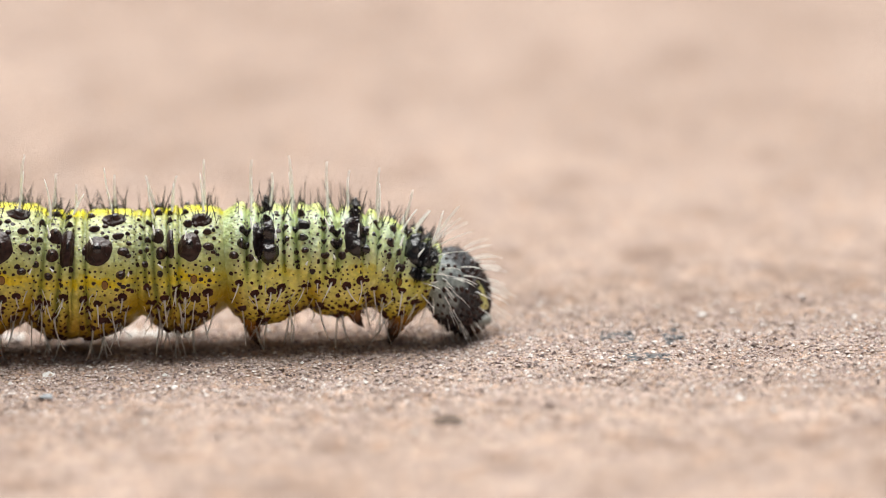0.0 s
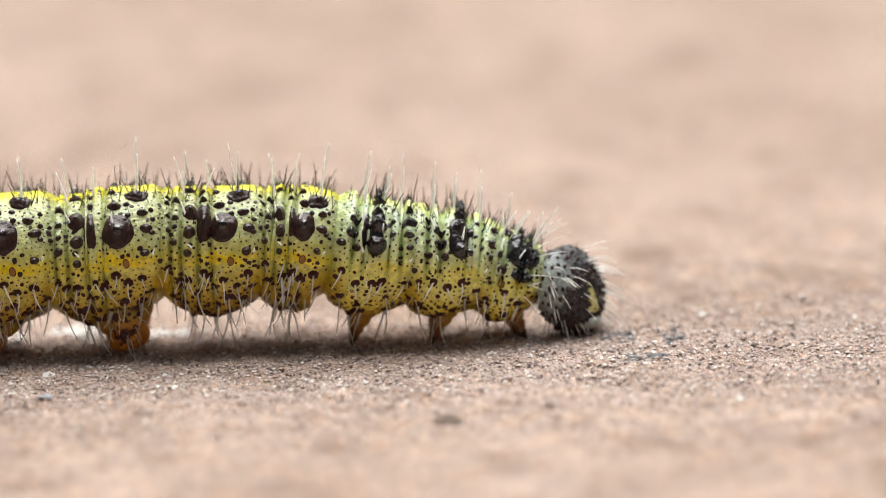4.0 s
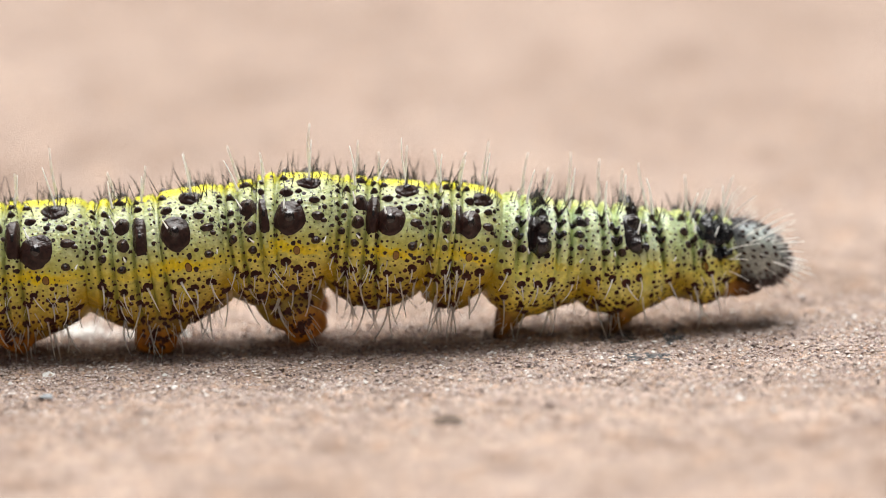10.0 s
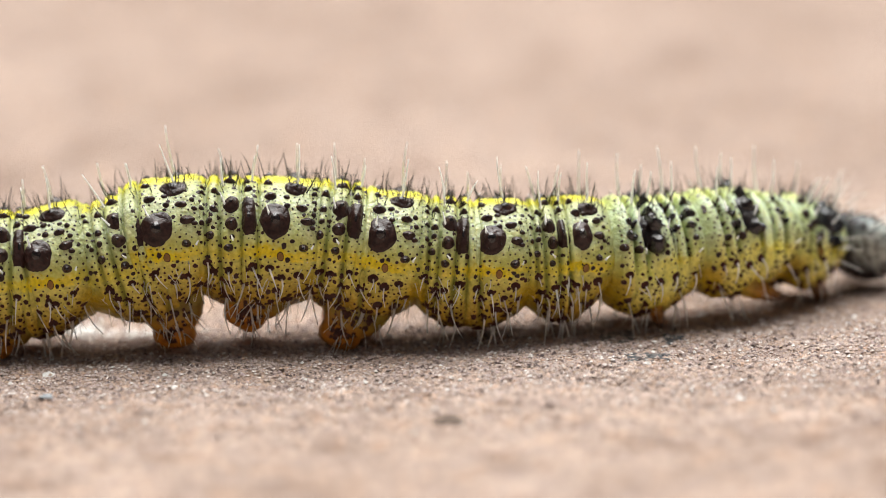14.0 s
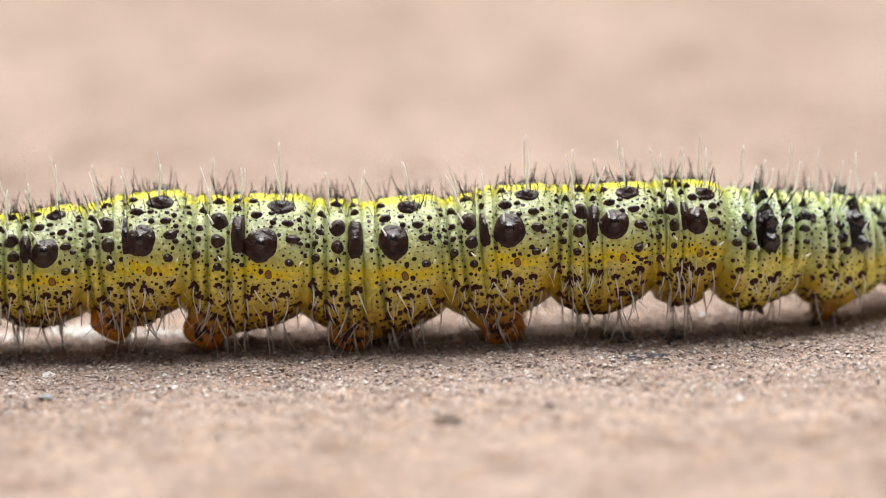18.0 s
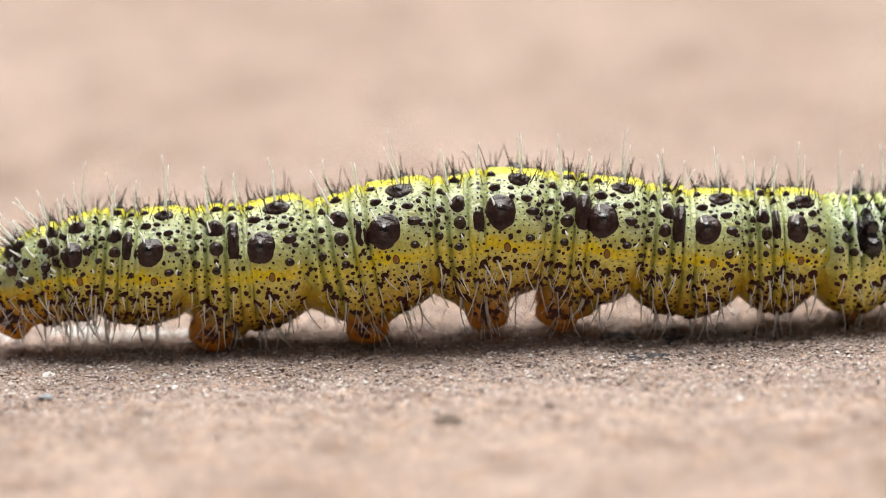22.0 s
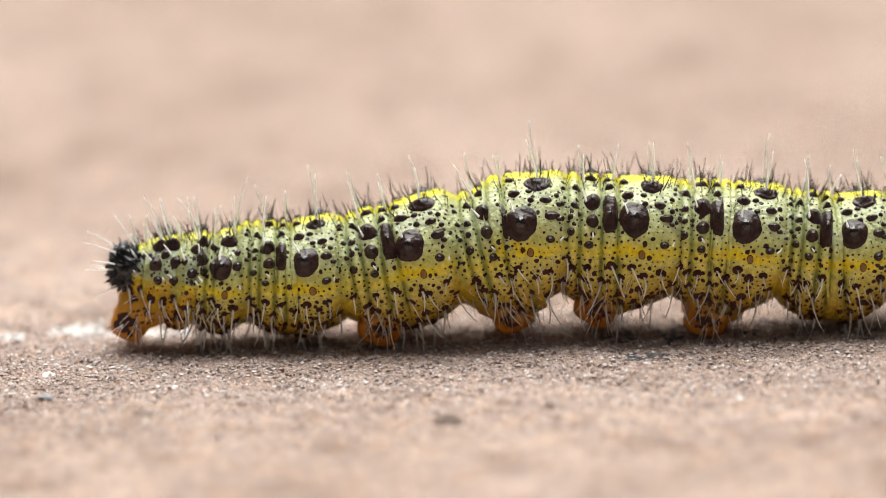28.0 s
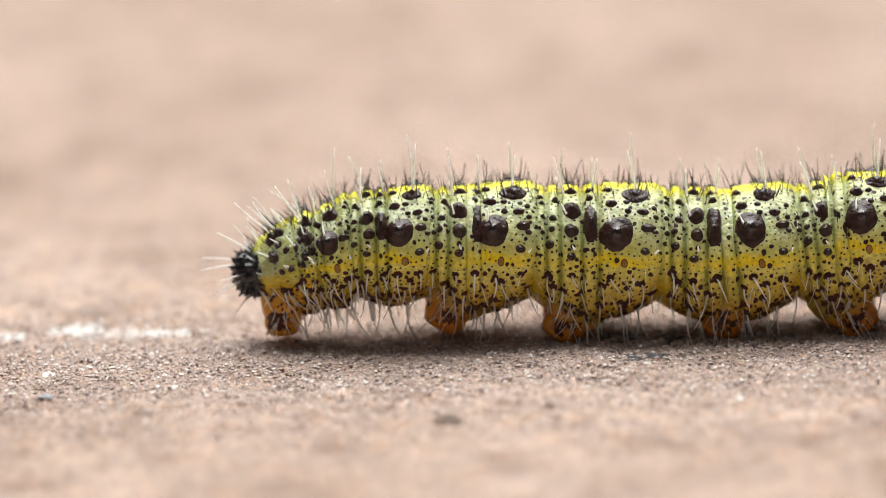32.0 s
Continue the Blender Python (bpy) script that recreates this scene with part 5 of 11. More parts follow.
    walk(ring["T3f"], [
        (0, at(21.966, 0, 2.809, 2.9, 0)), (.5, at(21.885, 0, 2.671, 3.8, 0)), (1, at(21.802, 0, 2.682, 3, 0)), (1.5, at(21.809, 0, 2.715, -.2, 0)),
        (2, at(21.814, 0, 2.736, -2.8, 0)), (2.5, at(21.674, 0, 2.783, -3.6, 0)), (3, at(21.689, 0, 2.886, -6.5, 0)), (3.5, at(21.632, 0, 2.887, -6.3, 0)),
        (4, at(21.71, 0, 2.848, -4.8, 0)), (4.5, at(21.941, 0, 2.815, -1.5, 0)), (5, at(22.153, 0, 2.772, 2.1, 0)), (5.5, at(22.173, 0, 2.703, 4.5, 0)),
        (6, at(22.048, 0, 2.632, 5.6, 0)), (6.5, at(21.961, 0, 2.631, 6.5, 0)), (7, at(21.957, 0, 2.587, 8.5, 0)), (7.5, at(21.932, 0, 2.481, 6.6, 0)),
        (8, at(21.956, 0, 2.543, 4, 0)), (8.5, at(21.901, 0.079, 2.545, 2.9, 1.1)), (9, at(21.773, 0.159, 2.543, -.1, 2.1)), (9.5, at(21.673, 0.266, 2.579, -4.1, 3.6)),
        (10, at(21.748, 0.372, 2.585, -7.6, 5)), (10.5, at(21.724, 0.49, 2.494, -10.3, 6.5)), (11, at(21.824, 0.605, 2.382, -9.7, 7.8)), (11.5, at(21.962, 0.748, 2.315, -6.9, 10.3)),
        (12, at(22.088, 0.89, 2.329, -3.1, 12.7)), (12.5, at(21.996, 0.993, 2.51, -.4, 14.7)), (13, at(21.879, 1.097, 2.659, 1.6, 16.2)), (13.5, at(21.835, 1.192, 2.625, 4, 16.5)),
        (14, at(21.823, 1.284, 2.476, 3.5, 16.8)), (14.5, at(21.703, 1.189, 2.402, 1.5, 15.8, 0.8)), (15, at(21.661, 1.071, 2.322, -1.1, 13.7, 1.6)), (15.5, at(21.692, 0.952, 2.289, -1.4, 12.3, 2.4)),
        (16, at(21.75, 0.824, 2.296, -1.9, 10.7, 3.2)), (16.5, at(21.796, 0.671, 2.346, -3.9, 8.8, 4)), (17, at(21.797, 0.679, 2.457, -6.9, 9, 4)), (17.5, at(21.748, 0.687, 2.529, -8.7, 9.3, 4)),
        (18, at(21.882, 0.693, 2.6, -7.9, 9.8, 4)), (18.5, at(22.098, 0.699, 2.637, -4.5, 10.5, 4)), (19, at(22.323, 0.703, 2.658, -2.3, 10.2, 4)), (19.5, at(22.18, 0.709, 2.544, -.9, 10.2, 4)),
        (20, at(22.109, 0.715, 2.53, -.3, 10.3, 4)), (20.5, at(22.107, 0.715, 2.5, -.9, 10.3, 4)), (21, at(22.095, 0.714, 2.397, 0.9, 10.3, 4)), (21.5, at(21.853, 0.714, 2.421, 0.2, 10.3, 4)),
        (22, at(21.698, 0.715, 2.428, -.2, 10.3, 4)), (22.5, at(21.566, 0.715, 2.523, -1.6, 10.3, 4)), (23, at(21.436, 0.715, 2.533, -1.9, 10.3, 4)), (23.5, at(21.37, 0.715, 2.558, -2.5, 10.3, 4)),
        (24, at(21.364, 0.715, 2.568, -2.7, 10.3, 4)), (24.5, at(21.237, 0.715, 2.573, -2.8, 10.3, 4)), (25, at(21.196, 0.715, 2.588, -3.2, 10.3, 4)), (25.5, at(21.227, 0.715, 2.592, -3.2, 10.3, 4)),
        (26, at(21.538, 0.715, 2.559, -2.3, 10.3, 4)), (26.5, at(21.362, 0.715, 2.552, -2.1, 10.3, 4)), (27, at(21.159, 0.715, 2.543, -1.8, 10.3, 4)), (27.5, at(21.001, 0.715, 2.536, -1.6, 10.3, 4)),
        (28, at(20.89, 0.715, 2.531, -1.4, 10.3, 4)), (28.5, at(20.816, 0.715, 2.528, -1.3, 10.3, 4)), (29, at(20.713, 0.715, 2.528, -1.3, 10.3, 4)), (29.5, at(20.767, 0.715, 2.557, -2.1, 10.3, 4)),
        (30, at(20.913, 0.715, 2.56, -2.1, 10.3, 4)), (30.5, at(20.913, 0.715, 2.564, -2.2, 10.3, 4)), (31, at(21.039, 0.715, 2.565, -2.2, 10.3, 4)), (31.5, at(21.141, 0.715, 2.562, -2.1, 10.3, 4)),
        (32, at(21.155, 0.715, 2.562, -2.1, 10.3, 4)),
    ])
    walk(ring["A1r"], [
        (0, at(17.398, 0, 2.689, 2.6, 0)), (.5, at(17.243, 0, 2.68, 2, 0)), (1, at(17.118, 0, 2.76, 1.4, 0)), (1.5, at(17.218, 0, 2.891, 1.5, 0)),
        (2, at(17.34, 0, 3.024, 0.2, 0)), (2.5, at(17.388, 0, 3.219, -.7, 0)), (3, at(17.531, 0, 3.409, -1.2, 0)), (3.5, at(17.618, 0, 3.424, -1.4, 0)),
        (4, at(17.715, 0, 3.356, -.9, 0)), (4.5, at(17.869, 0, 3.147, 0.4, 0)), (5, at(17.974, 0, 2.901, 1.6, 0)), (5.5, at(17.923, 0, 2.723, 1.6, 0)),
        (6, at(17.705, 0, 2.658, 1, 0)), (6.5, at(17.565, 0, 2.648, 1, 0)), (7, at(17.474, 0, 2.605, 0.7, 0)), (7.5, at(17.395, 0, 2.563, 0.9, 0)),
        (8, at(17.381, 0, 2.699, 0, 0)), (8.5, at(17.386, 0.011, 2.835, -1.9, 0.5)), (9, at(17.418, 0.023, 2.968, -2.8, 1)), (9.5, at(17.444, 0.038, 3.163, -4.9, 1.7)),
        (10, at(17.633, 0.054, 3.286, -5, 2.5)), (10.5, at(17.652, 0.072, 3.235, -4.8, 3.3)), (11, at(17.756, 0.089, 3.028, -3.4, 4)), (11.5, at(17.885, 0.112, 2.729, -2, 4.8)),
        (12, at(17.933, 0.132, 2.557, -.7, 5.4)), (12.5, at(17.754, 0.147, 2.542, 0.4, 5.8)), (13, at(17.573, 0.163, 2.587, 1.5, 6.3)), (13.5, at(17.48, 0.173, 2.633, 1.5, 6.8)),
        (14, at(17.426, 0.186, 2.586, 0.9, 7.3)), (14.5, at(17.294, 0.172, 2.581, 0.7, 6.8)), (15, at(17.241, 0.155, 2.616, -.2, 6.3)), (15.5, at(17.293, 0.137, 2.73, -1.9, 5.7)),
        (16, at(17.412, 0.117, 2.879, -3.2, 5)), (16.5, at(17.557, 0.091, 3.024, -3, 4.1)), (17, at(17.716, 0.091, 3.149, -1.5, 4.2)), (17.5, at(17.778, 0.09, 3.162, -.3, 4.3)),
        (18, at(17.939, 0.091, 3.11, 1.2, 4.2)), (18.5, at(18.022, 0.092, 2.913, 2, 4.1)), (19, at(18.086, 0.093, 2.749, 3.2, 4)), (19.5, at(17.855, 0.093, 2.622, 2, 4)),
        (20, at(17.746, 0.091, 2.58, 2, 3.9)), (20.5, at(17.736, 0.093, 2.597, 1.4, 3.9)), (21, at(17.643, 0.092, 2.555, 0.9, 3.8)), (21.5, at(17.404, 0.092, 2.609, 0.4, 3.8)),
        (22, at(17.34, 0.093, 2.715, 0.1, 4)), (22.5, at(17.305, 0.094, 2.792, -.3, 4.1)), (23, at(17.223, 0.097, 2.902, -2.4, 4.3)), (23.5, at(17.212, 0.099, 3.07, -4.1, 4.5)),
        (24, at(17.288, 0.101, 3.144, -4.6, 4.7)), (24.5, at(17.209, 0.102, 3.162, -4.3, 4.9)), (25, at(17.211, 0.102, 3.171, -2.2, 4.8)), (25.5, at(17.297, 0.101, 3.124, -1.4, 4.7)),
        (26, at(17.484, 0.095, 2.942, -3.9, 4.2)), (26.5, at(17.309, 0.095, 2.852, -1, 4.1)), (27, at(17.105, 0.095, 2.749, 2.3, 4.1)), (27.5, at(16.947, 0.095, 2.671, 4.8, 4.1)),
        (28, at(16.836, 0.095, 2.616, 6.6, 4.1)), (28.5, at(16.762, 0.096, 2.577, 7.8, 4.1)), (29, at(16.659, 0.096, 2.566, 8.3, 4.1)), (29.5, at(16.713, 0.096, 2.867, -1.6, 4.1)),
        (30, at(16.859, 0.096, 2.881, -1.9, 4.1)), (30.5, at(16.859, 0.096, 2.9, -2.3, 4.1)), (31, at(16.985, 0.096, 2.899, -2.3, 4.1)), (31.5, at(17.088, 0.096, 2.871, -1.6, 4.1)),
        (32, at(17.101, 0.096, 2.854, -1.2, 4.1)),
    ])
    walk(ring["A1f"], [
        (0, at(18.705, 0, 2.738, -2.3, 0)), (.5, at(18.552, 0, 2.727, -4, 0)), (1, at(18.423, 0, 2.776, -4.8, 0)), (1.5, at(18.427, 0, 2.899, -6.7, 0)),
        (2, at(18.506, 0, 3.003, -7.4, 0)), (2.5, at(18.455, 0, 3.154, -9.9, 0)), (3, at(18.568, 0, 3.334, -10.5, 0)), (3.5, at(18.559, 0, 3.355, -12.3, 0)),
        (4, at(18.68, 0, 3.297, -12, 0)), (4.5, at(18.895, 0, 3.136, -8.8, 0)), (5, at(19.074, 0, 2.942, -5.3, 0)), (5.5, at(19.084, 0, 2.787, -3.4, 0)),
        (6, at(18.967, 0, 2.686, -2.8, 0)), (6.5, at(18.85, 0, 2.675, -3, 0)), (7, at(18.797, 0, 2.604, -3.4, 0)), (7.5, at(18.665, 0, 2.581, -5.4, 0)),
        (8, at(18.676, 0, 2.673, -5.3, 0)), (8.5, at(18.59, 0.028, 2.794, -8.7, 0.9)), (9, at(18.507, 0.057, 2.895, -10.4, 1.8)), (9.5, at(18.479, 0.095, 3.021, -11.3, 3.1)),
        (10, at(18.6, 0.133, 3.162, -12.7, 4.3)), (10.5, at(18.588, 0.175, 3.087, -12.5, 5.6)), (11, at(18.68, 0.218, 2.916, -11.2, 6.8)), (11.5, at(18.864, 0.269, 2.663, -7.7, 7.7)),
        (12, at(18.972, 0.32, 2.51, -5.4, 8.8)), (12.5, at(18.882, 0.357, 2.553, -2.9, 9.3)), (13, at(18.768, 0.394, 2.626, -1.2, 10)), (13.5, at(18.638, 0.428, 2.649, -3, 11.5)),
        (14, at(18.565, 0.462, 2.581, -4.7, 12.4)), (14.5, at(18.479, 0.424, 2.55, -4.5, 11.5)), (15, at(18.404, 0.383, 2.57, -5.2, 10.5)), (15.5, at(18.426, 0.338, 2.646, -7.1, 9.4)),
        (16, at(18.506, 0.289, 2.767, -9, 8.3)), (16.5, at(18.607, 0.232, 2.915, -9.9, 7.1)), (17, at(18.677, 0.234, 3.046, -9.9, 7.7)), (17.5, at(18.695, 0.236, 3.089, -8.4, 8)),
        (18, at(18.867, 0.238, 3.052, -5.9, 7.9)), (18.5, at(19.056, 0.239, 2.916, -2.3, 7.4)), (19, at(19.163, 0.241, 2.779, -1.7, 7.3)), (19.5, at(19.013, 0.243, 2.651, -1.3, 7.3)),
        (20, at(18.985, 0.245, 2.591, -.6, 7.4)), (20.5, at(19.045, 0.245, 2.583, 0.2, 7.2)), (21, at(18.95, 0.245, 2.535, -2.2, 7)), (21.5, at(18.748, 0.245, 2.605, -2.3, 7.1)),
        (22, at(18.598, 0.245, 2.669, -4.4, 7.2)), (22.5, at(18.545, 0.245, 2.747, -3.6, 7.3)), (23, at(18.44, 0.245, 2.795, -4.6, 7.3)), (23.5, at(18.334, 0.245, 2.931, -6.9, 7.3)),
        (24, at(18.316, 0.245, 2.995, -7.7, 7.3)), (24.5, at(18.202, 0.246, 2.996, -7.8, 7.3)), (25, at(18.105, 0.246, 3.071, -8.7, 7.3)), (25.5, at(18.135, 0.245, 3.085, -8.8, 7.3)),
        (26, at(18.446, 0.245, 2.898, -5.7, 7.3)), (26.5, at(18.271, 0.245, 2.859, -4.6, 7.3)), (27, at(18.068, 0.245, 2.815, -3.3, 7.3)), (27.5, at(17.91, 0.245, 2.781, -2.3, 7.3)),
        (28, at(17.798, 0.245, 2.757, -1.7, 7.3)), (28.5, at(17.724, 0.245, 2.74, -1.2, 7.3)), (29, at(17.621, 0.245, 2.736, -1.1, 7.3)), (29.5, at(17.675, 0.245, 2.864, -4.7, 7.3)),
        (30, at(17.821, 0.245, 2.872, -4.9, 7.3)), (30.5, at(17.821, 0.245, 2.882, -5.1, 7.3)), (31, at(17.947, 0.245, 2.882, -5.1, 7.3)), (31.5, at(18.05, 0.245, 2.868, -4.7, 7.3)),
        (32, at(18.064, 0.245, 2.86, -4.4, 7.3)),
    ])
    walk(ring["A2r"], [
        (0, at(13.614, 0, 2.716, -7.1, 0)), (.5, at(13.531, 0, 2.765, -7.2, 0)), (1, at(13.466, 0, 2.875, -7.8, 0)), (1.5, at(13.684, 0, 3.04, -8.8, 0)),
        (2, at(14.018, 0, 3.162, -8.6, 0)), (2.5, at(14.246, 0, 3.34, -7.1, 0)), (3, at(14.525, 0, 3.478, -3.7, 0)), (3.5, at(14.637, 0, 3.453, -1.9, 0)),
        (4, at(14.651, 0, 3.368, -1.3, 0)), (4.5, at(14.656, 0, 3.157, -2.1, 0)), (5, at(14.597, 0, 2.923, -3.2, 0)), (5.5, at(14.418, 0, 2.785, -4.2, 0)),
        (6, at(14.164, 0, 2.717, -4, 0)), (6.5, at(13.991, 0, 2.709, -4.2, 0)), (7, at(13.892, 0, 2.706, -5.8, 0)), (7.5, at(13.788, 0, 2.766, -7.7, 0)),
        (8, at(13.847, 0, 2.977, -10.3, 0)), (8.5, at(14.003, -.002, 3.185, -12.5, 0)), (9, at(14.208, -.004, 3.346, -12.8, 0)), (9.5, at(14.425, -.007, 3.516, -10.5, 0)),
        (10, at(14.711, -.01, 3.556, -6.6, 0)), (10.5, at(14.777, -.013, 3.409, -4.2, 0)), (11, at(14.754, -.017, 3.186, -3.9, 0)), (11.5, at(14.739, -.021, 2.881, -5.3, 0)),
        (12, at(14.678, -.024, 2.69, -5.4, 0)), (12.5, at(14.416, -.026, 2.649, -4.5, 0)), (13, at(14.209, -.029, 2.674, -4.8, 0)), (13.5, at(14.083, -.03, 2.726, -5.4, 0)),
        (14, at(14.04, -.032, 2.748, -6.1, 0)), (14.5, at(13.912, -.029, 2.776, -7.8, 0)), (15, at(13.968, -.026, 2.867, -9.5, 0)), (15.5, at(14.157, -.022, 3.036, -10.5, 0)),
        (16, at(14.401, -.018, 3.192, -10, 0)), (16.5, at(14.622, -.014, 3.258, -7.4, 0)), (17, at(14.842, -.015, 3.247, -3.8, 0)), (17.5, at(14.843, -.016, 3.166, -1.8, 0)),
        (18, at(14.813, -.017, 3.007, -2.9, 0)), (18.5, at(14.81, -.017, 2.813, -3, 0)), (19, at(14.703, -.017, 2.711, -2.7, 0)), (19.5, at(14.424, -.017, 2.619, -3.5, 0)),
        (20, at(14.234, -.016, 2.584, -4.2, 0)), (20.5, at(14.176, -.016, 2.662, -4.4, 0)), (21, at(14.114, -.015, 2.651, -4.7, 0)), (21.5, at(13.935, -.015, 2.764, -5.2, 0)),
        (22, at(13.934, -.015, 2.943, -7.6, 0)), (22.5, at(14.033, -.014, 3.057, -9.6, 0)), (23, at(14.16, -.015, 3.225, -10.5, 0)), (23.5, at(14.288, -.016, 3.438, -9.3, 0)),
        (24, at(14.498, -.017, 3.403, -7.1, 0)), (24.5, at(14.495, -.018, 3.347, -5.2, 0)), (25, at(14.424, -.018, 3.269, -3.7, 0)), (25.5, at(14.371, -.019, 3.225, -3.6, 0)),
        (26, at(14.226, -.016, 3.162, -3.7, 0)), (26.5, at(13.983, -.016, 2.991, -4.2, 0)), (27, at(13.724, -.017, 2.803, -5.1, 0)), (27.5, at(13.521, -.017, 2.671, -6.4, 0)),
        (28, at(13.344, -.017, 2.609, -7.7, 0)), (28.5, at(13.188, -.017, 2.574, -8.3, 0)), (29, at(13.01, -.017, 2.642, -10.8, 0)), (29.5, at(13.117, -.017, 2.979, -4, 0)),
        (30, at(13.303, -.017, 2.871, -5.8, 0)), (30.5, at(13.303, -.017, 2.95, -8.1, 0)), (31, at(13.429, -.017, 2.948, -8.3, 0)), (31.5, at(13.532, -.017, 2.835, -5.5, 0)),
        (32, at(13.546, -.017, 2.767, -3.7, 0)),
    ])
    walk(ring["A2f"], [
        (0, at(15.737, 0, 2.66, 0.3, 0)), (.5, at(15.646, 0, 2.647, 0, 0)), (1, at(15.543, 0, 2.731, -.3, 0)), (1.5, at(15.703, 0, 2.862, -.1, 0)),
        (2, at(15.883, 0, 3.001, -1, 0)), (2.5, at(15.973, 0, 3.206, -.9, 0)), (3, at(16.152, 0, 3.39, -.1, 0)), (3.5, at(16.212, 0, 3.423, 0.4, 0)),
        (4, at(16.302, 0, 3.356, 0.9, 0)), (4.5, at(16.419, 0, 3.139, 1.2, 0)), (5, at(16.477, 0, 2.893, 1.2, 0)), (5.5, at(16.39, 0, 2.732, 0.8, 0)),
        (6, at(16.17, 0, 2.664, 0.1, 0)), (6.5, at(15.997, 0, 2.654, 0, 0)), (7, at(15.921, 0, 2.611, -.9, 0)), (7.5, at(15.846, 0, 2.586, -1, 0)),
        (8, at(15.878, 0, 2.735, -2.4, 0)), (8.5, at(15.929, 0.002, 2.903, -4, 0.2)), (9, at(16.011, 0.004, 3.064, -4.3, 0.5)), (9.5, at(16.067, 0.007, 3.268, -5.1, 0.9)),
        (10, at(16.274, 0.009, 3.378, -3.7, 1.4)), (10.5, at(16.3, 0.013, 3.314, -2.9, 1.8)), (11, at(16.382, 0.016, 3.118, -2, 2.2)), (11.5, at(16.44, 0.02, 2.814, -1.8, 2.7)),
        (12, at(16.448, 0.023, 2.62, -1.2, 3)), (12.5, at(16.251, 0.025, 2.583, -.5, 3.2)), (13, at(16.076, 0.028, 2.623, 0, 3.5)), (13.5, at(16.002, 0.03, 2.657, -.1, 3.6)),
        (14, at(15.942, 0.032, 2.613, -.7, 3.9)), (14.5, at(15.83, 0.029, 2.601, -1.4, 3.7)), (15, at(15.798, 0.026, 2.664, -2.4, 3.4)), (15.5, at(15.881, 0.023, 2.817, -3.6, 3.1)),
        (16, at(16.031, 0.02, 2.988, -4.1, 2.7)), (16.5, at(16.198, 0.015, 3.114, -2.9, 2.1)), (17, at(16.372, 0.015, 3.164, -.4, 2.2)), (17.5, at(16.413, 0.015, 3.14, 0.9, 2.1)),
        (18, at(16.489, 0.016, 3.047, 1.5, 2.1)), (18.5, at(16.528, 0.016, 2.87, 1.4, 2.1)), (19, at(16.556, 0.016, 2.708, 2.3, 2)), (19.5, at(16.318, 0.016, 2.607, 0.9, 2)),
        (20, at(16.167, 0.016, 2.566, 0.4, 1.9)), (20.5, at(16.136, 0.016, 2.599, -.3, 1.9)), (21, at(16.076, 0.016, 2.555, -.7, 1.8)), (21.5, at(15.872, 0.016, 2.623, -1.3, 1.9)),
        (22, at(15.837, 0.016, 2.746, -1.8, 1.9)), (22.5, at(15.847, 0.016, 2.837, -2.7, 2)), (23, at(15.825, 0.016, 2.972, -4.3, 2.2)), (23.5, at(15.862, 0.017, 3.176, -4.8, 2.4)),
        (24, at(15.96, 0.017, 3.229, -4.4, 2.6)), (24.5, at(15.876, 0.018, 3.237, -3.6, 2.8)), (25, at(15.885, 0.018, 3.207, -1.3, 2.7)), (25.5, at(15.919, 0.018, 3.182, -.6, 2.7)),
        (26, at(15.921, 0.016, 3.082, -3.1, 2.1)), (26.5, at(15.761, 0.016, 2.919, -1.1, 2.1)), (27, at(15.572, 0.016, 2.735, 1, 2.1)), (27.5, at(15.428, 0.016, 2.596, 2.6, 2.1)),
        (28, at(15.333, 0.016, 2.473, 3.5, 2.1)), (28.5, at(15.235, 0.017, 2.409, 4.2, 2.1)), (29, at(15.144, 0.017, 2.422, 3.8, 2.1)), (29.5, at(15.198, 0.016, 2.964, -2, 2.1)),
        (30, at(15.344, 0.016, 2.989, -2.6, 2.1)), (30.5, at(15.344, 0.016, 3.024, -3.4, 2.1)), (31, at(15.47, 0.016, 3.021, -3.3, 2.1)), (31.5, at(15.573, 0.016, 2.968, -2, 2.1)),
        (32, at(15.586, 0.016, 2.937, -1.2, 2.1)),
    ])
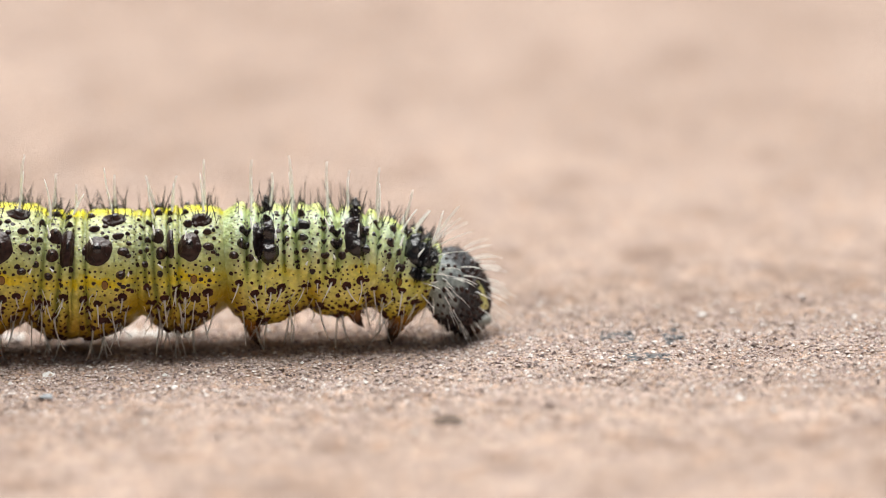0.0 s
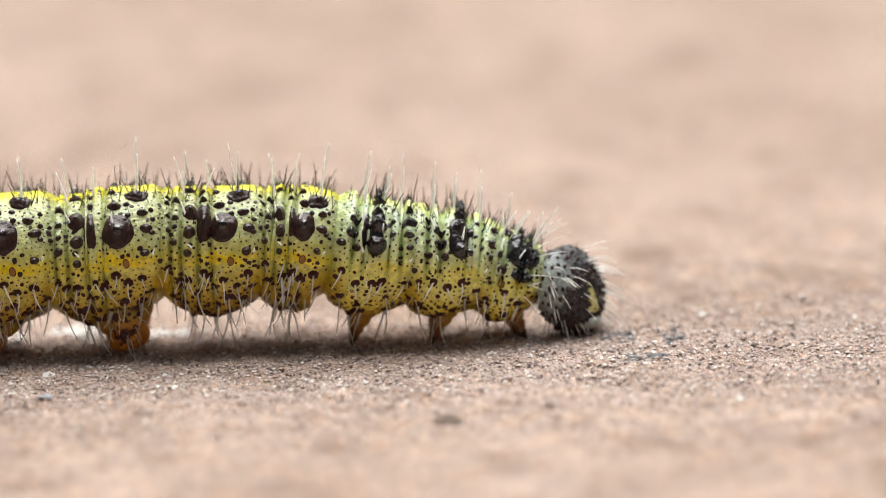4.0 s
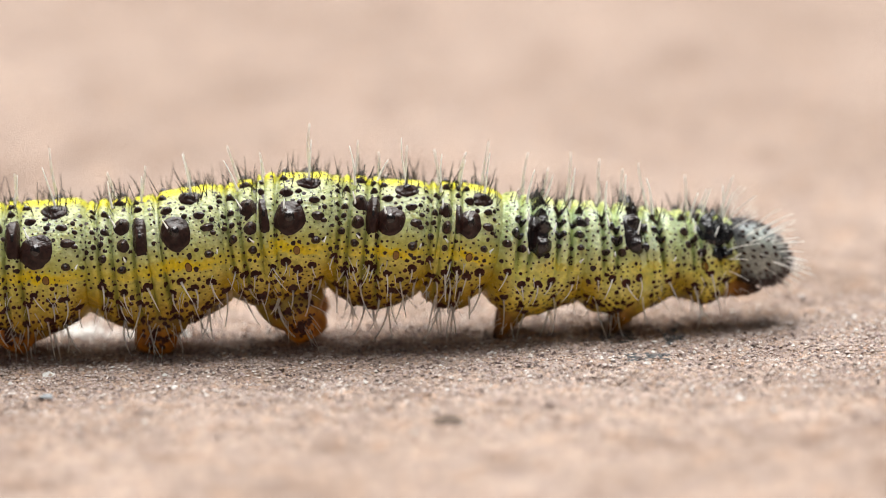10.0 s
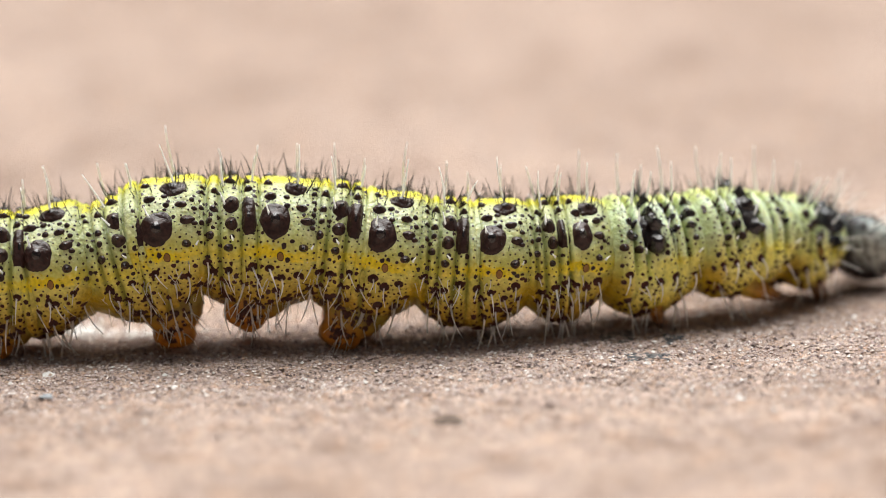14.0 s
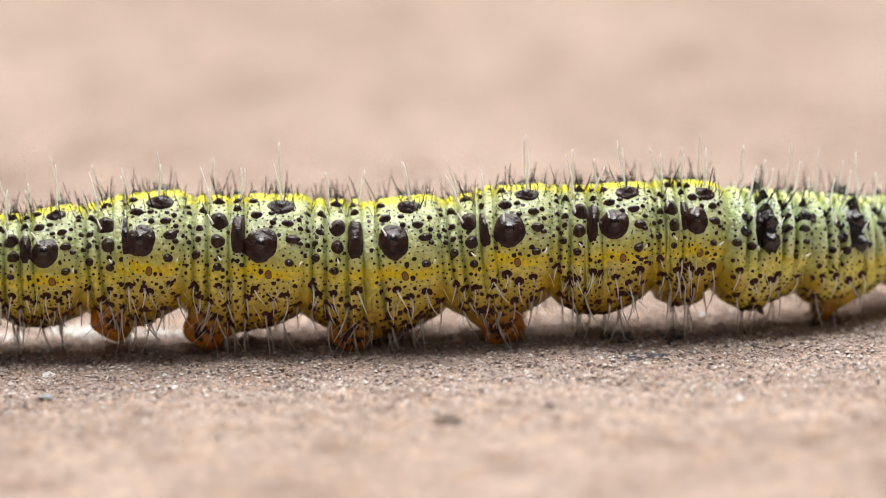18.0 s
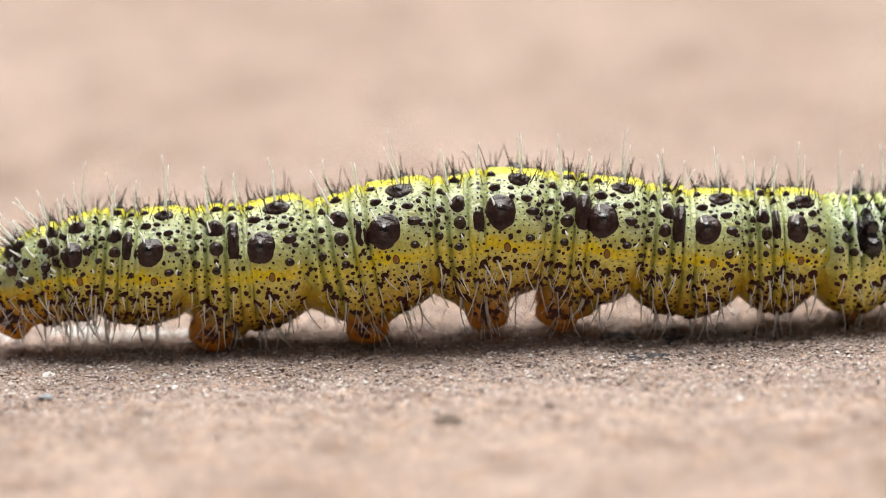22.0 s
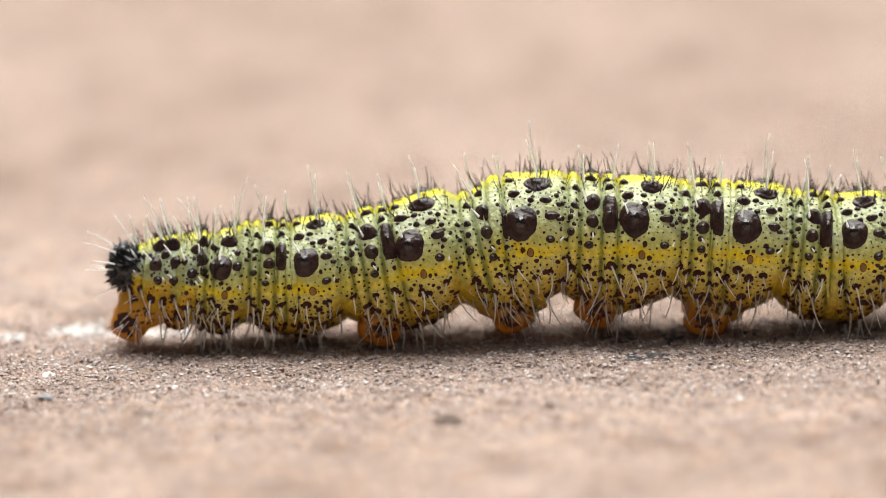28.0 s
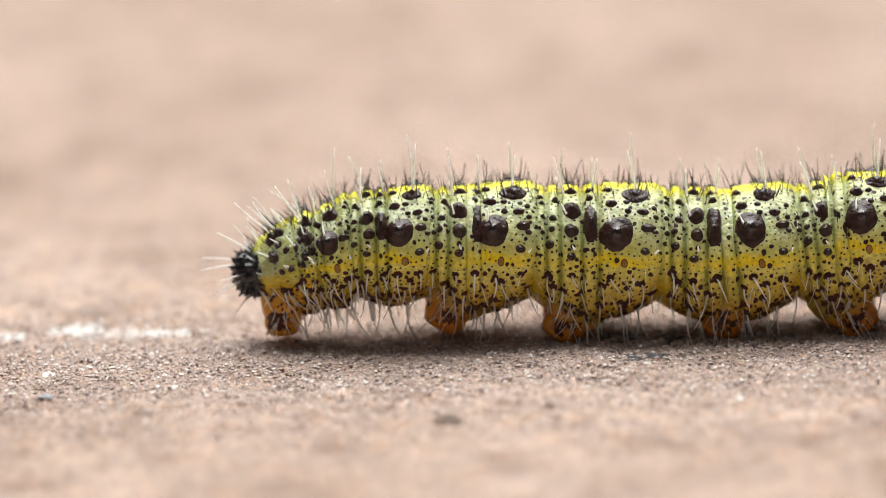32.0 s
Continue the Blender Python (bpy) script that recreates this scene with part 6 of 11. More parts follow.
    walk(ring["A3r"], [
        (0, at(10.461, 0, 3.009, -.9, 0)), (.5, at(10.335, 0, 3.005, -1, 0)), (1, at(9.938, 0, 3.131, 0.8, 0)), (1.5, at(10.192, 0, 3.262, 2.6, 0)),
        (2, at(10.586, 0, 3.336, 3.7, 0)), (2.5, at(10.745, 0, 3.41, 4.8, 0)), (3, at(10.885, 0, 3.303, 4.6, 0)), (3.5, at(10.869, 0, 3.169, 4.1, 0)),
        (4, at(10.881, 0, 3.153, 3, 0)), (4.5, at(10.825, 0, 3.092, 1.1, 0)), (5, at(10.702, 0, 3.028, -.8, 0)), (5.5, at(10.4, 0, 2.919, 2.7, 0)),
        (6, at(10.075, 0, 2.918, 1.3, 0)), (6.5, at(9.922, 0, 3.007, -1.3, 0)), (7, at(9.94, 0, 3.22, -5.3, 0)), (7.5, at(10.07, 0, 3.394, -7.3, 0)),
        (8, at(10.337, 0, 3.635, -6.6, 0)), (8.5, at(10.669, 0, 3.766, -2.3, 0)), (9, at(10.929, 0, 3.728, 2.7, 0)), (9.5, at(11.063, 0, 3.676, 6.3, 0)),
        (10, at(11.285, 0, 3.445, 8.2, 0)), (10.5, at(11.224, 0, 3.224, 8.2, 0)), (11, at(11.067, 0, 3.065, 6.8, 0)), (11.5, at(11.035, 0, 2.902, 5.7, 0)),
        (12, at(10.88, 0, 2.865, 3.2, 0)), (12.5, at(10.527, 0, 2.867, 0.9, 0)), (13, at(10.28, 0, 2.986, -1, 0)), (13.5, at(10.221, 0, 3.199, -4.6, 0)),
        (14, at(10.291, 0, 3.388, -8.7, 0)), (14.5, at(10.396, 0, 3.465, -9.4, 0)), (15, at(10.59, 0, 3.465, -7.2, 0)), (15.5, at(10.899, 0, 3.437, -1.5, 0)),
        (16, at(11.223, 0, 3.348, 4.2, 0)), (16.5, at(11.455, 0, 3.161, 7.4, 0)), (17, at(11.574, 0, 2.935, 8.6, 0)), (17.5, at(11.44, 0, 2.805, 7.9, 0)),
        (18, at(11.31, 0, 2.734, 7.4, 0)), (18.5, at(11.125, 0, 2.726, 4.8, 0)), (19, at(10.89, 0, 2.722, 2.5, 0)), (19.5, at(10.605, 0, 2.719, 1.5, 0)),
        (20, at(10.378, 0, 2.812, -1.7, 0)), (20.5, at(10.414, 0, 2.992, -4.9, 0)), (21, at(10.444, 0, 3.149, -8.3, 0)), (21.5, at(10.422, 0, 3.291, -9.4, 0)),
        (22, at(10.61, 0, 3.434, -7.1, 0)), (22.5, at(10.831, 0, 3.481, -3.5, 0)), (23, at(11.004, 0, 3.442, 1.5, 0)), (23.5, at(11.143, 0, 3.417, 6.3, 0)),
        (24, at(11.279, 0, 3.22, 9, 0)), (24.5, at(11.178, 0, 3.061, 9.5, 0)), (25, at(10.99, 0, 2.992, 8.9, 0)), (25.5, at(10.831, 0, 2.982, 8.3, 0)),
        (26, at(10.572, 0, 2.97, 7.3, 0)), (26.5, at(10.268, 0, 2.912, 5.6, 0)), (27, at(9.986, 0, 2.871, 3.2, 0)), (27.5, at(9.805, 0, 2.905, 0.2, 0)),
        (28, at(9.686, 0, 3.029, -3.3, 0)), (28.5, at(9.593, 0, 3.157, -6.9, 0)), (29, at(9.63, 0, 3.336, -9, 0)), (29.5, at(9.787, 0, 3.455, -7.7, 0)),
        (30, at(9.981, 0, 3.443, -4, 0)), (30.5, at(10.06, 0, 3.44, -.3, 0)), (31, at(10.234, 0, 3.291, 3.7, 0)), (31.5, at(10.348, 0, 2.973, 5.7, 0)),
        (32, at(10.279, 0, 2.781, 6.3, 0)),
    ])
    walk(ring["A3f"], [
        (0, at(12.308, 0, 2.925, -6.1, 0)), (.5, at(12.182, 0, 2.92, -6.1, 0)), (1, at(11.835, 0, 3.078, -5.9, 0)), (1.5, at(12.019, 0, 3.267, -6.2, 0)),
        (2, at(12.345, 0, 3.398, -5.7, 0)), (2.5, at(12.519, 0, 3.523, -4.1, 0)), (3, at(12.745, 0, 3.53, -1.4, 0)), (3.5, at(12.809, 0, 3.486, -.1, 0)),
        (4, at(12.82, 0, 3.387, 0, 0)), (4.5, at(12.777, 0, 3.213, -1.3, 0)), (5, at(12.667, 0, 3.03, -2.8, 0)), (5.5, at(12.472, 0, 2.918, -2.8, 0)),
        (6, at(12.22, 0, 2.858, -3, 0)), (6.5, at(12.048, 0, 2.901, -3.8, 0)), (7, at(12.021, 0, 2.94, -6, 0)), (7.5, at(11.988, 0, 3.035, -8, 0)),
        (8, at(12.153, 0, 3.261, -9.6, 0)), (8.5, at(12.397, 0, 3.539, -9.8, -.1)), (9, at(12.591, -.001, 3.66, -8.5, -.1)), (9.5, at(12.781, -.001, 3.753, -5.6, -.2)),
        (10, at(13.036, -.001, 3.669, -2.2, -.3)), (10.5, at(13.072, -.002, 3.491, -.4, -.4)), (11, at(13.025, -.002, 3.268, -.8, -.5)), (11.5, at(12.991, -.003, 3.03, -2.5, -.6)),
        (12, at(12.876, -.003, 2.838, -3.5, -.6)), (12.5, at(12.601, -.004, 2.809, -3.6, -.7)), (13, at(12.384, -.004, 2.847, -4.4, -.7)), (13.5, at(12.299, -.004, 2.9, -5.8, -.8)),
        (14, at(12.306, -.005, 2.952, -7.3, -.8)), (14.5, at(12.289, -.004, 3.016, -8.7, -.8)), (15, at(12.34, -.004, 3.154, -9.1, -.7)), (15.5, at(12.549, -.003, 3.33, -8.1, -.6)),
        (16, at(12.797, -.003, 3.456, -6.2, -.5)), (16.5, at(12.967, -.002, 3.458, -3.5, -.4)), (17, at(13.124, -.002, 3.319, -.5, -.5)), (17.5, at(13.093, -.002, 3.19, 0.7, -.5)),
        (18, at(13.062, -.002, 3.022, -.5, -.5)), (18.5, at(13.02, -.002, 2.906, -1.5, -.5)), (19, at(12.861, -.002, 2.794, -2.1, -.5)), (19.5, at(12.606, -.002, 2.743, -3, -.4)),
        (20, at(12.432, -.002, 2.715, -4.3, -.4)), (20.5, at(12.439, -.002, 2.825, -5.2, -.4)), (21, at(12.433, -.002, 2.875, -6.1, -.4)), (21.5, at(12.309, -.002, 2.985, -6.7, -.4)),
        (22, at(12.38, -.002, 3.207, -7.7, -.4)), (22.5, at(12.508, -.002, 3.369, -8.2, -.4)), (23, at(12.579, -.002, 3.513, -7.4, -.5)), (23.5, at(12.666, -.002, 3.61, -5, -.5)),
        (24, at(12.848, -.002, 3.473, -2.7, -.5)), (24.5, at(12.824, -.003, 3.402, -1.2, -.6)), (25, at(12.721, -.003, 3.309, -.5, -.5)), (25.5, at(12.618, -.003, 3.286, -.6, -.5)),
        (26, at(12.455, -.002, 3.217, -.8, -.4)), (26.5, at(12.205, -.002, 3.077, -2, -.5)), (27, at(11.954, -.002, 2.934, -3.7, -.5)), (27.5, at(11.776, -.002, 2.853, -5.7, -.5)),
        (28, at(11.651, -.002, 2.86, -7.8, -.5)), (28.5, at(11.514, -.002, 2.868, -9.2, -.5)), (29, at(11.41, -.002, 3, -11.7, -.5)), (29.5, at(11.681, -.002, 3.156, -4.9, -.5)),
        (30, at(11.769, -.002, 3.27, -5.1, -.5)), (30.5, at(11.757, -.002, 3.388, -5.8, -.5)), (31, at(11.842, -.002, 3.407, -4.9, -.5)), (31.5, at(11.969, -.002, 3.23, -2.4, -.5)),
        (32, at(11.97, -.002, 3.106, -1, -.5)),
    ])
    walk(ring["A4r"], [
        (0, at(6.5, 0, 3.193, 0.1, 0)), (.5, at(6.374, 0, 3.192, 0.1, 0)), (1, at(5.977, 0, 3.219, 0.6, 0)), (1.5, at(6.231, 0, 3.247, 1, 0)),
        (2, at(6.625, 0, 3.264, 1.3, 0)), (2.5, at(6.784, 0, 3.283, 1.6, 0)), (3, at(6.99, 0, 3.282, 1.6, 0)), (3.5, at(7.032, 0, 3.275, 1.4, 0)),
        (4, at(7.043, 0, 3.26, 1.2, 0)), (4.5, at(6.988, 0, 3.233, 0.7, 0)), (5, at(6.864, 0, 3.205, 0.2, 0)), (5.5, at(6.346, 0, 2.956, -3.1, 0)),
        (6, at(6.141, 0, 2.98, -2.8, 0)), (6.5, at(6.113, 0, 3.119, -1, 0)), (7, at(6.3, 0, 3.355, 2.2, 0)), (7.5, at(6.485, 0, 3.45, 4.3, 0)),
        (8, at(6.783, 0, 3.396, 6.5, 0)), (8.5, at(6.953, 0, 3.257, 6.5, 0)), (9, at(7.111, 0, 3.061, 10.1, 0)), (9.5, at(6.976, 0, 2.928, 8.5, 0)),
        (10, at(6.917, 0, 2.916, 4.3, 0)), (10.5, at(6.688, 0, 2.885, 1.3, 0)), (11, at(6.498, 0, 2.853, -.4, 0)), (11.5, at(6.411, 0, 2.855, -3.6, 0)),
        (12, at(6.405, 0, 3.004, -6.2, 0)), (12.5, at(6.315, 0, 3.116, -6.6, 0)), (13, at(6.327, 0, 3.317, -7.7, 0)), (13.5, at(6.494, 0, 3.52, -5.3, 0)),
        (14, at(6.816, 0, 3.592, -.3, 0)), (14.5, at(6.99, 0, 3.562, 3.6, 0)), (15, at(7.036, 0, 3.467, 6.2, 0)), (15.5, at(7.081, 0, 3.248, 6.8, 0)),
        (16, at(7.107, 0, 2.989, 5.8, 0)), (16.5, at(7.093, 0, 2.784, 3.6, 0)), (17, at(7.011, 0, 2.689, 0.7, 0)), (17.5, at(6.781, 0, 2.685, -.4, 0)),
        (18, at(6.632, 0, 2.68, -1.7, 0)), (18.5, at(6.551, 0, 2.835, -4.9, 0)), (19, at(6.496, 0, 2.992, -8.2, 0)), (19.5, at(6.302, 0, 3.138, -12.4, 0)),
        (20, at(6.41, 0, 3.257, -10.9, 0)), (20.5, at(6.682, 0, 3.38, -6.6, 0)), (21, at(6.977, 0, 3.389, -1.5, 0)), (21.5, at(7.071, 0, 3.42, 1.6, 0)),
        (22, at(7.194, 0, 3.367, 4.8, 0)), (22.5, at(7.29, 0, 3.198, 7.1, 0)), (23, at(7.193, 0, 3.008, 6.8, 0)), (23.5, at(7.004, 0, 2.851, 5.3, 0)),
        (24, at(6.84, 0, 2.727, 2.6, 0)), (24.5, at(6.605, 0, 2.665, 0.4, 0)), (25, at(6.344, 0, 2.663, -.8, 0)), (25.5, at(6.133, 0, 2.722, -2.3, 0)),
        (26, at(5.976, 0, 2.837, -4.2, 0)), (26.5, at(5.839, 0, 2.947, -6.3, 0)), (27, at(5.774, 0, 3.07, -7.3, 0)), (27.5, at(5.825, 0, 3.23, -6, 0)),
        (28, at(5.972, 0, 3.315, -3.1, 0)), (28.5, at(6.105, 0, 3.341, 0.4, 0)), (29, at(6.251, 0, 3.465, 3.2, 0)), (29.5, at(6.456, 0, 3.41, 6.2, 0)),
        (30, at(6.485, 0, 3.217, 7.2, 0)), (30.5, at(6.368, 0, 3.057, 8.1, 0)), (31, at(6.233, 0, 2.928, 5.4, 0)), (31.5, at(6.072, 0, 2.774, 1.8, 0)),
        (32, at(5.817, 0, 2.716, -1.2, 0)),
    ])
    walk(ring["A4f"], [
        (0, at(8.484, 0, 3.106, 0.3, 0)), (.5, at(8.358, 0, 3.104, 0.2, 0)), (1, at(7.961, 0, 3.164, 1.8, 0)), (1.5, at(8.215, 0, 3.225, 3.4, 0)),
        (2, at(8.609, 0, 3.261, 4.3, 0)), (2.5, at(8.768, 0, 3.3, 5.1, 0)), (3, at(8.974, 0, 3.292, 4.6, 0)), (3.5, at(9.016, 0, 3.276, 3.9, 0)),
        (4, at(9.027, 0, 3.24, 2.9, 0)), (4.5, at(8.972, 0, 3.181, 1.5, 0)), (5, at(8.848, 0, 3.119, 0, 0)), (5.5, at(8.377, 0, 2.828, 1.7, 0)),
        (6, at(8.161, 0, 2.846, 0.6, 0)), (6.5, at(8.12, 0, 3.008, -.7, 0)), (7, at(8.241, 0, 3.29, -2.7, 0)), (7.5, at(8.395, 0, 3.478, -3.5, 0)),
        (8, at(8.687, 0, 3.679, -2, 0)), (8.5, at(8.958, 0, 3.721, 1.6, 0)), (9, at(9.217, 0, 3.603, 6.3, 0)), (9.5, at(9.269, 0, 3.434, 8.4, 0)),
        (10, at(9.397, 0, 3.224, 8.3, 0)), (10.5, at(9.298, 0, 3.026, 7.3, 0)), (11, at(9.117, 0, 2.857, 5.6, 0)), (11.5, at(9.076, 0, 2.781, 4, 0)),
        (12, at(8.949, 0, 2.776, 1.3, 0)), (12.5, at(8.693, 0, 2.846, -.7, 0)), (13, at(8.603, 0, 2.986, -2.2, 0)), (13.5, at(8.631, 0, 3.266, -3.9, 0)),
        (14, at(8.808, 0, 3.472, -5.5, 0)), (14.5, at(8.891, 0, 3.592, -4.9, 0)), (15, at(9.064, 0, 3.585, -2.5, 0)), (15.5, at(9.279, 0, 3.453, 2.1, 0)),
        (16, at(9.474, 0, 3.252, 6.2, 0)), (16.5, at(9.59, 0, 3.037, 7.7, 0)), (17, at(9.622, 0, 2.852, 7.4, 0)), (17.5, at(9.416, 0, 2.734, 6.2, 0)),
        (18, at(9.283, 0, 2.69, 5.4, 0)), (18.5, at(9.119, 0, 2.683, 2.6, 0)), (19, at(8.946, 0, 2.683, -.1, 0)), (19.5, at(8.701, 0, 2.749, -1.7, 0)),
        (20, at(8.617, 0, 2.913, -3.4, 0)), (20.5, at(8.763, 0, 3.131, -4.4, 0)), (21, at(8.855, 0, 3.292, -5.6, 0)), (21.5, at(8.87, 0, 3.457, -5.6, 0)),
        (22, at(9.056, 0, 3.559, -2.9, 0)), (22.5, at(9.23, 0, 3.5, 0.6, 0)), (23, at(9.351, 0, 3.392, 4.4, 0)), (23.5, at(9.377, 0, 3.259, 7.5, 0)),
        (24, at(9.428, 0, 3.04, 8.6, 0)), (24.5, at(9.265, 0, 2.891, 8.1, 0)), (25, at(9.008, 0, 2.853, 7, 0)), (25.5, at(8.76, 0, 2.857, 6, 0)),
        (26, at(8.502, 0, 2.853, 4.7, 0)), (26.5, at(8.247, 0, 2.838, 2.9, 0)), (27, at(8.059, 0, 2.856, 1.1, 0)), (27.5, at(8.001, 0, 2.961, -.5, 0)),
        (28, at(8.029, 0, 3.151, -1.9, 0)), (28.5, at(8.001, 0, 3.284, -3.6, 0)), (29, at(8.05, 0, 3.512, -4.3, 0)), (29.5, at(8.201, 0, 3.565, -3.2, 0)),
        (30, at(8.335, 0, 3.507, -.1, 0)), (30.5, at(8.355, 0, 3.427, 3.1, 0)), (31, at(8.462, 0, 3.223, 5.3, 0)), (31.5, at(8.519, 0, 2.921, 5.5, 0)),
        (32, at(8.369, 0, 2.747, 4.8, 0)),
    ])
    walk(ring["A5r"], [
        (0, at(2.309, 0, 3.055, 4.3, 0)), (.5, at(2.182, 0, 3.056, 4.2, 0)), (1, at(1.786, 0, 3.066, 4.4, 0)), (1.5, at(2.04, 0, 3.075, 4.5, 0)),
        (2, at(2.434, 0, 3.082, 4.5, 0)), (2.5, at(2.593, 0, 3.089, 4.6, 0)), (3, at(2.798, 0, 3.089, 4.6, 0)), (3.5, at(2.841, 0, 3.089, 4.5, 0)),
        (4, at(2.852, 0, 3.085, 4.4, 0)), (4.5, at(2.797, 0, 3.078, 4.2, 0)), (5, at(2.673, 0, 3.07, 4.1, 0)), (5.5, at(2.154, 0, 3.016, 3.1, 0)),
        (6, at(1.95, 0, 3.02, 3.2, 0)), (6.5, at(1.921, 0, 3.049, 3.6, 0)), (7, at(2.108, 0, 3.101, 4.5, 0)), (7.5, at(2.281, 0, 3.136, 5, 0)),
        (8, at(2.557, 0, 3.177, 5.7, 0)), (8.5, at(2.809, 0, 3.182, 5.7, 0)), (9, at(2.619, 0, 2.861, 0.8, 0)), (9.5, at(2.451, 0, 2.816, 0.1, 0)),
        (10, at(2.519, 0, 2.886, 1.1, 0)), (10.5, at(2.388, 0, 2.912, 1.4, 0)), (11, at(2.318, 0, 2.909, 1.3, 0)), (11.5, at(2.5, 0, 2.977, 2.2, 0)),
        (12, at(2.714, 0, 3.074, 4.2, 0)), (12.5, at(2.783, 0, 3.115, 5.3, 0)), (13, at(3.067, 0, 3.167, 13.4, 0)), (13.5, at(3.219, 0, 3.186, 15.4, 0)),
        (14, at(3.352, 0, 3.018, 15.1, 0)), (14.5, at(3.263, 0, 2.908, 13.1, 0)), (15, at(3.103, 0, 2.778, 10.9, 0)), (15.5, at(2.926, 0, 2.64, 8.2, 0)),
        (16, at(2.776, 0, 2.555, 5.5, 0)), (16.5, at(2.695, 0, 2.587, 2.9, 0)), (17, at(2.695, 0, 2.667, 0.7, 0)), (17.5, at(2.551, 0, 2.813, -1.5, 0)),
        (18, at(2.664, 0, 2.917, -1.9, 0)), (18.5, at(2.869, 0, 3.065, 0.7, 0)), (19, at(3.102, 0, 3.157, 5.2, 0)), (19.5, at(3.317, 0, 3.208, 13, 0)),
        (20, at(3.446, 0, 3.17, 15.2, 0)), (20.5, at(3.575, 0, 3.093, 15.6, 0)), (21, at(3.642, 0, 2.896, 15, 0)), (21.5, at(3.439, 0, 2.875, 12, 0)),
        (22, at(3.351, 0, 2.827, 10, 0)), (22.5, at(3.175, 0, 2.784, 6, 0)), (23, at(2.888, 0, 2.78, 4.1, 0)), (23.5, at(2.667, 0, 2.775, 2.4, 0)),
        (24, at(2.628, 0, 2.764, 1, 0)), (24.5, at(2.484, 0, 2.848, -.2, 0)), (25, at(2.362, 0, 2.961, -1.6, 0)), (25.5, at(2.373, 0, 3.065, -1.5, 0)),
        (26, at(2.412, 0, 3.125, 0, 0)), (26.5, at(2.463, 0, 3.133, 3.4, 0)), (27, at(2.542, 0, 3.096, 7.5, 0)), (27.5, at(2.672, 0, 3.02, 10.6, 0)),
        (28, at(2.796, 0, 2.919, 12.7, 0)), (28.5, at(2.757, 0, 2.783, 12.4, 0)), (29, at(2.636, 0, 2.832, 12, 0)), (29.5, at(2.53, 0, 2.843, 9.3, 0)),
        (30, at(2.313, 0, 2.774, 5.9, 0)), (30.5, at(1.994, 0, 2.739, 3.9, 0)), (31, at(1.812, 0, 2.703, 2.6, 0)), (31.5, at(1.738, 0, 2.755, 0.9, 0)),
        (32, at(1.645, 0, 2.9, -1.5, 0)),
    ])
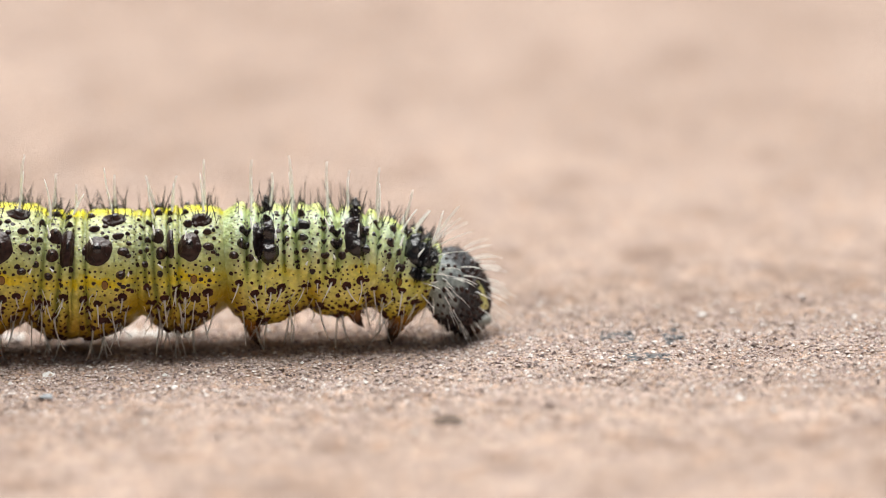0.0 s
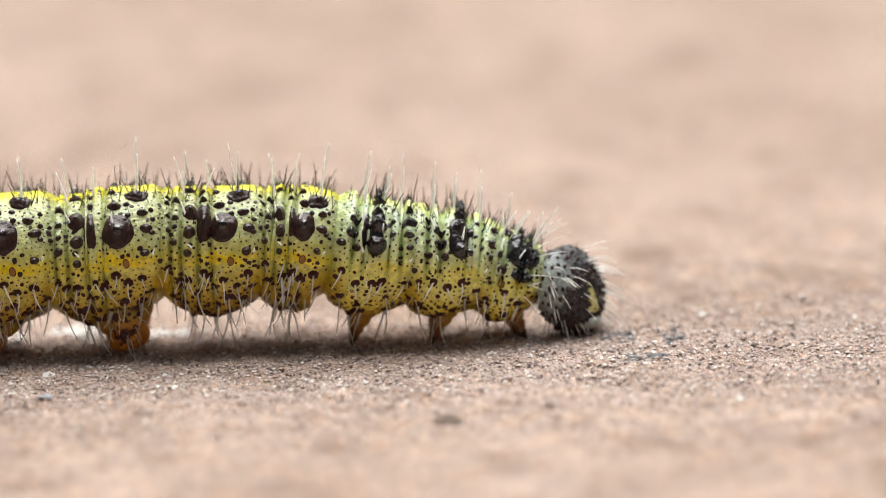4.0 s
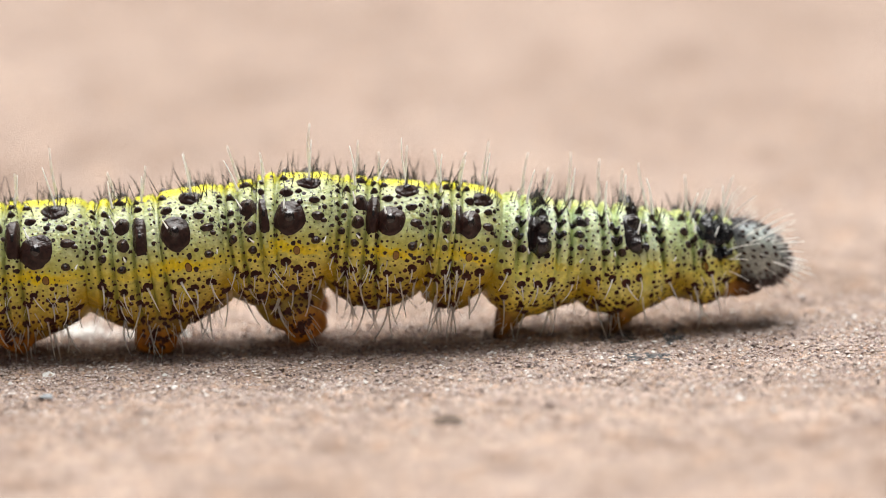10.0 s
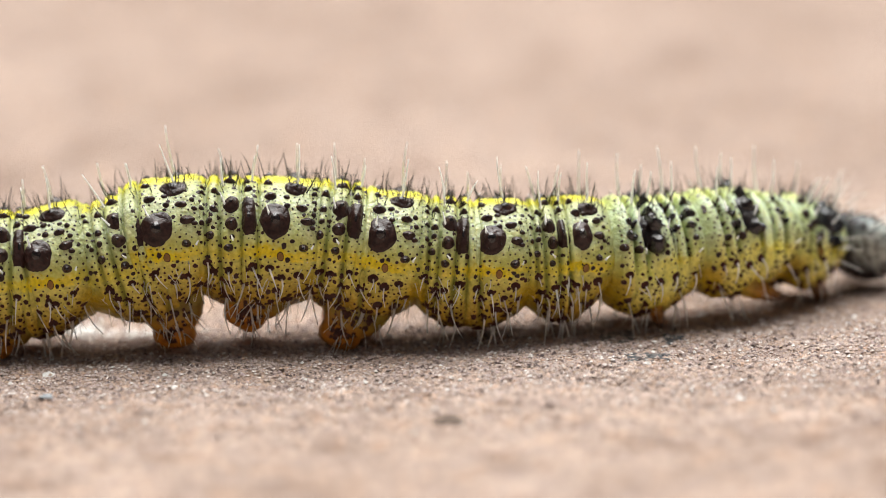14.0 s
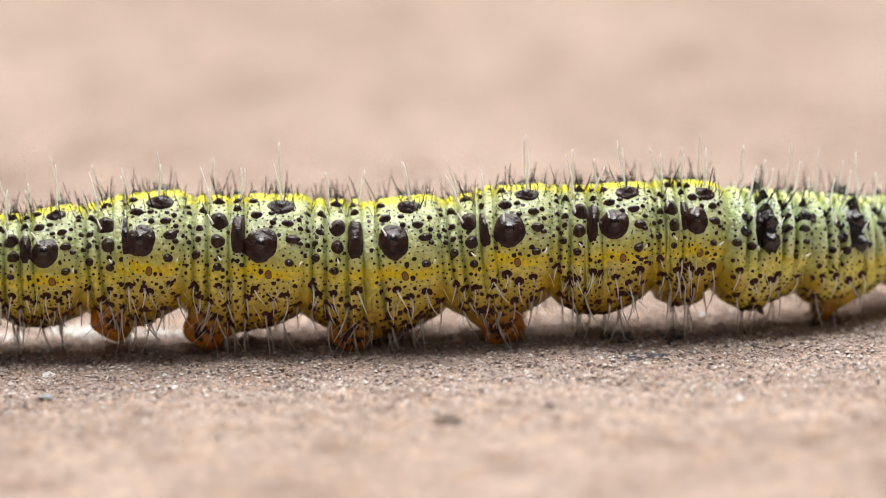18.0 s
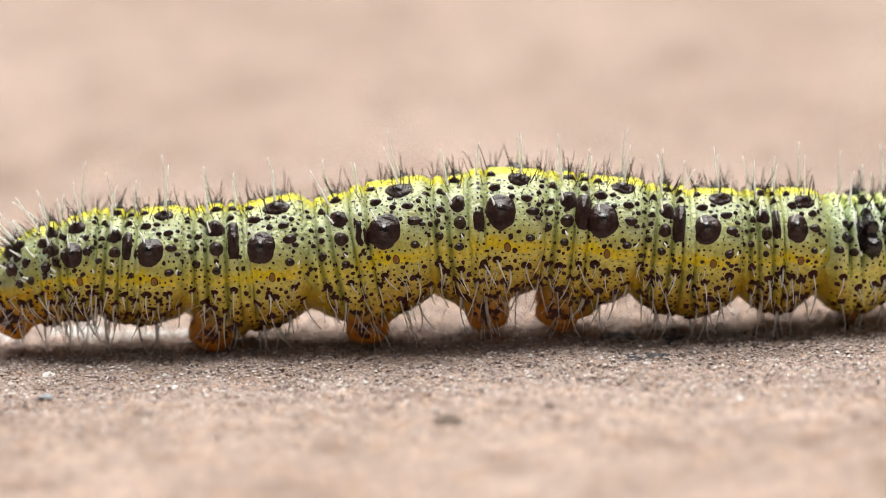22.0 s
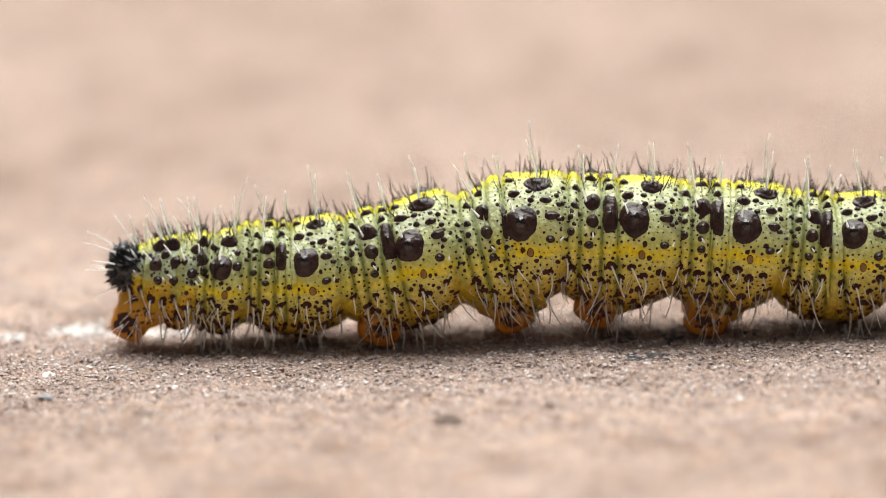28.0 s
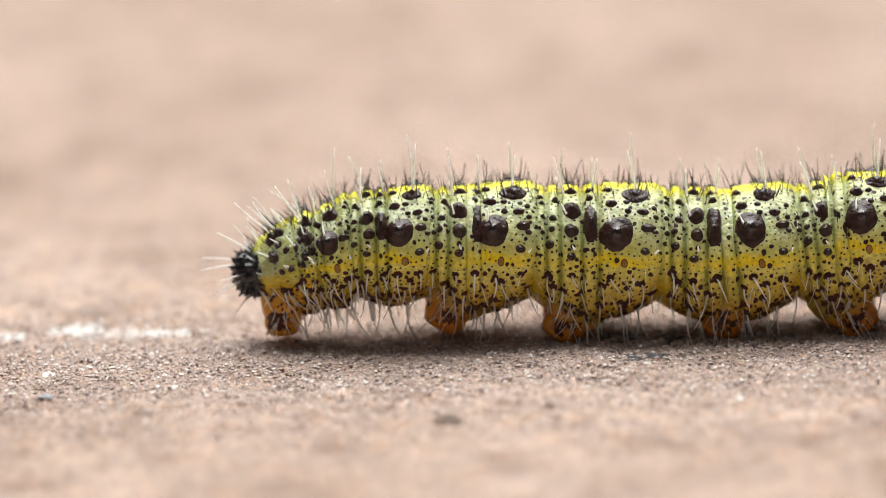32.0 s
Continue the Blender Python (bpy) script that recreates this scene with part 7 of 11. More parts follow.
    walk(ring["A5f"], [
        (0, at(4.405, 0, 3.148, 1.6, 0)), (.5, at(4.278, 0, 3.147, 1.6, 0)), (1, at(3.882, 0, 3.164, 1.8, 0)), (1.5, at(4.136, 0, 3.181, 2.1, 0)),
        (2, at(4.53, 0, 3.192, 2.2, 0)), (2.5, at(4.689, 0, 3.204, 2.3, 0)), (3, at(4.894, 0, 3.203, 2.3, 0)), (3.5, at(4.937, 0, 3.2, 2.3, 0)),
        (4, at(4.948, 0, 3.191, 2.1, 0)), (4.5, at(4.893, 0, 3.174, 1.9, 0)), (5, at(4.769, 0, 3.157, 1.6, 0)), (5.5, at(4.25, 0, 3.042, -1.4, 0)),
        (6, at(4.046, 0, 3.05, -1, 0)), (6.5, at(4.017, 0, 3.113, 0.7, 0)), (7, at(4.204, 0, 3.221, 3.6, 0)), (7.5, at(4.377, 0, 3.295, 5.4, 0)),
        (8, at(4.653, 0, 3.378, 7.2, 0)), (8.5, at(4.905, 0, 3.381, 6.9, 0)), (9, at(4.768, 0, 2.976, 7.4, 0)), (9.5, at(4.614, 0, 2.876, 5.5, 0)),
        (10, at(4.606, 0, 2.915, 2.8, 0)), (10.5, at(4.456, 0, 2.945, 0.7, 0)), (11, at(4.365, 0, 2.93, -.3, 0)), (11.5, at(4.395, 0, 3, -2.2, 0)),
        (12, at(4.514, 0, 3.153, -3.2, 0)), (12.5, at(4.518, 0, 3.33, -3.1, 0)), (13, at(4.598, 0, 3.476, -1.7, 0)), (13.5, at(4.778, 0, 3.626, 0.9, 0)),
        (14, at(5.015, 0, 3.589, 4.8, 0)), (14.5, at(5.102, 0, 3.497, 7.1, 0)), (15, at(5.098, 0, 3.312, 8.2, 0)), (15.5, at(5.063, 0, 3.075, 7.4, 0)),
        (16, at(5.02, 0, 2.865, 5.4, 0)), (16.5, at(4.996, 0, 2.756, 2.8, 0)), (17, at(4.931, 0, 2.816, -.1, 0)), (17.5, at(4.761, 0, 2.835, -1.3, 0)),
        (18, at(4.698, 0, 2.879, -2.2, 0)), (18.5, at(4.722, 0, 3.054, -3.3, 0)), (19, at(4.796, 0, 3.228, -3.8, 0)), (19.5, at(4.762, 0, 3.345, -3.9, 0)),
        (20, at(4.862, 0, 3.432, -2, 0)), (20.5, at(5.096, 0, 3.472, 1.1, 0)), (21, at(5.286, 0, 3.389, 4.5, 0)), (21.5, at(5.279, 0, 3.381, 5.7, 0)),
        (22, at(5.315, 0, 3.285, 7.1, 0)), (22.5, at(5.339, 0, 3.126, 7.2, 0)), (23, at(5.188, 0, 2.978, 6, 0)), (23.5, at(4.966, 0, 2.936, 3.9, 0)),
        (24, at(4.856, 0, 2.902, 1.2, 0)), (24.5, at(4.653, 0, 2.888, -.6, 0)), (25, at(4.428, 0, 2.956, -1.7, 0)), (25.5, at(4.303, 0, 3.07, -2.4, 0)),
        (26, at(4.207, 0, 3.186, -3, 0)), (26.5, at(4.138, 0, 3.288, -3.2, 0)), (27, at(4.128, 0, 3.365, -2.5, 0)), (27.5, at(4.205, 0, 3.407, -.4, 0)),
        (28, at(4.298, 0, 3.375, 2.5, 0)), (28.5, at(4.379, 0, 3.358, 4.9, 0)), (29, at(4.374, 0, 3.432, 6.8, 0)), (29.5, at(4.49, 0, 3.379, 7.9, 0)),
        (30, at(4.429, 0, 3.201, 7.3, 0)), (30.5, at(4.258, 0, 3.059, 6.9, 0)), (31, at(4.06, 0, 2.946, 4.2, 0)), (31.5, at(3.944, 0, 2.862, 0.8, 0)),
        (32, at(3.748, 0, 2.893, -1.9, 0)),
    ])
    walk(ring["A6r"], [
        (0, at(-1.598, 0, 2.909, 3.1, 0)), (.5, at(-1.724, 0, 2.911, 3.1, 0)), (1, at(-2.12, 0, 2.916, 3.1, 0)), (1.5, at(-1.866, 0, 2.921, 3.1, 0)),
        (2, at(-1.473, 0, 2.925, 3.2, 0)), (2.5, at(-1.313, 0, 2.929, 3.2, 0)), (3, at(-1.108, 0, 2.931, 3.2, 0)), (3.5, at(-1.066, 0, 2.932, 3.2, 0)),
        (4, at(-1.055, 0, 2.933, 3.2, 0)), (4.5, at(-1.11, 0, 2.933, 3.1, 0)), (5, at(-1.234, 0, 2.932, 3, 0)), (5.5, at(-1.752, 0, 2.917, 2.7, 0)),
        (6, at(-1.956, 0, 2.92, 2.7, 0)), (6.5, at(-1.985, 0, 2.93, 2.9, 0)), (7, at(-1.798, 0, 2.947, 3.2, 0)), (7.5, at(-1.625, 0, 2.959, 3.4, 0)),
        (8, at(-1.35, 0, 2.973, 3.6, 0)), (8.5, at(-1.097, 0, 2.976, 3.6, 0)), (9, at(-1.288, 0, 2.904, 2.2, 0)), (9.5, at(-1.455, 0, 2.892, 2, 0)),
        (10, at(-1.387, 0, 2.905, 2.2, 0)), (10.5, at(-1.518, 0, 2.909, 2.3, 0)), (11, at(-1.589, 0, 2.908, 2.2, 0)), (11.5, at(-1.532, 0, 2.922, 2.5, 0)),
        (12, at(-1.386, 0, 2.952, 3, 0)), (12.5, at(-1.181, 0, 2.972, 3.4, 0)), (13, at(-1.073, 0, 2.737, -.6, 0)), (13.5, at(-1.029, 0, 2.72, -.9, 0)),
        (14, at(-.945, 0, 2.683, -1.6, 0)), (14.5, at(-1.12, 0, 2.66, -2, 0)), (15, at(-1.303, 0, 2.63, -2.6, 0)), (15.5, at(-1.464, 0, 2.607, -3, 0)),
        (16, at(-1.55, 0, 2.621, -2.8, 0)), (16.5, at(-1.507, 0, 2.703, -1.4, 0)), (17, at(-1.361, 0, 2.835, -1.7, 0)), (17.5, at(-1.196, 0, 2.898, 1.6, 0)),
        (18, at(-.891, 0, 2.901, 4.9, 0)), (18.5, at(-.632, 0, 2.881, 7.6, 0)), (19, at(-.414, 0, 2.715, 10.1, 0)), (19.5, at(-.438, 0, 2.586, 11.3, 0)),
        (20, at(-.458, 0, 2.429, 12.7, 0)), (20.5, at(-.52, 0, 2.405, 9.4, 0)), (21, at(-.656, 0, 2.447, 4.6, 0)), (21.5, at(-.894, 0, 2.562, 4.1, 0)),
        (22, at(-1.04, 0, 2.674, 0.8, 0)), (22.5, at(-1.183, 0, 2.789, -1.4, 0)), (23, at(-1.4, 0, 2.847, -3.1, 0)), (23.5, at(-1.504, 0, 2.898, -3.9, 0)),
        (24, at(-1.426, 0, 2.939, -3.4, 0)), (24.5, at(-1.412, 0, 2.978, -1.2, 0)), (25, at(-1.318, 0, 2.983, 1.8, 0)), (25.5, at(-1.108, 0, 2.961, 5.8, 0)),
        (26, at(-1.055, 0, 2.906, 9.2, 0)), (26.5, at(-1.065, 0, 2.766, 10.9, 0)), (27, at(-1.104, 0, 2.59, 11.1, 0)), (27.5, at(-1.148, 0, 2.434, 10.3, 0)),
        (28, at(-1.211, 0, 2.389, 9.1, 0)), (28.5, at(-1.412, 0, 2.435, 6, 0)), (29, at(-1.683, 0, 2.547, 3.4, 0)), (29.5, at(-1.789, 0, 2.751, 0.4, 0)),
        (30, at(-1.965, 0, 2.838, -1.9, 0)), (30.5, at(-2.225, 0, 2.898, -4, 0)), (31, at(-2.257, 0, 2.915, -4.3, 0)), (31.5, at(-2.221, 0, 2.965, -5.3, 0)),
        (32, at(-2.123, 0, 3.053, -2.2, 0)),
    ])
    walk(ring["A6f"], [
        (0, at(0.335, 0, 3.054, 4, 0)), (.5, at(0.209, 0, 3.055, 4, 0)), (1, at(-.187, 0, 3.062, 4, 0)), (1.5, at(0.067, 0, 3.069, 4.1, 0)),
        (2, at(0.46, 0, 3.074, 4.1, 0)), (2.5, at(0.62, 0, 3.08, 4.2, 0)), (3, at(0.825, 0, 3.082, 4.1, 0)), (3.5, at(0.867, 0, 3.082, 4.1, 0)),
        (4, at(0.878, 0, 3.081, 4, 0)), (4.5, at(0.823, 0, 3.078, 3.9, 0)), (5, at(0.699, 0, 3.075, 3.8, 0)), (5.5, at(0.181, 0, 3.044, 3.3, 0)),
        (6, at(-.023, 0, 3.047, 3.3, 0)), (6.5, at(-.052, 0, 3.066, 3.6, 0)), (7, at(0.135, 0, 3.097, 4, 0)), (7.5, at(0.308, 0, 3.119, 4.4, 0)),
        (8, at(0.583, 0, 3.144, 4.8, 0)), (8.5, at(0.836, 0, 3.148, 4.8, 0)), (9, at(0.645, 0, 2.995, 0.7, 0)), (9.5, at(0.478, 0, 2.97, 0.2, 0)),
        (10, at(0.546, 0, 2.999, 1.2, 0)), (10.5, at(0.415, 0, 3.008, 1.6, 0)), (11, at(0.344, 0, 3.004, 1.6, 0)), (11.5, at(0.401, 0, 3.034, 2.6, 0)),
        (12, at(0.547, 0, 3.096, 4.3, 0)), (12.5, at(0.752, 0, 3.135, 5.3, 0)), (13, at(0.862, 0, 2.887, 9.8, 0)), (13.5, at(0.961, 0, 2.849, 10.9, 0)),
        (14, at(1.065, 0, 2.778, 10.1, 0)), (14.5, at(0.926, 0, 2.719, 8.2, 0)), (15, at(0.741, 0, 2.651, 6.1, 0)), (15.5, at(0.569, 0, 2.591, 4, 0)),
        (16, at(0.463, 0, 2.584, 2.3, 0)), (16.5, at(0.471, 0, 2.677, 1.2, 0)), (17, at(0.54, 0, 2.837, 0, 0)), (17.5, at(0.545, 0, 2.966, -.4, 0)),
        (18, at(0.699, 0, 3.121, 0.4, 0)), (18.5, at(0.959, 0, 3.192, 3.3, 0)), (19, at(1.17, 0, 3.174, 7.4, 0)), (19.5, at(1.3, 0, 3.107, 13.3, 0)),
        (20, at(1.367, 0, 2.971, 15.2, 0)), (20.5, at(1.457, 0, 2.873, 14.3, 0)), (21, at(1.483, 0, 2.743, 12, 0)), (21.5, at(1.262, 0, 2.784, 9.6, 0)),
        (22, at(1.137, 0, 2.791, 6.7, 0)), (22.5, at(0.945, 0, 2.824, 3, 0)), (23, at(0.675, 0, 2.83, 1.3, 0)), (23.5, at(0.502, 0, 2.847, 0, 0)),
        (24, at(0.476, 0, 2.904, -.6, 0)), (24.5, at(0.391, 0, 3.012, -.4, 0)), (25, at(0.375, 0, 3.13, -.2, 0)), (25.5, at(0.451, 0, 3.171, 1.2, 0)),
        (26, at(0.503, 0, 3.198, 3.4, 0)), (26.5, at(0.541, 0, 3.126, 6.3, 0)), (27, at(0.579, 0, 3.002, 9.1, 0)), (27.5, at(0.627, 0, 2.866, 10.9, 0)),
        (28, at(0.691, 0, 2.756, 11.8, 0)), (28.5, at(0.588, 0, 2.721, 10.3, 0)), (29, at(0.433, 0, 2.757, 9.2, 0)), (29.5, at(0.332, 0, 2.852, 6, 0)),
        (30, at(0.12, 0, 2.847, 2.7, 0)), (30.5, at(-.191, 0, 2.835, 0.6, 0)), (31, at(-.319, 0, 2.854, -.1, 0)), (31.5, at(-.346, 0, 2.939, -1.2, 0)),
        (32, at(-.386, 0, 3.086, -1.5, 0)),
    ])
    walk(ring["A7r"], [
        (0, at(-4.822, 0, 2.749, -.1, 0)), (.5, at(-4.948, 0, 2.751, -.1, 0)), (1, at(-5.345, 0, 2.753, 0, 0)), (1.5, at(-5.091, 0, 2.756, 0, 0)),
        (2, at(-4.697, 0, 2.758, 0, 0)), (2.5, at(-4.538, 0, 2.76, 0.1, 0)), (3, at(-4.332, 0, 2.762, 0.1, 0)), (3.5, at(-4.29, 0, 2.763, 0.1, 0)),
        (4, at(-4.279, 0, 2.764, 0.2, 0)), (4.5, at(-4.334, 0, 2.765, 0.2, 0)), (5, at(-4.458, 0, 2.766, 0.2, 0)), (5.5, at(-4.976, 0, 2.762, 0, 0)),
        (6, at(-5.181, 0, 2.764, 0.1, 0)), (6.5, at(-5.209, 0, 2.767, 0.2, 0)), (7, at(-5.022, 0, 2.773, 0.3, 0)), (7.5, at(-4.849, 0, 2.778, 0.4, 0)),
        (8, at(-4.574, 0, 2.783, 0.5, 0)), (8.5, at(-4.321, 0, 2.785, 0.6, 0)), (9, at(-4.512, 0, 2.764, 0, 0)), (9.5, at(-4.68, 0, 2.761, -.1, 0)),
        (10, at(-4.611, 0, 2.765, 0, 0)), (10.5, at(-4.742, 0, 2.767, 0, 0)), (11, at(-4.813, 0, 2.767, 0, 0)), (11.5, at(-4.756, 0, 2.772, 0.1, 0)),
        (12, at(-4.611, 0, 2.781, 0.4, 0)), (12.5, at(-4.405, 0, 2.788, 0.6, 0)), (13, at(-4.297, 0, 2.738, -.8, 0)), (13.5, at(-4.253, 0, 2.735, -.9, 0)),
        (14, at(-4.169, 0, 2.726, -1.2, 0)), (14.5, at(-4.344, 0, 2.718, -1.4, 0)), (15, at(-4.527, 0, 2.708, -1.6, 0)), (15.5, at(-4.688, 0, 2.7, -1.9, 0)),
        (16, at(-4.774, 0, 2.7, -1.8, 0)), (16.5, at(-4.731, 0, 2.718, -1.3, 0)), (17, at(-4.555, 0, 2.83, 1.6, 0)), (17.5, at(-4.432, 0, 2.811, 1.1, 0)),
        (18, at(-4.19, 0, 2.748, -.5, 0)), (18.5, at(-3.694, 0, 2.594, 2.8, 0)), (19, at(-3.788, 0, 2.33, 3.6, 0)), (19.5, at(-3.93, 0, 2.231, 0.1, 0)),
        (20, at(-4.125, 0, 2.17, -3.1, 0)), (20.5, at(-4.213, 0, 2.283, -4.8, 0)), (21, at(-4.325, 0, 2.53, -8.8, 0)), (21.5, at(-4.513, 0, 2.598, -6.2, 0)),
        (22, at(-4.563, 0, 2.831, -7.6, 0)), (22.5, at(-4.556, 0, 3.022, -6.7, 0)), (23, at(-4.598, 0, 2.995, -2.6, 0)), (23.5, at(-4.632, 0, 3.07, -2, 0)),
        (24, at(-4.53, 0, 3.079, -.4, 0)), (24.5, at(-4.479, 0, 3.002, 1.6, 0)), (25, at(-4.394, 0, 2.895, 3.8, 0)), (25.5, at(-4.298, 0, 2.758, 4.2, 0)),
        (26, at(-4.272, 0, 2.623, 3.9, 0)), (26.5, at(-4.385, 0, 2.463, 2.9, 0)), (27, at(-4.56, 0, 2.328, 1.2, 0)), (27.5, at(-4.715, 0, 2.267, -1, 0)),
        (28, at(-4.864, 0, 2.263, -3.7, 0)), (28.5, at(-5.042, 0, 2.474, -6.7, 0)), (29, at(-5.164, 0, 2.637, -5, 0)), (29.5, at(-5.185, 0, 2.928, -6.5, 0)),
        (30, at(-5.231, 0, 3.094, -6.5, 0)), (30.5, at(-5.356, 0, 3.138, -4.7, 0)), (31, at(-5.319, 0, 3.147, -3.4, 0)), (31.5, at(-5.161, 0, 3.183, -.8, 0)),
        (32, at(-5.089, 0, 3.164, 0.8, 0)),
    ])
    walk(ring["A7f"], [
        (0, at(-3.214, 0, 2.833, 2.1, 0)), (.5, at(-3.34, 0, 2.836, 2.1, 0)), (1, at(-3.737, 0, 2.839, 2.1, 0)), (1.5, at(-3.483, 0, 2.843, 2.2, 0)),
        (2, at(-3.089, 0, 2.846, 2.2, 0)), (2.5, at(-2.93, 0, 2.85, 2.2, 0)), (3, at(-2.724, 0, 2.852, 2.2, 0)), (3.5, at(-2.682, 0, 2.853, 2.2, 0)),
        (4, at(-2.671, 0, 2.855, 2.2, 0)), (4.5, at(-2.726, 0, 2.855, 2.2, 0)), (5, at(-2.85, 0, 2.855, 2.2, 0)), (5.5, at(-3.368, 0, 2.848, 2, 0)),
        (6, at(-3.573, 0, 2.85, 2, 0)), (6.5, at(-3.601, 0, 2.856, 2.1, 0)), (7, at(-3.414, 0, 2.867, 2.3, 0)), (7.5, at(-3.241, 0, 2.875, 2.4, 0)),
        (8, at(-2.966, 0, 2.884, 2.6, 0)), (8.5, at(-2.713, 0, 2.886, 2.6, 0)), (9, at(-2.904, 0, 2.844, 1.7, 0)), (9.5, at(-3.072, 0, 2.838, 1.6, 0)),
        (10, at(-3.004, 0, 2.846, 1.7, 0)), (10.5, at(-3.134, 0, 2.849, 1.8, 0)), (11, at(-3.205, 0, 2.849, 1.7, 0)), (11.5, at(-3.148, 0, 2.857, 1.9, 0)),
        (12, at(-3.003, 0, 2.875, 2.2, 0)), (12.5, at(-2.797, 0, 2.887, 2.5, 0)), (13, at(-2.69, 0, 2.783, -1.1, 0)), (13.5, at(-2.645, 0, 2.777, -1.4, 0)),
        (14, at(-2.562, 0, 2.758, -1.9, 0)), (14.5, at(-2.737, 0, 2.743, -2.1, 0)), (15, at(-2.919, 0, 2.725, -2.4, 0)), (15.5, at(-3.08, 0, 2.709, -2.7, 0)),
        (16, at(-3.166, 0, 2.712, -2.4, 0)), (16.5, at(-3.123, 0, 2.749, -1.2, 0)), (17, at(-2.953, 0, 2.915, -.2, 0)), (17.5, at(-2.844, 0, 2.896, 1.9, 0)),
        (18, at(-2.594, 0, 2.814, 3.5, 0)), (18.5, at(-2.31, 0, 2.724, 6.1, 0)), (19, at(-2.118, 0, 2.516, 8, 0)), (19.5, at(-2.139, 0, 2.348, 7.2, 0)),
        (20, at(-2.229, 0, 2.186, 7.2, 0)), (20.5, at(-2.351, 0, 2.239, 4.2, 0)), (21, at(-2.498, 0, 2.401, -.2, 0)), (21.5, at(-2.773, 0, 2.517, 0.5, 0)),
        (22, at(-2.853, 0, 2.702, -2.1, 0)), (22.5, at(-2.918, 0, 2.887, -2.9, 0)), (23, at(-3.056, 0, 2.937, -2.4, 0)), (23.5, at(-3.104, 0, 3.025, -2.4, 0)),
        (24, at(-3.002, 0, 3.038, -1.5, 0)), (24.5, at(-2.988, 0, 3.011, 0.6, 0)), (25, at(-2.876, 0, 2.983, 3.1, 0)), (25.5, at(-2.71, 0, 2.884, 5.6, 0)),
        (26, at(-2.651, 0, 2.759, 7.5, 0)), (26.5, at(-2.704, 0, 2.585, 8, 0)), (27, at(-2.816, 0, 2.413, 7.3, 0)), (27.5, at(-2.936, 0, 2.289, 5.7, 0)),
        (28, at(-3.069, 0, 2.222, 3.7, 0)), (28.5, at(-3.288, 0, 2.359, 0.5, 0)), (29, at(-3.505, 0, 2.517, -.5, 0)), (29.5, at(-3.542, 0, 2.793, -2.6, 0)),
        (30, at(-3.641, 0, 2.949, -3.5, 0)), (30.5, at(-3.814, 0, 3.029, -3.8, 0)), (31, at(-3.797, 0, 3.057, -3.3, 0)), (31.5, at(-3.693, 0, 3.129, -2.9, 0)),
        (32, at(-3.623, 0, 3.147, -.3, 0)),
    ])
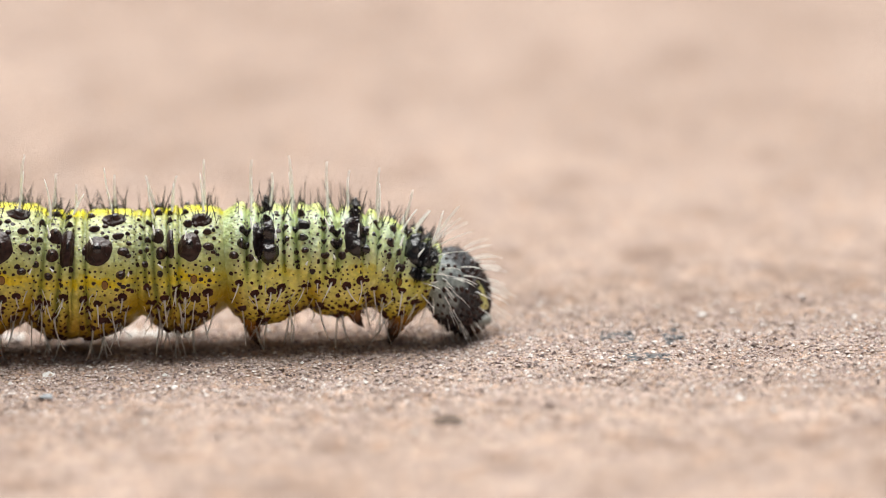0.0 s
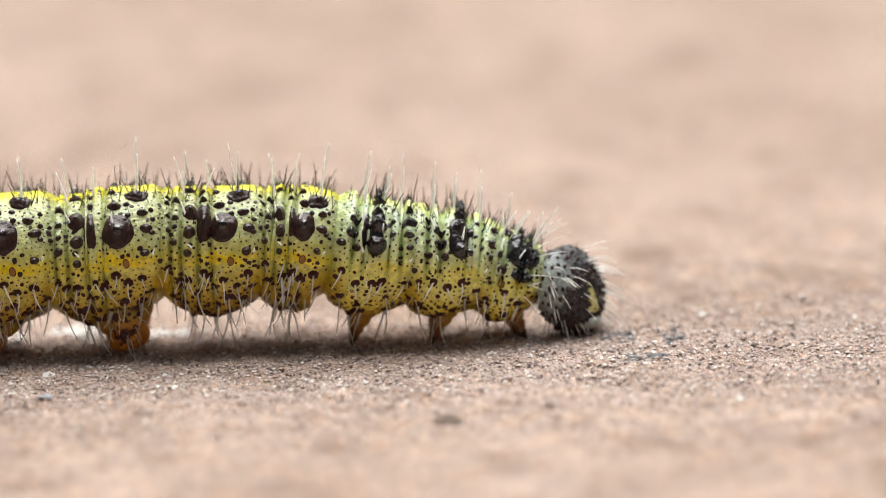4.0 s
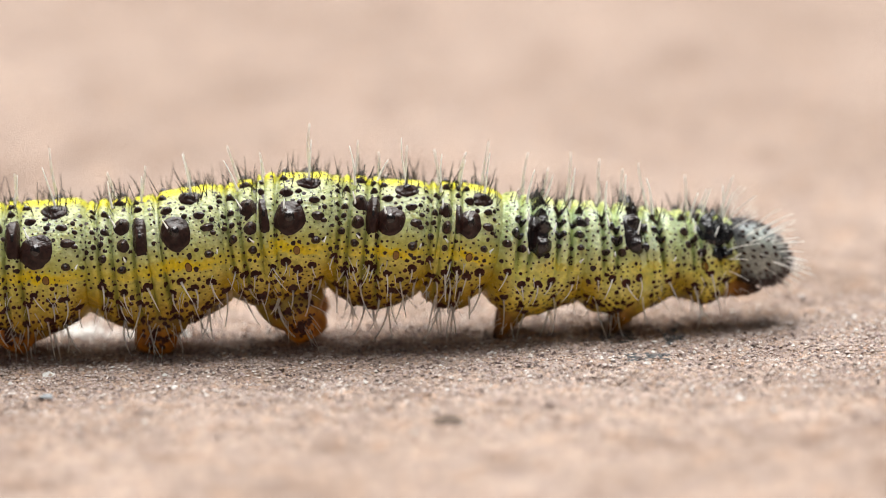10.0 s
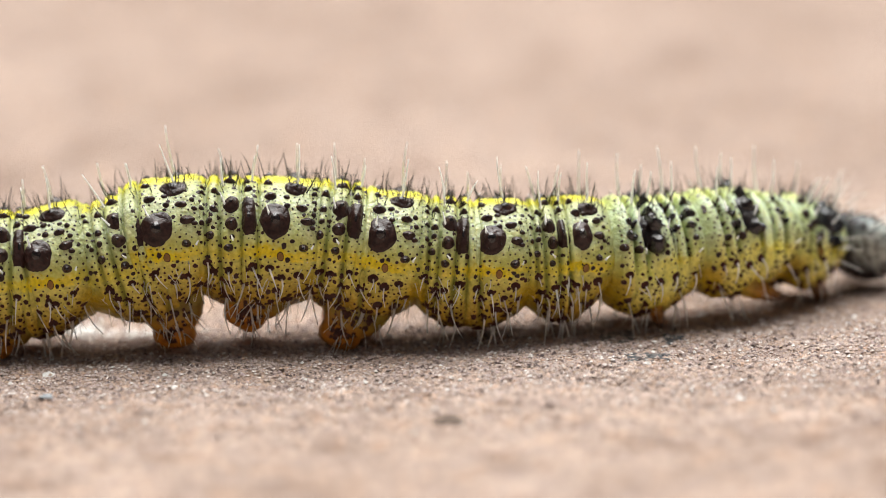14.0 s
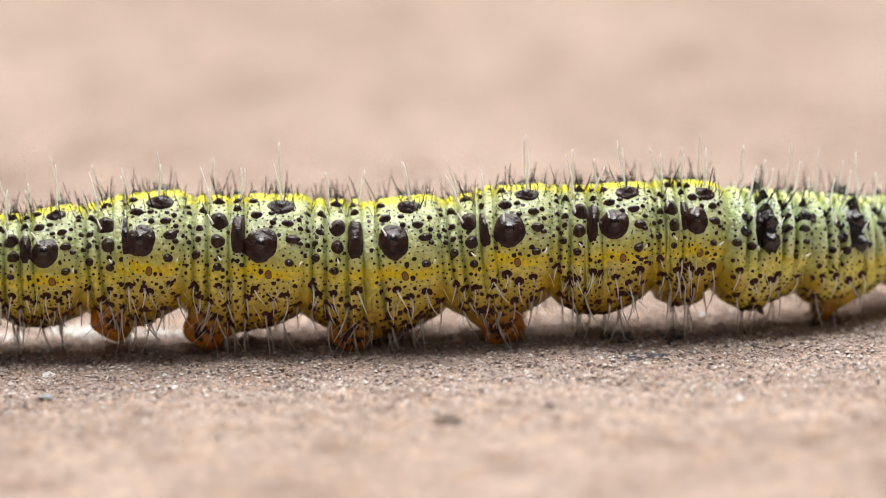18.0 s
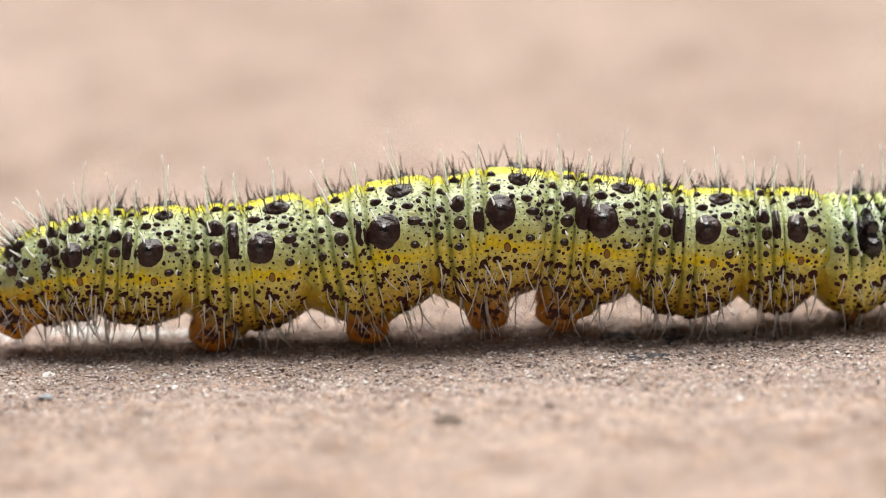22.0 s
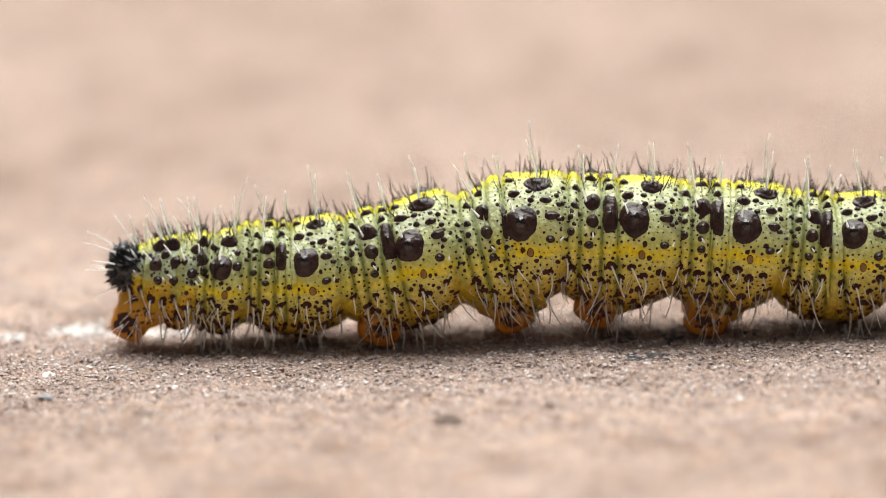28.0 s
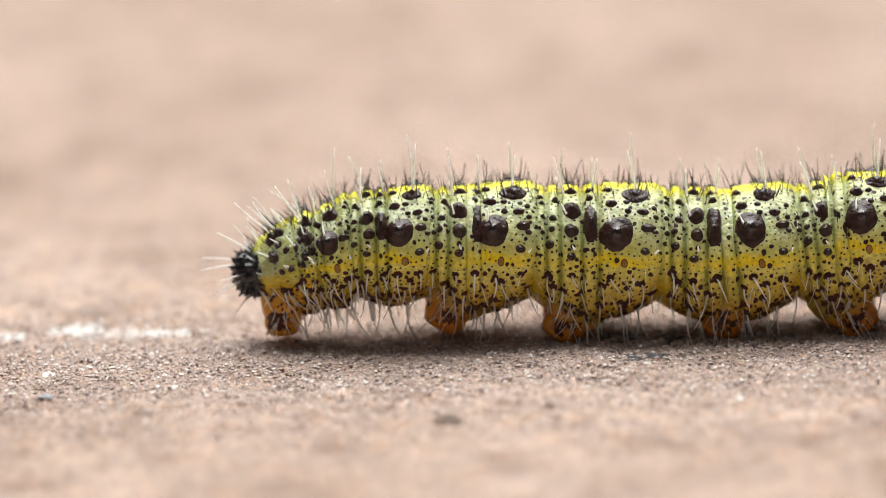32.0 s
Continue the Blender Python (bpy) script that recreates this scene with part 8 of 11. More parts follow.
    walk(ring["A8"], [
        (0, at(-6.156, 0, 2.595, 3.7, 0)), (.5, at(-6.282, 0, 2.596, 3.7, 0)), (1, at(-6.679, 0, 2.598, 3.7, 0)), (1.5, at(-6.424, 0, 2.599, 3.7, 0)),
        (2, at(-6.031, 0, 2.6, 3.8, 0)), (2.5, at(-5.872, 0, 2.602, 3.8, 0)), (3, at(-5.666, 0, 2.603, 3.8, 0)), (3.5, at(-5.624, 0, 2.604, 3.8, 0)),
        (4, at(-5.613, 0, 2.605, 3.8, 0)), (4.5, at(-5.668, 0, 2.605, 3.8, 0)), (5, at(-5.792, 0, 2.606, 3.8, 0)), (5.5, at(-6.31, 0, 2.604, 3.8, 0)),
        (6, at(-6.515, 0, 2.605, 3.8, 0)), (6.5, at(-6.543, 0, 2.607, 3.8, 0)), (7, at(-6.356, 0, 2.61, 3.9, 0)), (7.5, at(-6.183, 0, 2.613, 3.9, 0)),
        (8, at(-5.908, 0, 2.615, 3.9, 0)), (8.5, at(-5.655, 0, 2.617, 4, 0)), (9, at(-5.846, 0, 2.606, 3.7, 0)), (9.5, at(-6.014, 0, 2.605, 3.7, 0)),
        (10, at(-5.945, 0, 2.608, 3.7, 0)), (10.5, at(-6.076, 0, 2.609, 3.7, 0)), (11, at(-6.147, 0, 2.609, 3.7, 0)), (11.5, at(-6.09, 0, 2.611, 3.8, 0)),
        (12, at(-5.944, 0, 2.616, 3.9, 0)), (12.5, at(-5.739, 0, 2.619, 4, 0)), (13, at(-5.631, 0, 2.595, 3.4, 0)), (13.5, at(-5.587, 0, 2.594, 3.4, 0)),
        (14, at(-5.503, 0, 2.589, 3.2, 0)), (14.5, at(-5.678, 0, 2.586, 3.2, 0)), (15, at(-5.861, 0, 2.581, 3, 0)), (15.5, at(-6.022, 0, 2.577, 3, 0)),
        (16, at(-6.108, 0, 2.577, 3, 0)), (16.5, at(-6.065, 0, 2.586, 3.2, 0)), (17, at(-5.889, 0, 2.632, 4.3, 0)), (17.5, at(-5.765, 0, 2.627, 4.1, 0)),
        (18, at(-5.524, 0, 2.604, 3.6, 0)), (18.5, at(-4.701, 0, 2.402, 4.7, 0)), (19, at(-5.162, 0, 2.101, 5.2, 0)), (19.5, at(-5.342, 0, 2.036, 4, 0)),
        (20, at(-5.533, 0, 2.014, 3.1, 0)), (20.5, at(-5.527, 0, 2.163, 3.4, 0)), (21, at(-5.525, 0, 2.448, 3.9, 0)), (21.5, at(-5.756, 0, 2.454, 5.6, 0)),
        (22, at(-5.729, 0, 2.709, 4.8, 0)), (22.5, at(-5.713, 0, 2.874, 4.9, 0)), (23, at(-5.799, 0, 2.786, 6.8, 0)), (23.5, at(-5.809, 0, 2.817, 8, 0)),
        (24, at(-5.699, 0, 2.799, 8.7, 0)), (24.5, at(-5.753, 0, 2.712, 8.2, 0)), (25, at(-5.725, 0, 2.59, 6.9, 0)), (25.5, at(-5.659, 0, 2.472, 4.7, 0)),
        (26, at(-5.685, 0, 2.347, 2.8, 0)), (26.5, at(-5.873, 0, 2.211, 0.8, 0)), (27, at(-6.111, 0, 2.116, -1.4, 0)), (27.5, at(-6.29, 0, 2.11, -3.5, 0)),
        (28, at(-6.414, 0, 2.138, -5.4, 0)), (28.5, at(-6.551, 0, 2.435, -6.4, 0)), (29, at(-6.633, 0, 2.575, -4.1, 0)), (29.5, at(-6.523, 0, 2.848, -1.9, 0)),
        (30, at(-6.488, 0, 2.973, 1.1, 0)), (30.5, at(-6.566, 0, 2.969, 4.4, 0)), (31, at(-6.468, 0, 2.92, 6.6, 0)), (31.5, at(-6.314, 0, 2.915, 8, 0)),
        (32, at(-6.271, 0, 2.87, 8.5, 0)),
    ])
    walk(ring["A10"], [
        (0, at(-8.265, 0, 2.345, 7.6, 0)), (.5, at(-8.391, 0, 2.346, 7.6, 0)), (1, at(-8.787, 0, 2.347, 7.6, 0)), (1.5, at(-8.533, 0, 2.349, 7.6, 0)),
        (2, at(-8.14, 0, 2.35, 7.6, 0)), (2.5, at(-7.98, 0, 2.351, 7.6, 0)), (3, at(-7.775, 0, 2.352, 7.6, 0)), (3.5, at(-7.732, 0, 2.353, 7.6, 0)),
        (4, at(-7.721, 0, 2.354, 7.6, 0)), (4.5, at(-7.776, 0, 2.355, 7.6, 0)), (5, at(-7.9, 0, 2.355, 7.6, 0)), (5.5, at(-8.419, 0, 2.354, 7.6, 0)),
        (6, at(-8.623, 0, 2.355, 7.6, 0)), (6.5, at(-8.652, 0, 2.357, 7.6, 0)), (7, at(-8.465, 0, 2.36, 7.6, 0)), (7.5, at(-8.292, 0, 2.362, 7.6, 0)),
        (8, at(-8.016, 0, 2.365, 7.6, 0)), (8.5, at(-7.764, 0, 2.366, 7.6, 0)), (9, at(-7.954, 0, 2.356, 7.6, 0)), (9.5, at(-8.122, 0, 2.355, 7.6, 0)),
        (10, at(-8.054, 0, 2.357, 7.6, 0)), (10.5, at(-8.185, 0, 2.358, 7.6, 0)), (11, at(-8.255, 0, 2.358, 7.6, 0)), (11.5, at(-8.199, 0, 2.361, 7.6, 0)),
        (12, at(-8.053, 0, 2.366, 7.6, 0)), (12.5, at(-7.847, 0, 2.369, 7.6, 0)), (13, at(-7.74, 0, 2.345, 7.6, 0)), (13.5, at(-7.696, 0, 2.343, 7.6, 0)),
        (14, at(-7.612, 0, 2.339, 7.6, 0)), (14.5, at(-7.787, 0, 2.335, 7.6, 0)), (15, at(-7.969, 0, 2.33, 7.6, 0)), (15.5, at(-8.13, 0, 2.326, 7.6, 0)),
        (16, at(-8.216, 0, 2.326, 7.6, 0)), (16.5, at(-8.173, 0, 2.335, 7.6, 0)), (17, at(-7.997, 0, 2.382, 7.6, 0)), (17.5, at(-7.874, 0, 2.377, 7.6, 0)),
        (18, at(-7.632, 0, 2.354, 7.6, 0)), (18.5, at(-6.81, 0, 2.151, 7.6, 0)), (19, at(-7.27, 0, 1.851, 7.6, 0)), (19.5, at(-7.468, 0, 1.812, 7.6, 0)),
        (20, at(-7.63, 0, 1.771, 7.6, 0)), (20.5, at(-7.75, 0, 1.862, 9.6, 0)), (21, at(-7.773, 0, 2.11, 13.7, 0)), (21.5, at(-7.938, 0, 2.05, 15.8, 0)),
        (22, at(-7.843, 0, 2.331, 15.8, 0)), (22.5, at(-7.773, 0, 2.494, 15.8, 0)), (23, at(-7.801, 0, 2.367, 16.9, 0)), (23.5, at(-7.758, 0, 2.368, 19, 0)),
        (24, at(-7.67, 0, 2.323, 19.1, 0)), (24.5, at(-7.734, 0, 2.278, 16.4, 0)), (25, at(-7.784, 0, 2.275, 11.8, 0)), (25.5, at(-7.828, 0, 2.301, 6.5, 0)),
        (26, at(-7.953, 0, 2.296, 2.3, 0)), (26.5, at(-8.217, 0, 2.269, -1.2, 0)), (27, at(-8.533, 0, 2.284, -4.5, 0)), (27.5, at(-8.741, 0, 2.369, -7.3, 0)),
        (28, at(-8.795, 0, 2.47, -9.1, 0)), (28.5, at(-8.824, 0, 2.739, -8.9, 0)), (29, at(-8.827, 0, 2.724, -5.3, 0)), (29.5, at(-8.684, 0, 2.849, .9, 0)),
        (30, at(-8.558, 0, 2.796, 7.7, 0)), (30.5, at(-8.54, 0, 2.644, 13.5, 0)), (31, at(-8.417, 0, 2.531, 16.9, 0)), (31.5, at(-8.226, 0, 2.505, 17.7, 0)),
        (32, at(-8.174, 0, 2.465, 17.6, 0)),
    ])
    walk(ring["A9"], [
        (0, at(-7.253, 0, 2.475, 6.6, 0)), (.5, at(-7.379, 0, 2.476, 6.6, 0)), (1, at(-7.775, 0, 2.478, 6.6, 0)), (1.5, at(-7.521, 0, 2.479, 6.6, 0)),
        (2, at(-7.128, 0, 2.48, 6.6, 0)), (2.5, at(-6.968, 0, 2.481, 6.6, 0)), (3, at(-6.763, 0, 2.482, 6.6, 0)), (3.5, at(-6.72, 0, 2.483, 6.6, 0)),
        (4, at(-6.71, 0, 2.484, 6.6, 0)), (4.5, at(-6.764, 0, 2.485, 6.6, 0)), (5, at(-6.888, 0, 2.485, 6.6, 0)), (5.5, at(-7.407, 0, 2.484, 6.6, 0)),
        (6, at(-7.611, 0, 2.485, 6.6, 0)), (6.5, at(-7.64, 0, 2.487, 6.6, 0)), (7, at(-7.453, 0, 2.489, 6.5, 0)), (7.5, at(-7.28, 0, 2.492, 6.5, 0)),
        (8, at(-7.004, 0, 2.494, 6.5, 0)), (8.5, at(-6.752, 0, 2.495, 6.5, 0)), (9, at(-6.942, 0, 2.486, 6.6, 0)), (9.5, at(-7.11, 0, 2.485, 6.6, 0)),
        (10, at(-7.042, 0, 2.487, 6.6, 0)), (10.5, at(-7.173, 0, 2.488, 6.6, 0)), (11, at(-7.244, 0, 2.488, 6.6, 0)), (11.5, at(-7.187, 0, 2.491, 6.6, 0)),
        (12, at(-7.041, 0, 2.495, 6.5, 0)), (12.5, at(-6.835, 0, 2.498, 6.5, 0)), (13, at(-6.728, 0, 2.477, 6.7, 0)), (13.5, at(-6.684, 0, 2.475, 6.7, 0)),
        (14, at(-6.6, 0, 2.471, 6.7, 0)), (14.5, at(-6.775, 0, 2.468, 6.7, 0)), (15, at(-6.957, 0, 2.464, 6.8, 0)), (15.5, at(-7.119, 0, 2.46, 6.8, 0)),
        (16, at(-7.205, 0, 2.46, 6.8, 0)), (16.5, at(-7.161, 0, 2.468, 6.7, 0)), (17, at(-6.985, 0, 2.51, 6.4, 0)), (17.5, at(-6.862, 0, 2.506, 6.5, 0)),
        (18, at(-6.621, 0, 2.485, 6.6, 0)), (18.5, at(-5.798, 0, 2.277, 6.3, 0)), (19, at(-6.258, 0, 1.974, 6.2, 0)), (19.5, at(-6.447, 0, 1.928, 6.5, 0)),
        (20, at(-6.623, 0, 1.9, 6.7, 0)), (20.5, at(-6.68, 0, 2.025, 8.5, 0)), (21, at(-6.69, 0, 2.299, 12, 0)), (21.5, at(-6.889, 0, 2.27, 13.4, 0)),
        (22, at(-6.827, 0, 2.543, 13.6, 0)), (22.5, at(-6.783, 0, 2.706, 13.6, 0)), (23, at(-6.839, 0, 2.592, 14.1, 0)), (23.5, at(-6.822, 0, 2.608, 15.6, 0)),
        (24, at(-6.724, 0, 2.575, 15.6, 0)), (24.5, at(-6.783, 0, 2.503, 13.4, 0)), (25, at(-6.796, 0, 2.435, 9.5, 0)), (25.5, at(-6.789, 0, 2.384, 5.1, 0)),
        (26, at(-6.866, 0, 2.315, 1.6, 0)), (26.5, at(-7.093, 0, 2.234, -1.3, 0)), (27, at(-7.372, 0, 2.194, -4, 0)), (27.5, at(-7.565, 0, 2.234, -6.1, 0)),
        (28, at(-7.654, 0, 2.303, -7.3, 0)), (28.5, at(-7.735, 0, 2.59, -6.6, 0)), (29, at(-7.777, 0, 2.654, -3.7, 0)), (29.5, at(-7.649, 0, 2.861, 1.7, 0)),
        (30, at(-7.567, 0, 2.901, 7.3, 0)), (30.5, at(-7.593, 0, 2.824, 11.7, 0)), (31, at(-7.48, 0, 2.741, 14.2, 0)), (31.5, at(-7.308, 0, 2.722, 14.7, 0)),
        (32, at(-7.26, 0, 2.678, 14.4, 0)),
    ])
    walk(ring["head"], [
        (0, at(27.551, 0, 1.55, 0, -24)), (.5, at(27.64, 0, 1.631, 3, -26)), (1, at(27.729, 0, 1.713, 6, -28)), (1.5, at(27.824, 0, 1.666, 4, -34)),
        (2, at(27.918, 0, 1.619, 2, -40)), (2.5, at(27.763, 0, 1.54, -1, -43)), (3, at(27.608, 0, 1.461, -4, -46)), (3.5, at(27.646, 0, 1.425, -4, -42)),
        (4, at(27.676, 0, 1.44, -3, -36)), (4.5, at(27.705, 0, 1.454, -2, -30)), (5, at(27.735, 0, 1.468, -1, -24)), (5.5, at(27.764, 0, 1.482, 0, -18)),
        (6, at(27.689, 0, 1.51, 0, -16)), (6.5, at(27.758, 0, 1.622, 1, -11)), (7, at(27.828, 0, 1.734, 2, -6)), (7.5, at(28.142, 0, 2.056, 8, -1)),
        (8, at(28.454, 0, 2.377, 14, 4)), (8.5, at(28.444, .3, 2.486, 20, 11.8)), (9, at(28.434, .6, 2.594, 26, 19.6)), (9.5, at(28.428, 1, 2.48, 27, 26)),
        (10, at(28.424, 1.4, 2.366, 28, 32.5)), (10.5, at(28.282, 1.85, 2.344, 28, 36.7)), (11, at(28.14, 2.3, 2.322, 28, 41.3)), (11.5, at(28.006, 2.85, 2.225, 27, 44.7)),
        (12, at(27.873, 3.4, 2.129, 26, 48.9)), (12.5, at(28.024, 3.8, 2.01, 25, 50.7)), (13, at(28.178, 4.2, 1.892, 24, 51.8)), (13.5, at(28.429, 4.55, 1.733, 24, 51.5)),
        (14, at(28.681, 4.9, 1.573, 24, 51.9)), (14.5, at(28.686, 5.075, 1.352, 22, 50.1)), (15, at(28.338, 4.901, 1.687, 22, 52.2)), (15.5, at(28.299, 4.707, 1.683, 22, 51.9)),
        (16, at(28.282, 4.493, 1.687, 22, 51.5)), (16.5, at(28.256, 4.203, 1.688, 22, 50.4)), (17, at(28.216, 4.226, 1.683, 22, 50.6)), (17.5, at(28.123, 4.249, 1.688, 22, 50.7)),
        (18, at(28.189, 4.272, 1.709, 22, 50.9)), (18.5, at(28.295, 4.295, 1.749, 22, 51.1)), (19, at(28.517, 4.318, 1.754, 22, 51.2)), (19.5, at(28.386, 4.341, 1.747, 22, 51.4)),
        (20, at(28.314, 4.364, 1.744, 22, 51.5)), (20.5, at(28.359, 4.364, 1.749, 22, 51.5)), (21, at(28.353, 4.364, 1.738, 22, 51.4)), (21.5, at(28.09, 4.364, 1.743, 22, 51.3)),
        (22, at(27.971, 4.364, 1.746, 22, 51.3)), (22.5, at(27.839, 4.364, 1.756, 22, 51.2)), (23, at(27.708, 4.364, 1.759, 22, 51.2)), (23.5, at(27.642, 4.364, 1.764, 22, 51.1)),
        (24, at(27.636, 4.364, 1.766, 22, 51.1)), (24.5, at(27.509, 4.364, 1.768, 22, 51)), (25, at(27.469, 4.364, 1.771, 22, 51)), (25.5, at(27.499, 4.364, 1.773, 22, 50.9)),
        (26, at(27.81, 4.364, 1.769, 22, 50.8)), (26.5, at(27.635, 4.364, 1.769, 22, 50.8)), (27, at(27.432, 4.364, 1.768, 22, 50.7)), (27.5, at(27.274, 4.364, 1.768, 22, 50.7)),
        (28, at(27.162, 4.364, 1.768, 22, 50.6)), (28.5, at(27.088, 4.364, 1.768, 22, 50.6)), (29, at(26.985, 4.364, 1.769, 22, 50.5)), (29.5, at(27.039, 4.364, 1.774, 22, 50.5)),
        (30, at(27.185, 4.364, 1.775, 22, 50.4)), (30.5, at(27.185, 4.364, 1.777, 22, 50.3)), (31, at(27.311, 4.364, 1.777, 22, 50.3)), (31.5, at(27.414, 4.364, 1.778, 22, 50.2)),
        (32, at(27.428, 4.364, 1.778, 22, 50.2)),
    ])
    walk(leg["T3", "near"], [
        (0, hung(20.43, -.885, 1.21, 2.3)), (.5, hung(20.239, -.885, 1.076, 11.9)), (1, hung(20.012, -.885, 1.056, 20.5)), (1.5, hung(20.095, -.885, .899, 39.5)), (2, hung(20.061, -.885, .762, 51.4)),
        (2.5, hung(19.803, -.885, .763, 52.3)), (3, hung(19.773, -.885, .822, 53)), (3.5, hung(20.097, -.885, .949, 46.1)), (4, hung(20.538, -.885, 1.078, 36.1)), (4.5, hung(21.11, -.885, 1.184, 21.7)),
        (5, hung(21.557, -.885, 1.226, 2.2)), (5.5, hung(21.734, -.885, 1.135, -19.3)), (6, hung(21.361, -.885, .944, -37.6)), (6.5, hung(21.134, -.885, 1.076, -22.8)), (7, hung(21.029, -.885, 1.097, -3.9)),
        (7.5, hung(20.906, -.885, 1.049, 17.7)), (8, hung(20.747, -.885, .935, 32.2)), (8.5, hung(20.49, -.832, .862, 39)), (9, hung(20.219, -.778, .827, 41.8)), (9.5, hung(20.028, -.706, .813, 44.7)),
        (10, hung(20.017, -.634, .78, 47.2)), (10.5, hung(20.206, -.554, 1.092, 33.7)), (11, hung(20.17, -.473, 1.344, -1.5)), (11.5, hung(20.517, -.378, 1.11, -18.7)), (12, hung(20.881, -.282, .933, -32.4)),
        (12.5, hung(21.252, -.214, .937, -32)), (13, hung(21.505, -.144, .938, -31.9)), (13.5, hung(21.276, -.078, 1.092, -16.1)), (14, hung(21.26, -.013, 1.094, 5.7)), (14.5, hung(21.119, -.082, 1.057, 16.3)),
        (15, hung(21.002, -.158, .989, 26.3)), (15.5, hung(20.907, -.241, .912, 34.5)), (16, hung(20.791, -.33, .851, 39.9)), (16.5, hung(20.625, -.436, .823, 42.2)), (17, hung(20.438, -.431, .833, 43.8)),
        (17.5, hung(20.715, -.426, 1.271, 29.4)), (18, hung(20.857, -.423, 1.617, -2)), (18.5, hung(21.04, -.422, 1.501, -26.5)), (19, hung(21.234, -.418, 1.243, -44.7)), (19.5, hung(21.217, -.414, 1.062, -38.2)),
        (20, hung(21.237, -.41, .923, -33.4)), (20.5, hung(21.222, -.411, 1.154, -13.2)), (21, hung(21.242, -.412, 1.072, 13)), (21.5, hung(20.963, -.411, .999, 26)), (22, hung(20.717, -.411, .892, 36.3)),
        (22.5, hung(20.596, -.411, .997, 36)), (23, hung(20.45, -.411, 1.013, 36)), (23.5, hung(20.419, -.411, 1.271, 14.9)), (24, hung(20.394, -.411, 1.287, 14.9)), (24.5, hung(20.259, -.411, 1.295, 14.9)),
        (25, hung(20.18, -.411, 1.321, 14.9)), (25.5, hung(20.204, -.411, 1.327, 14.9)), (26, hung(20.614, -.411, 1.265, 14.9)), (26.5, hung(20.455, -.411, 1.25, 14.9)), (27, hung(20.27, -.411, 1.233, 14.9)),
        (27.5, hung(20.126, -.411, 1.22, 14.9)), (28, hung(20.025, -.411, 1.212, 14.9)), (28.5, hung(19.959, -.411, 1.205, 14.9)), (29, hung(19.857, -.411, 1.204, 14.9)), (29.5, hung(19.86, -.411, 1.256, 14.9)),
        (30, hung(20.004, -.411, 1.26, 14.9)), (30.5, hung(20, -.411, 1.265, 14.9)), (31, hung(20.127, -.411, 1.266, 14.9)), (31.5, hung(20.236, -.411, 1.261, 14.9)), (32, hung(20.254, -.411, 1.259, 14.9)),
    ])
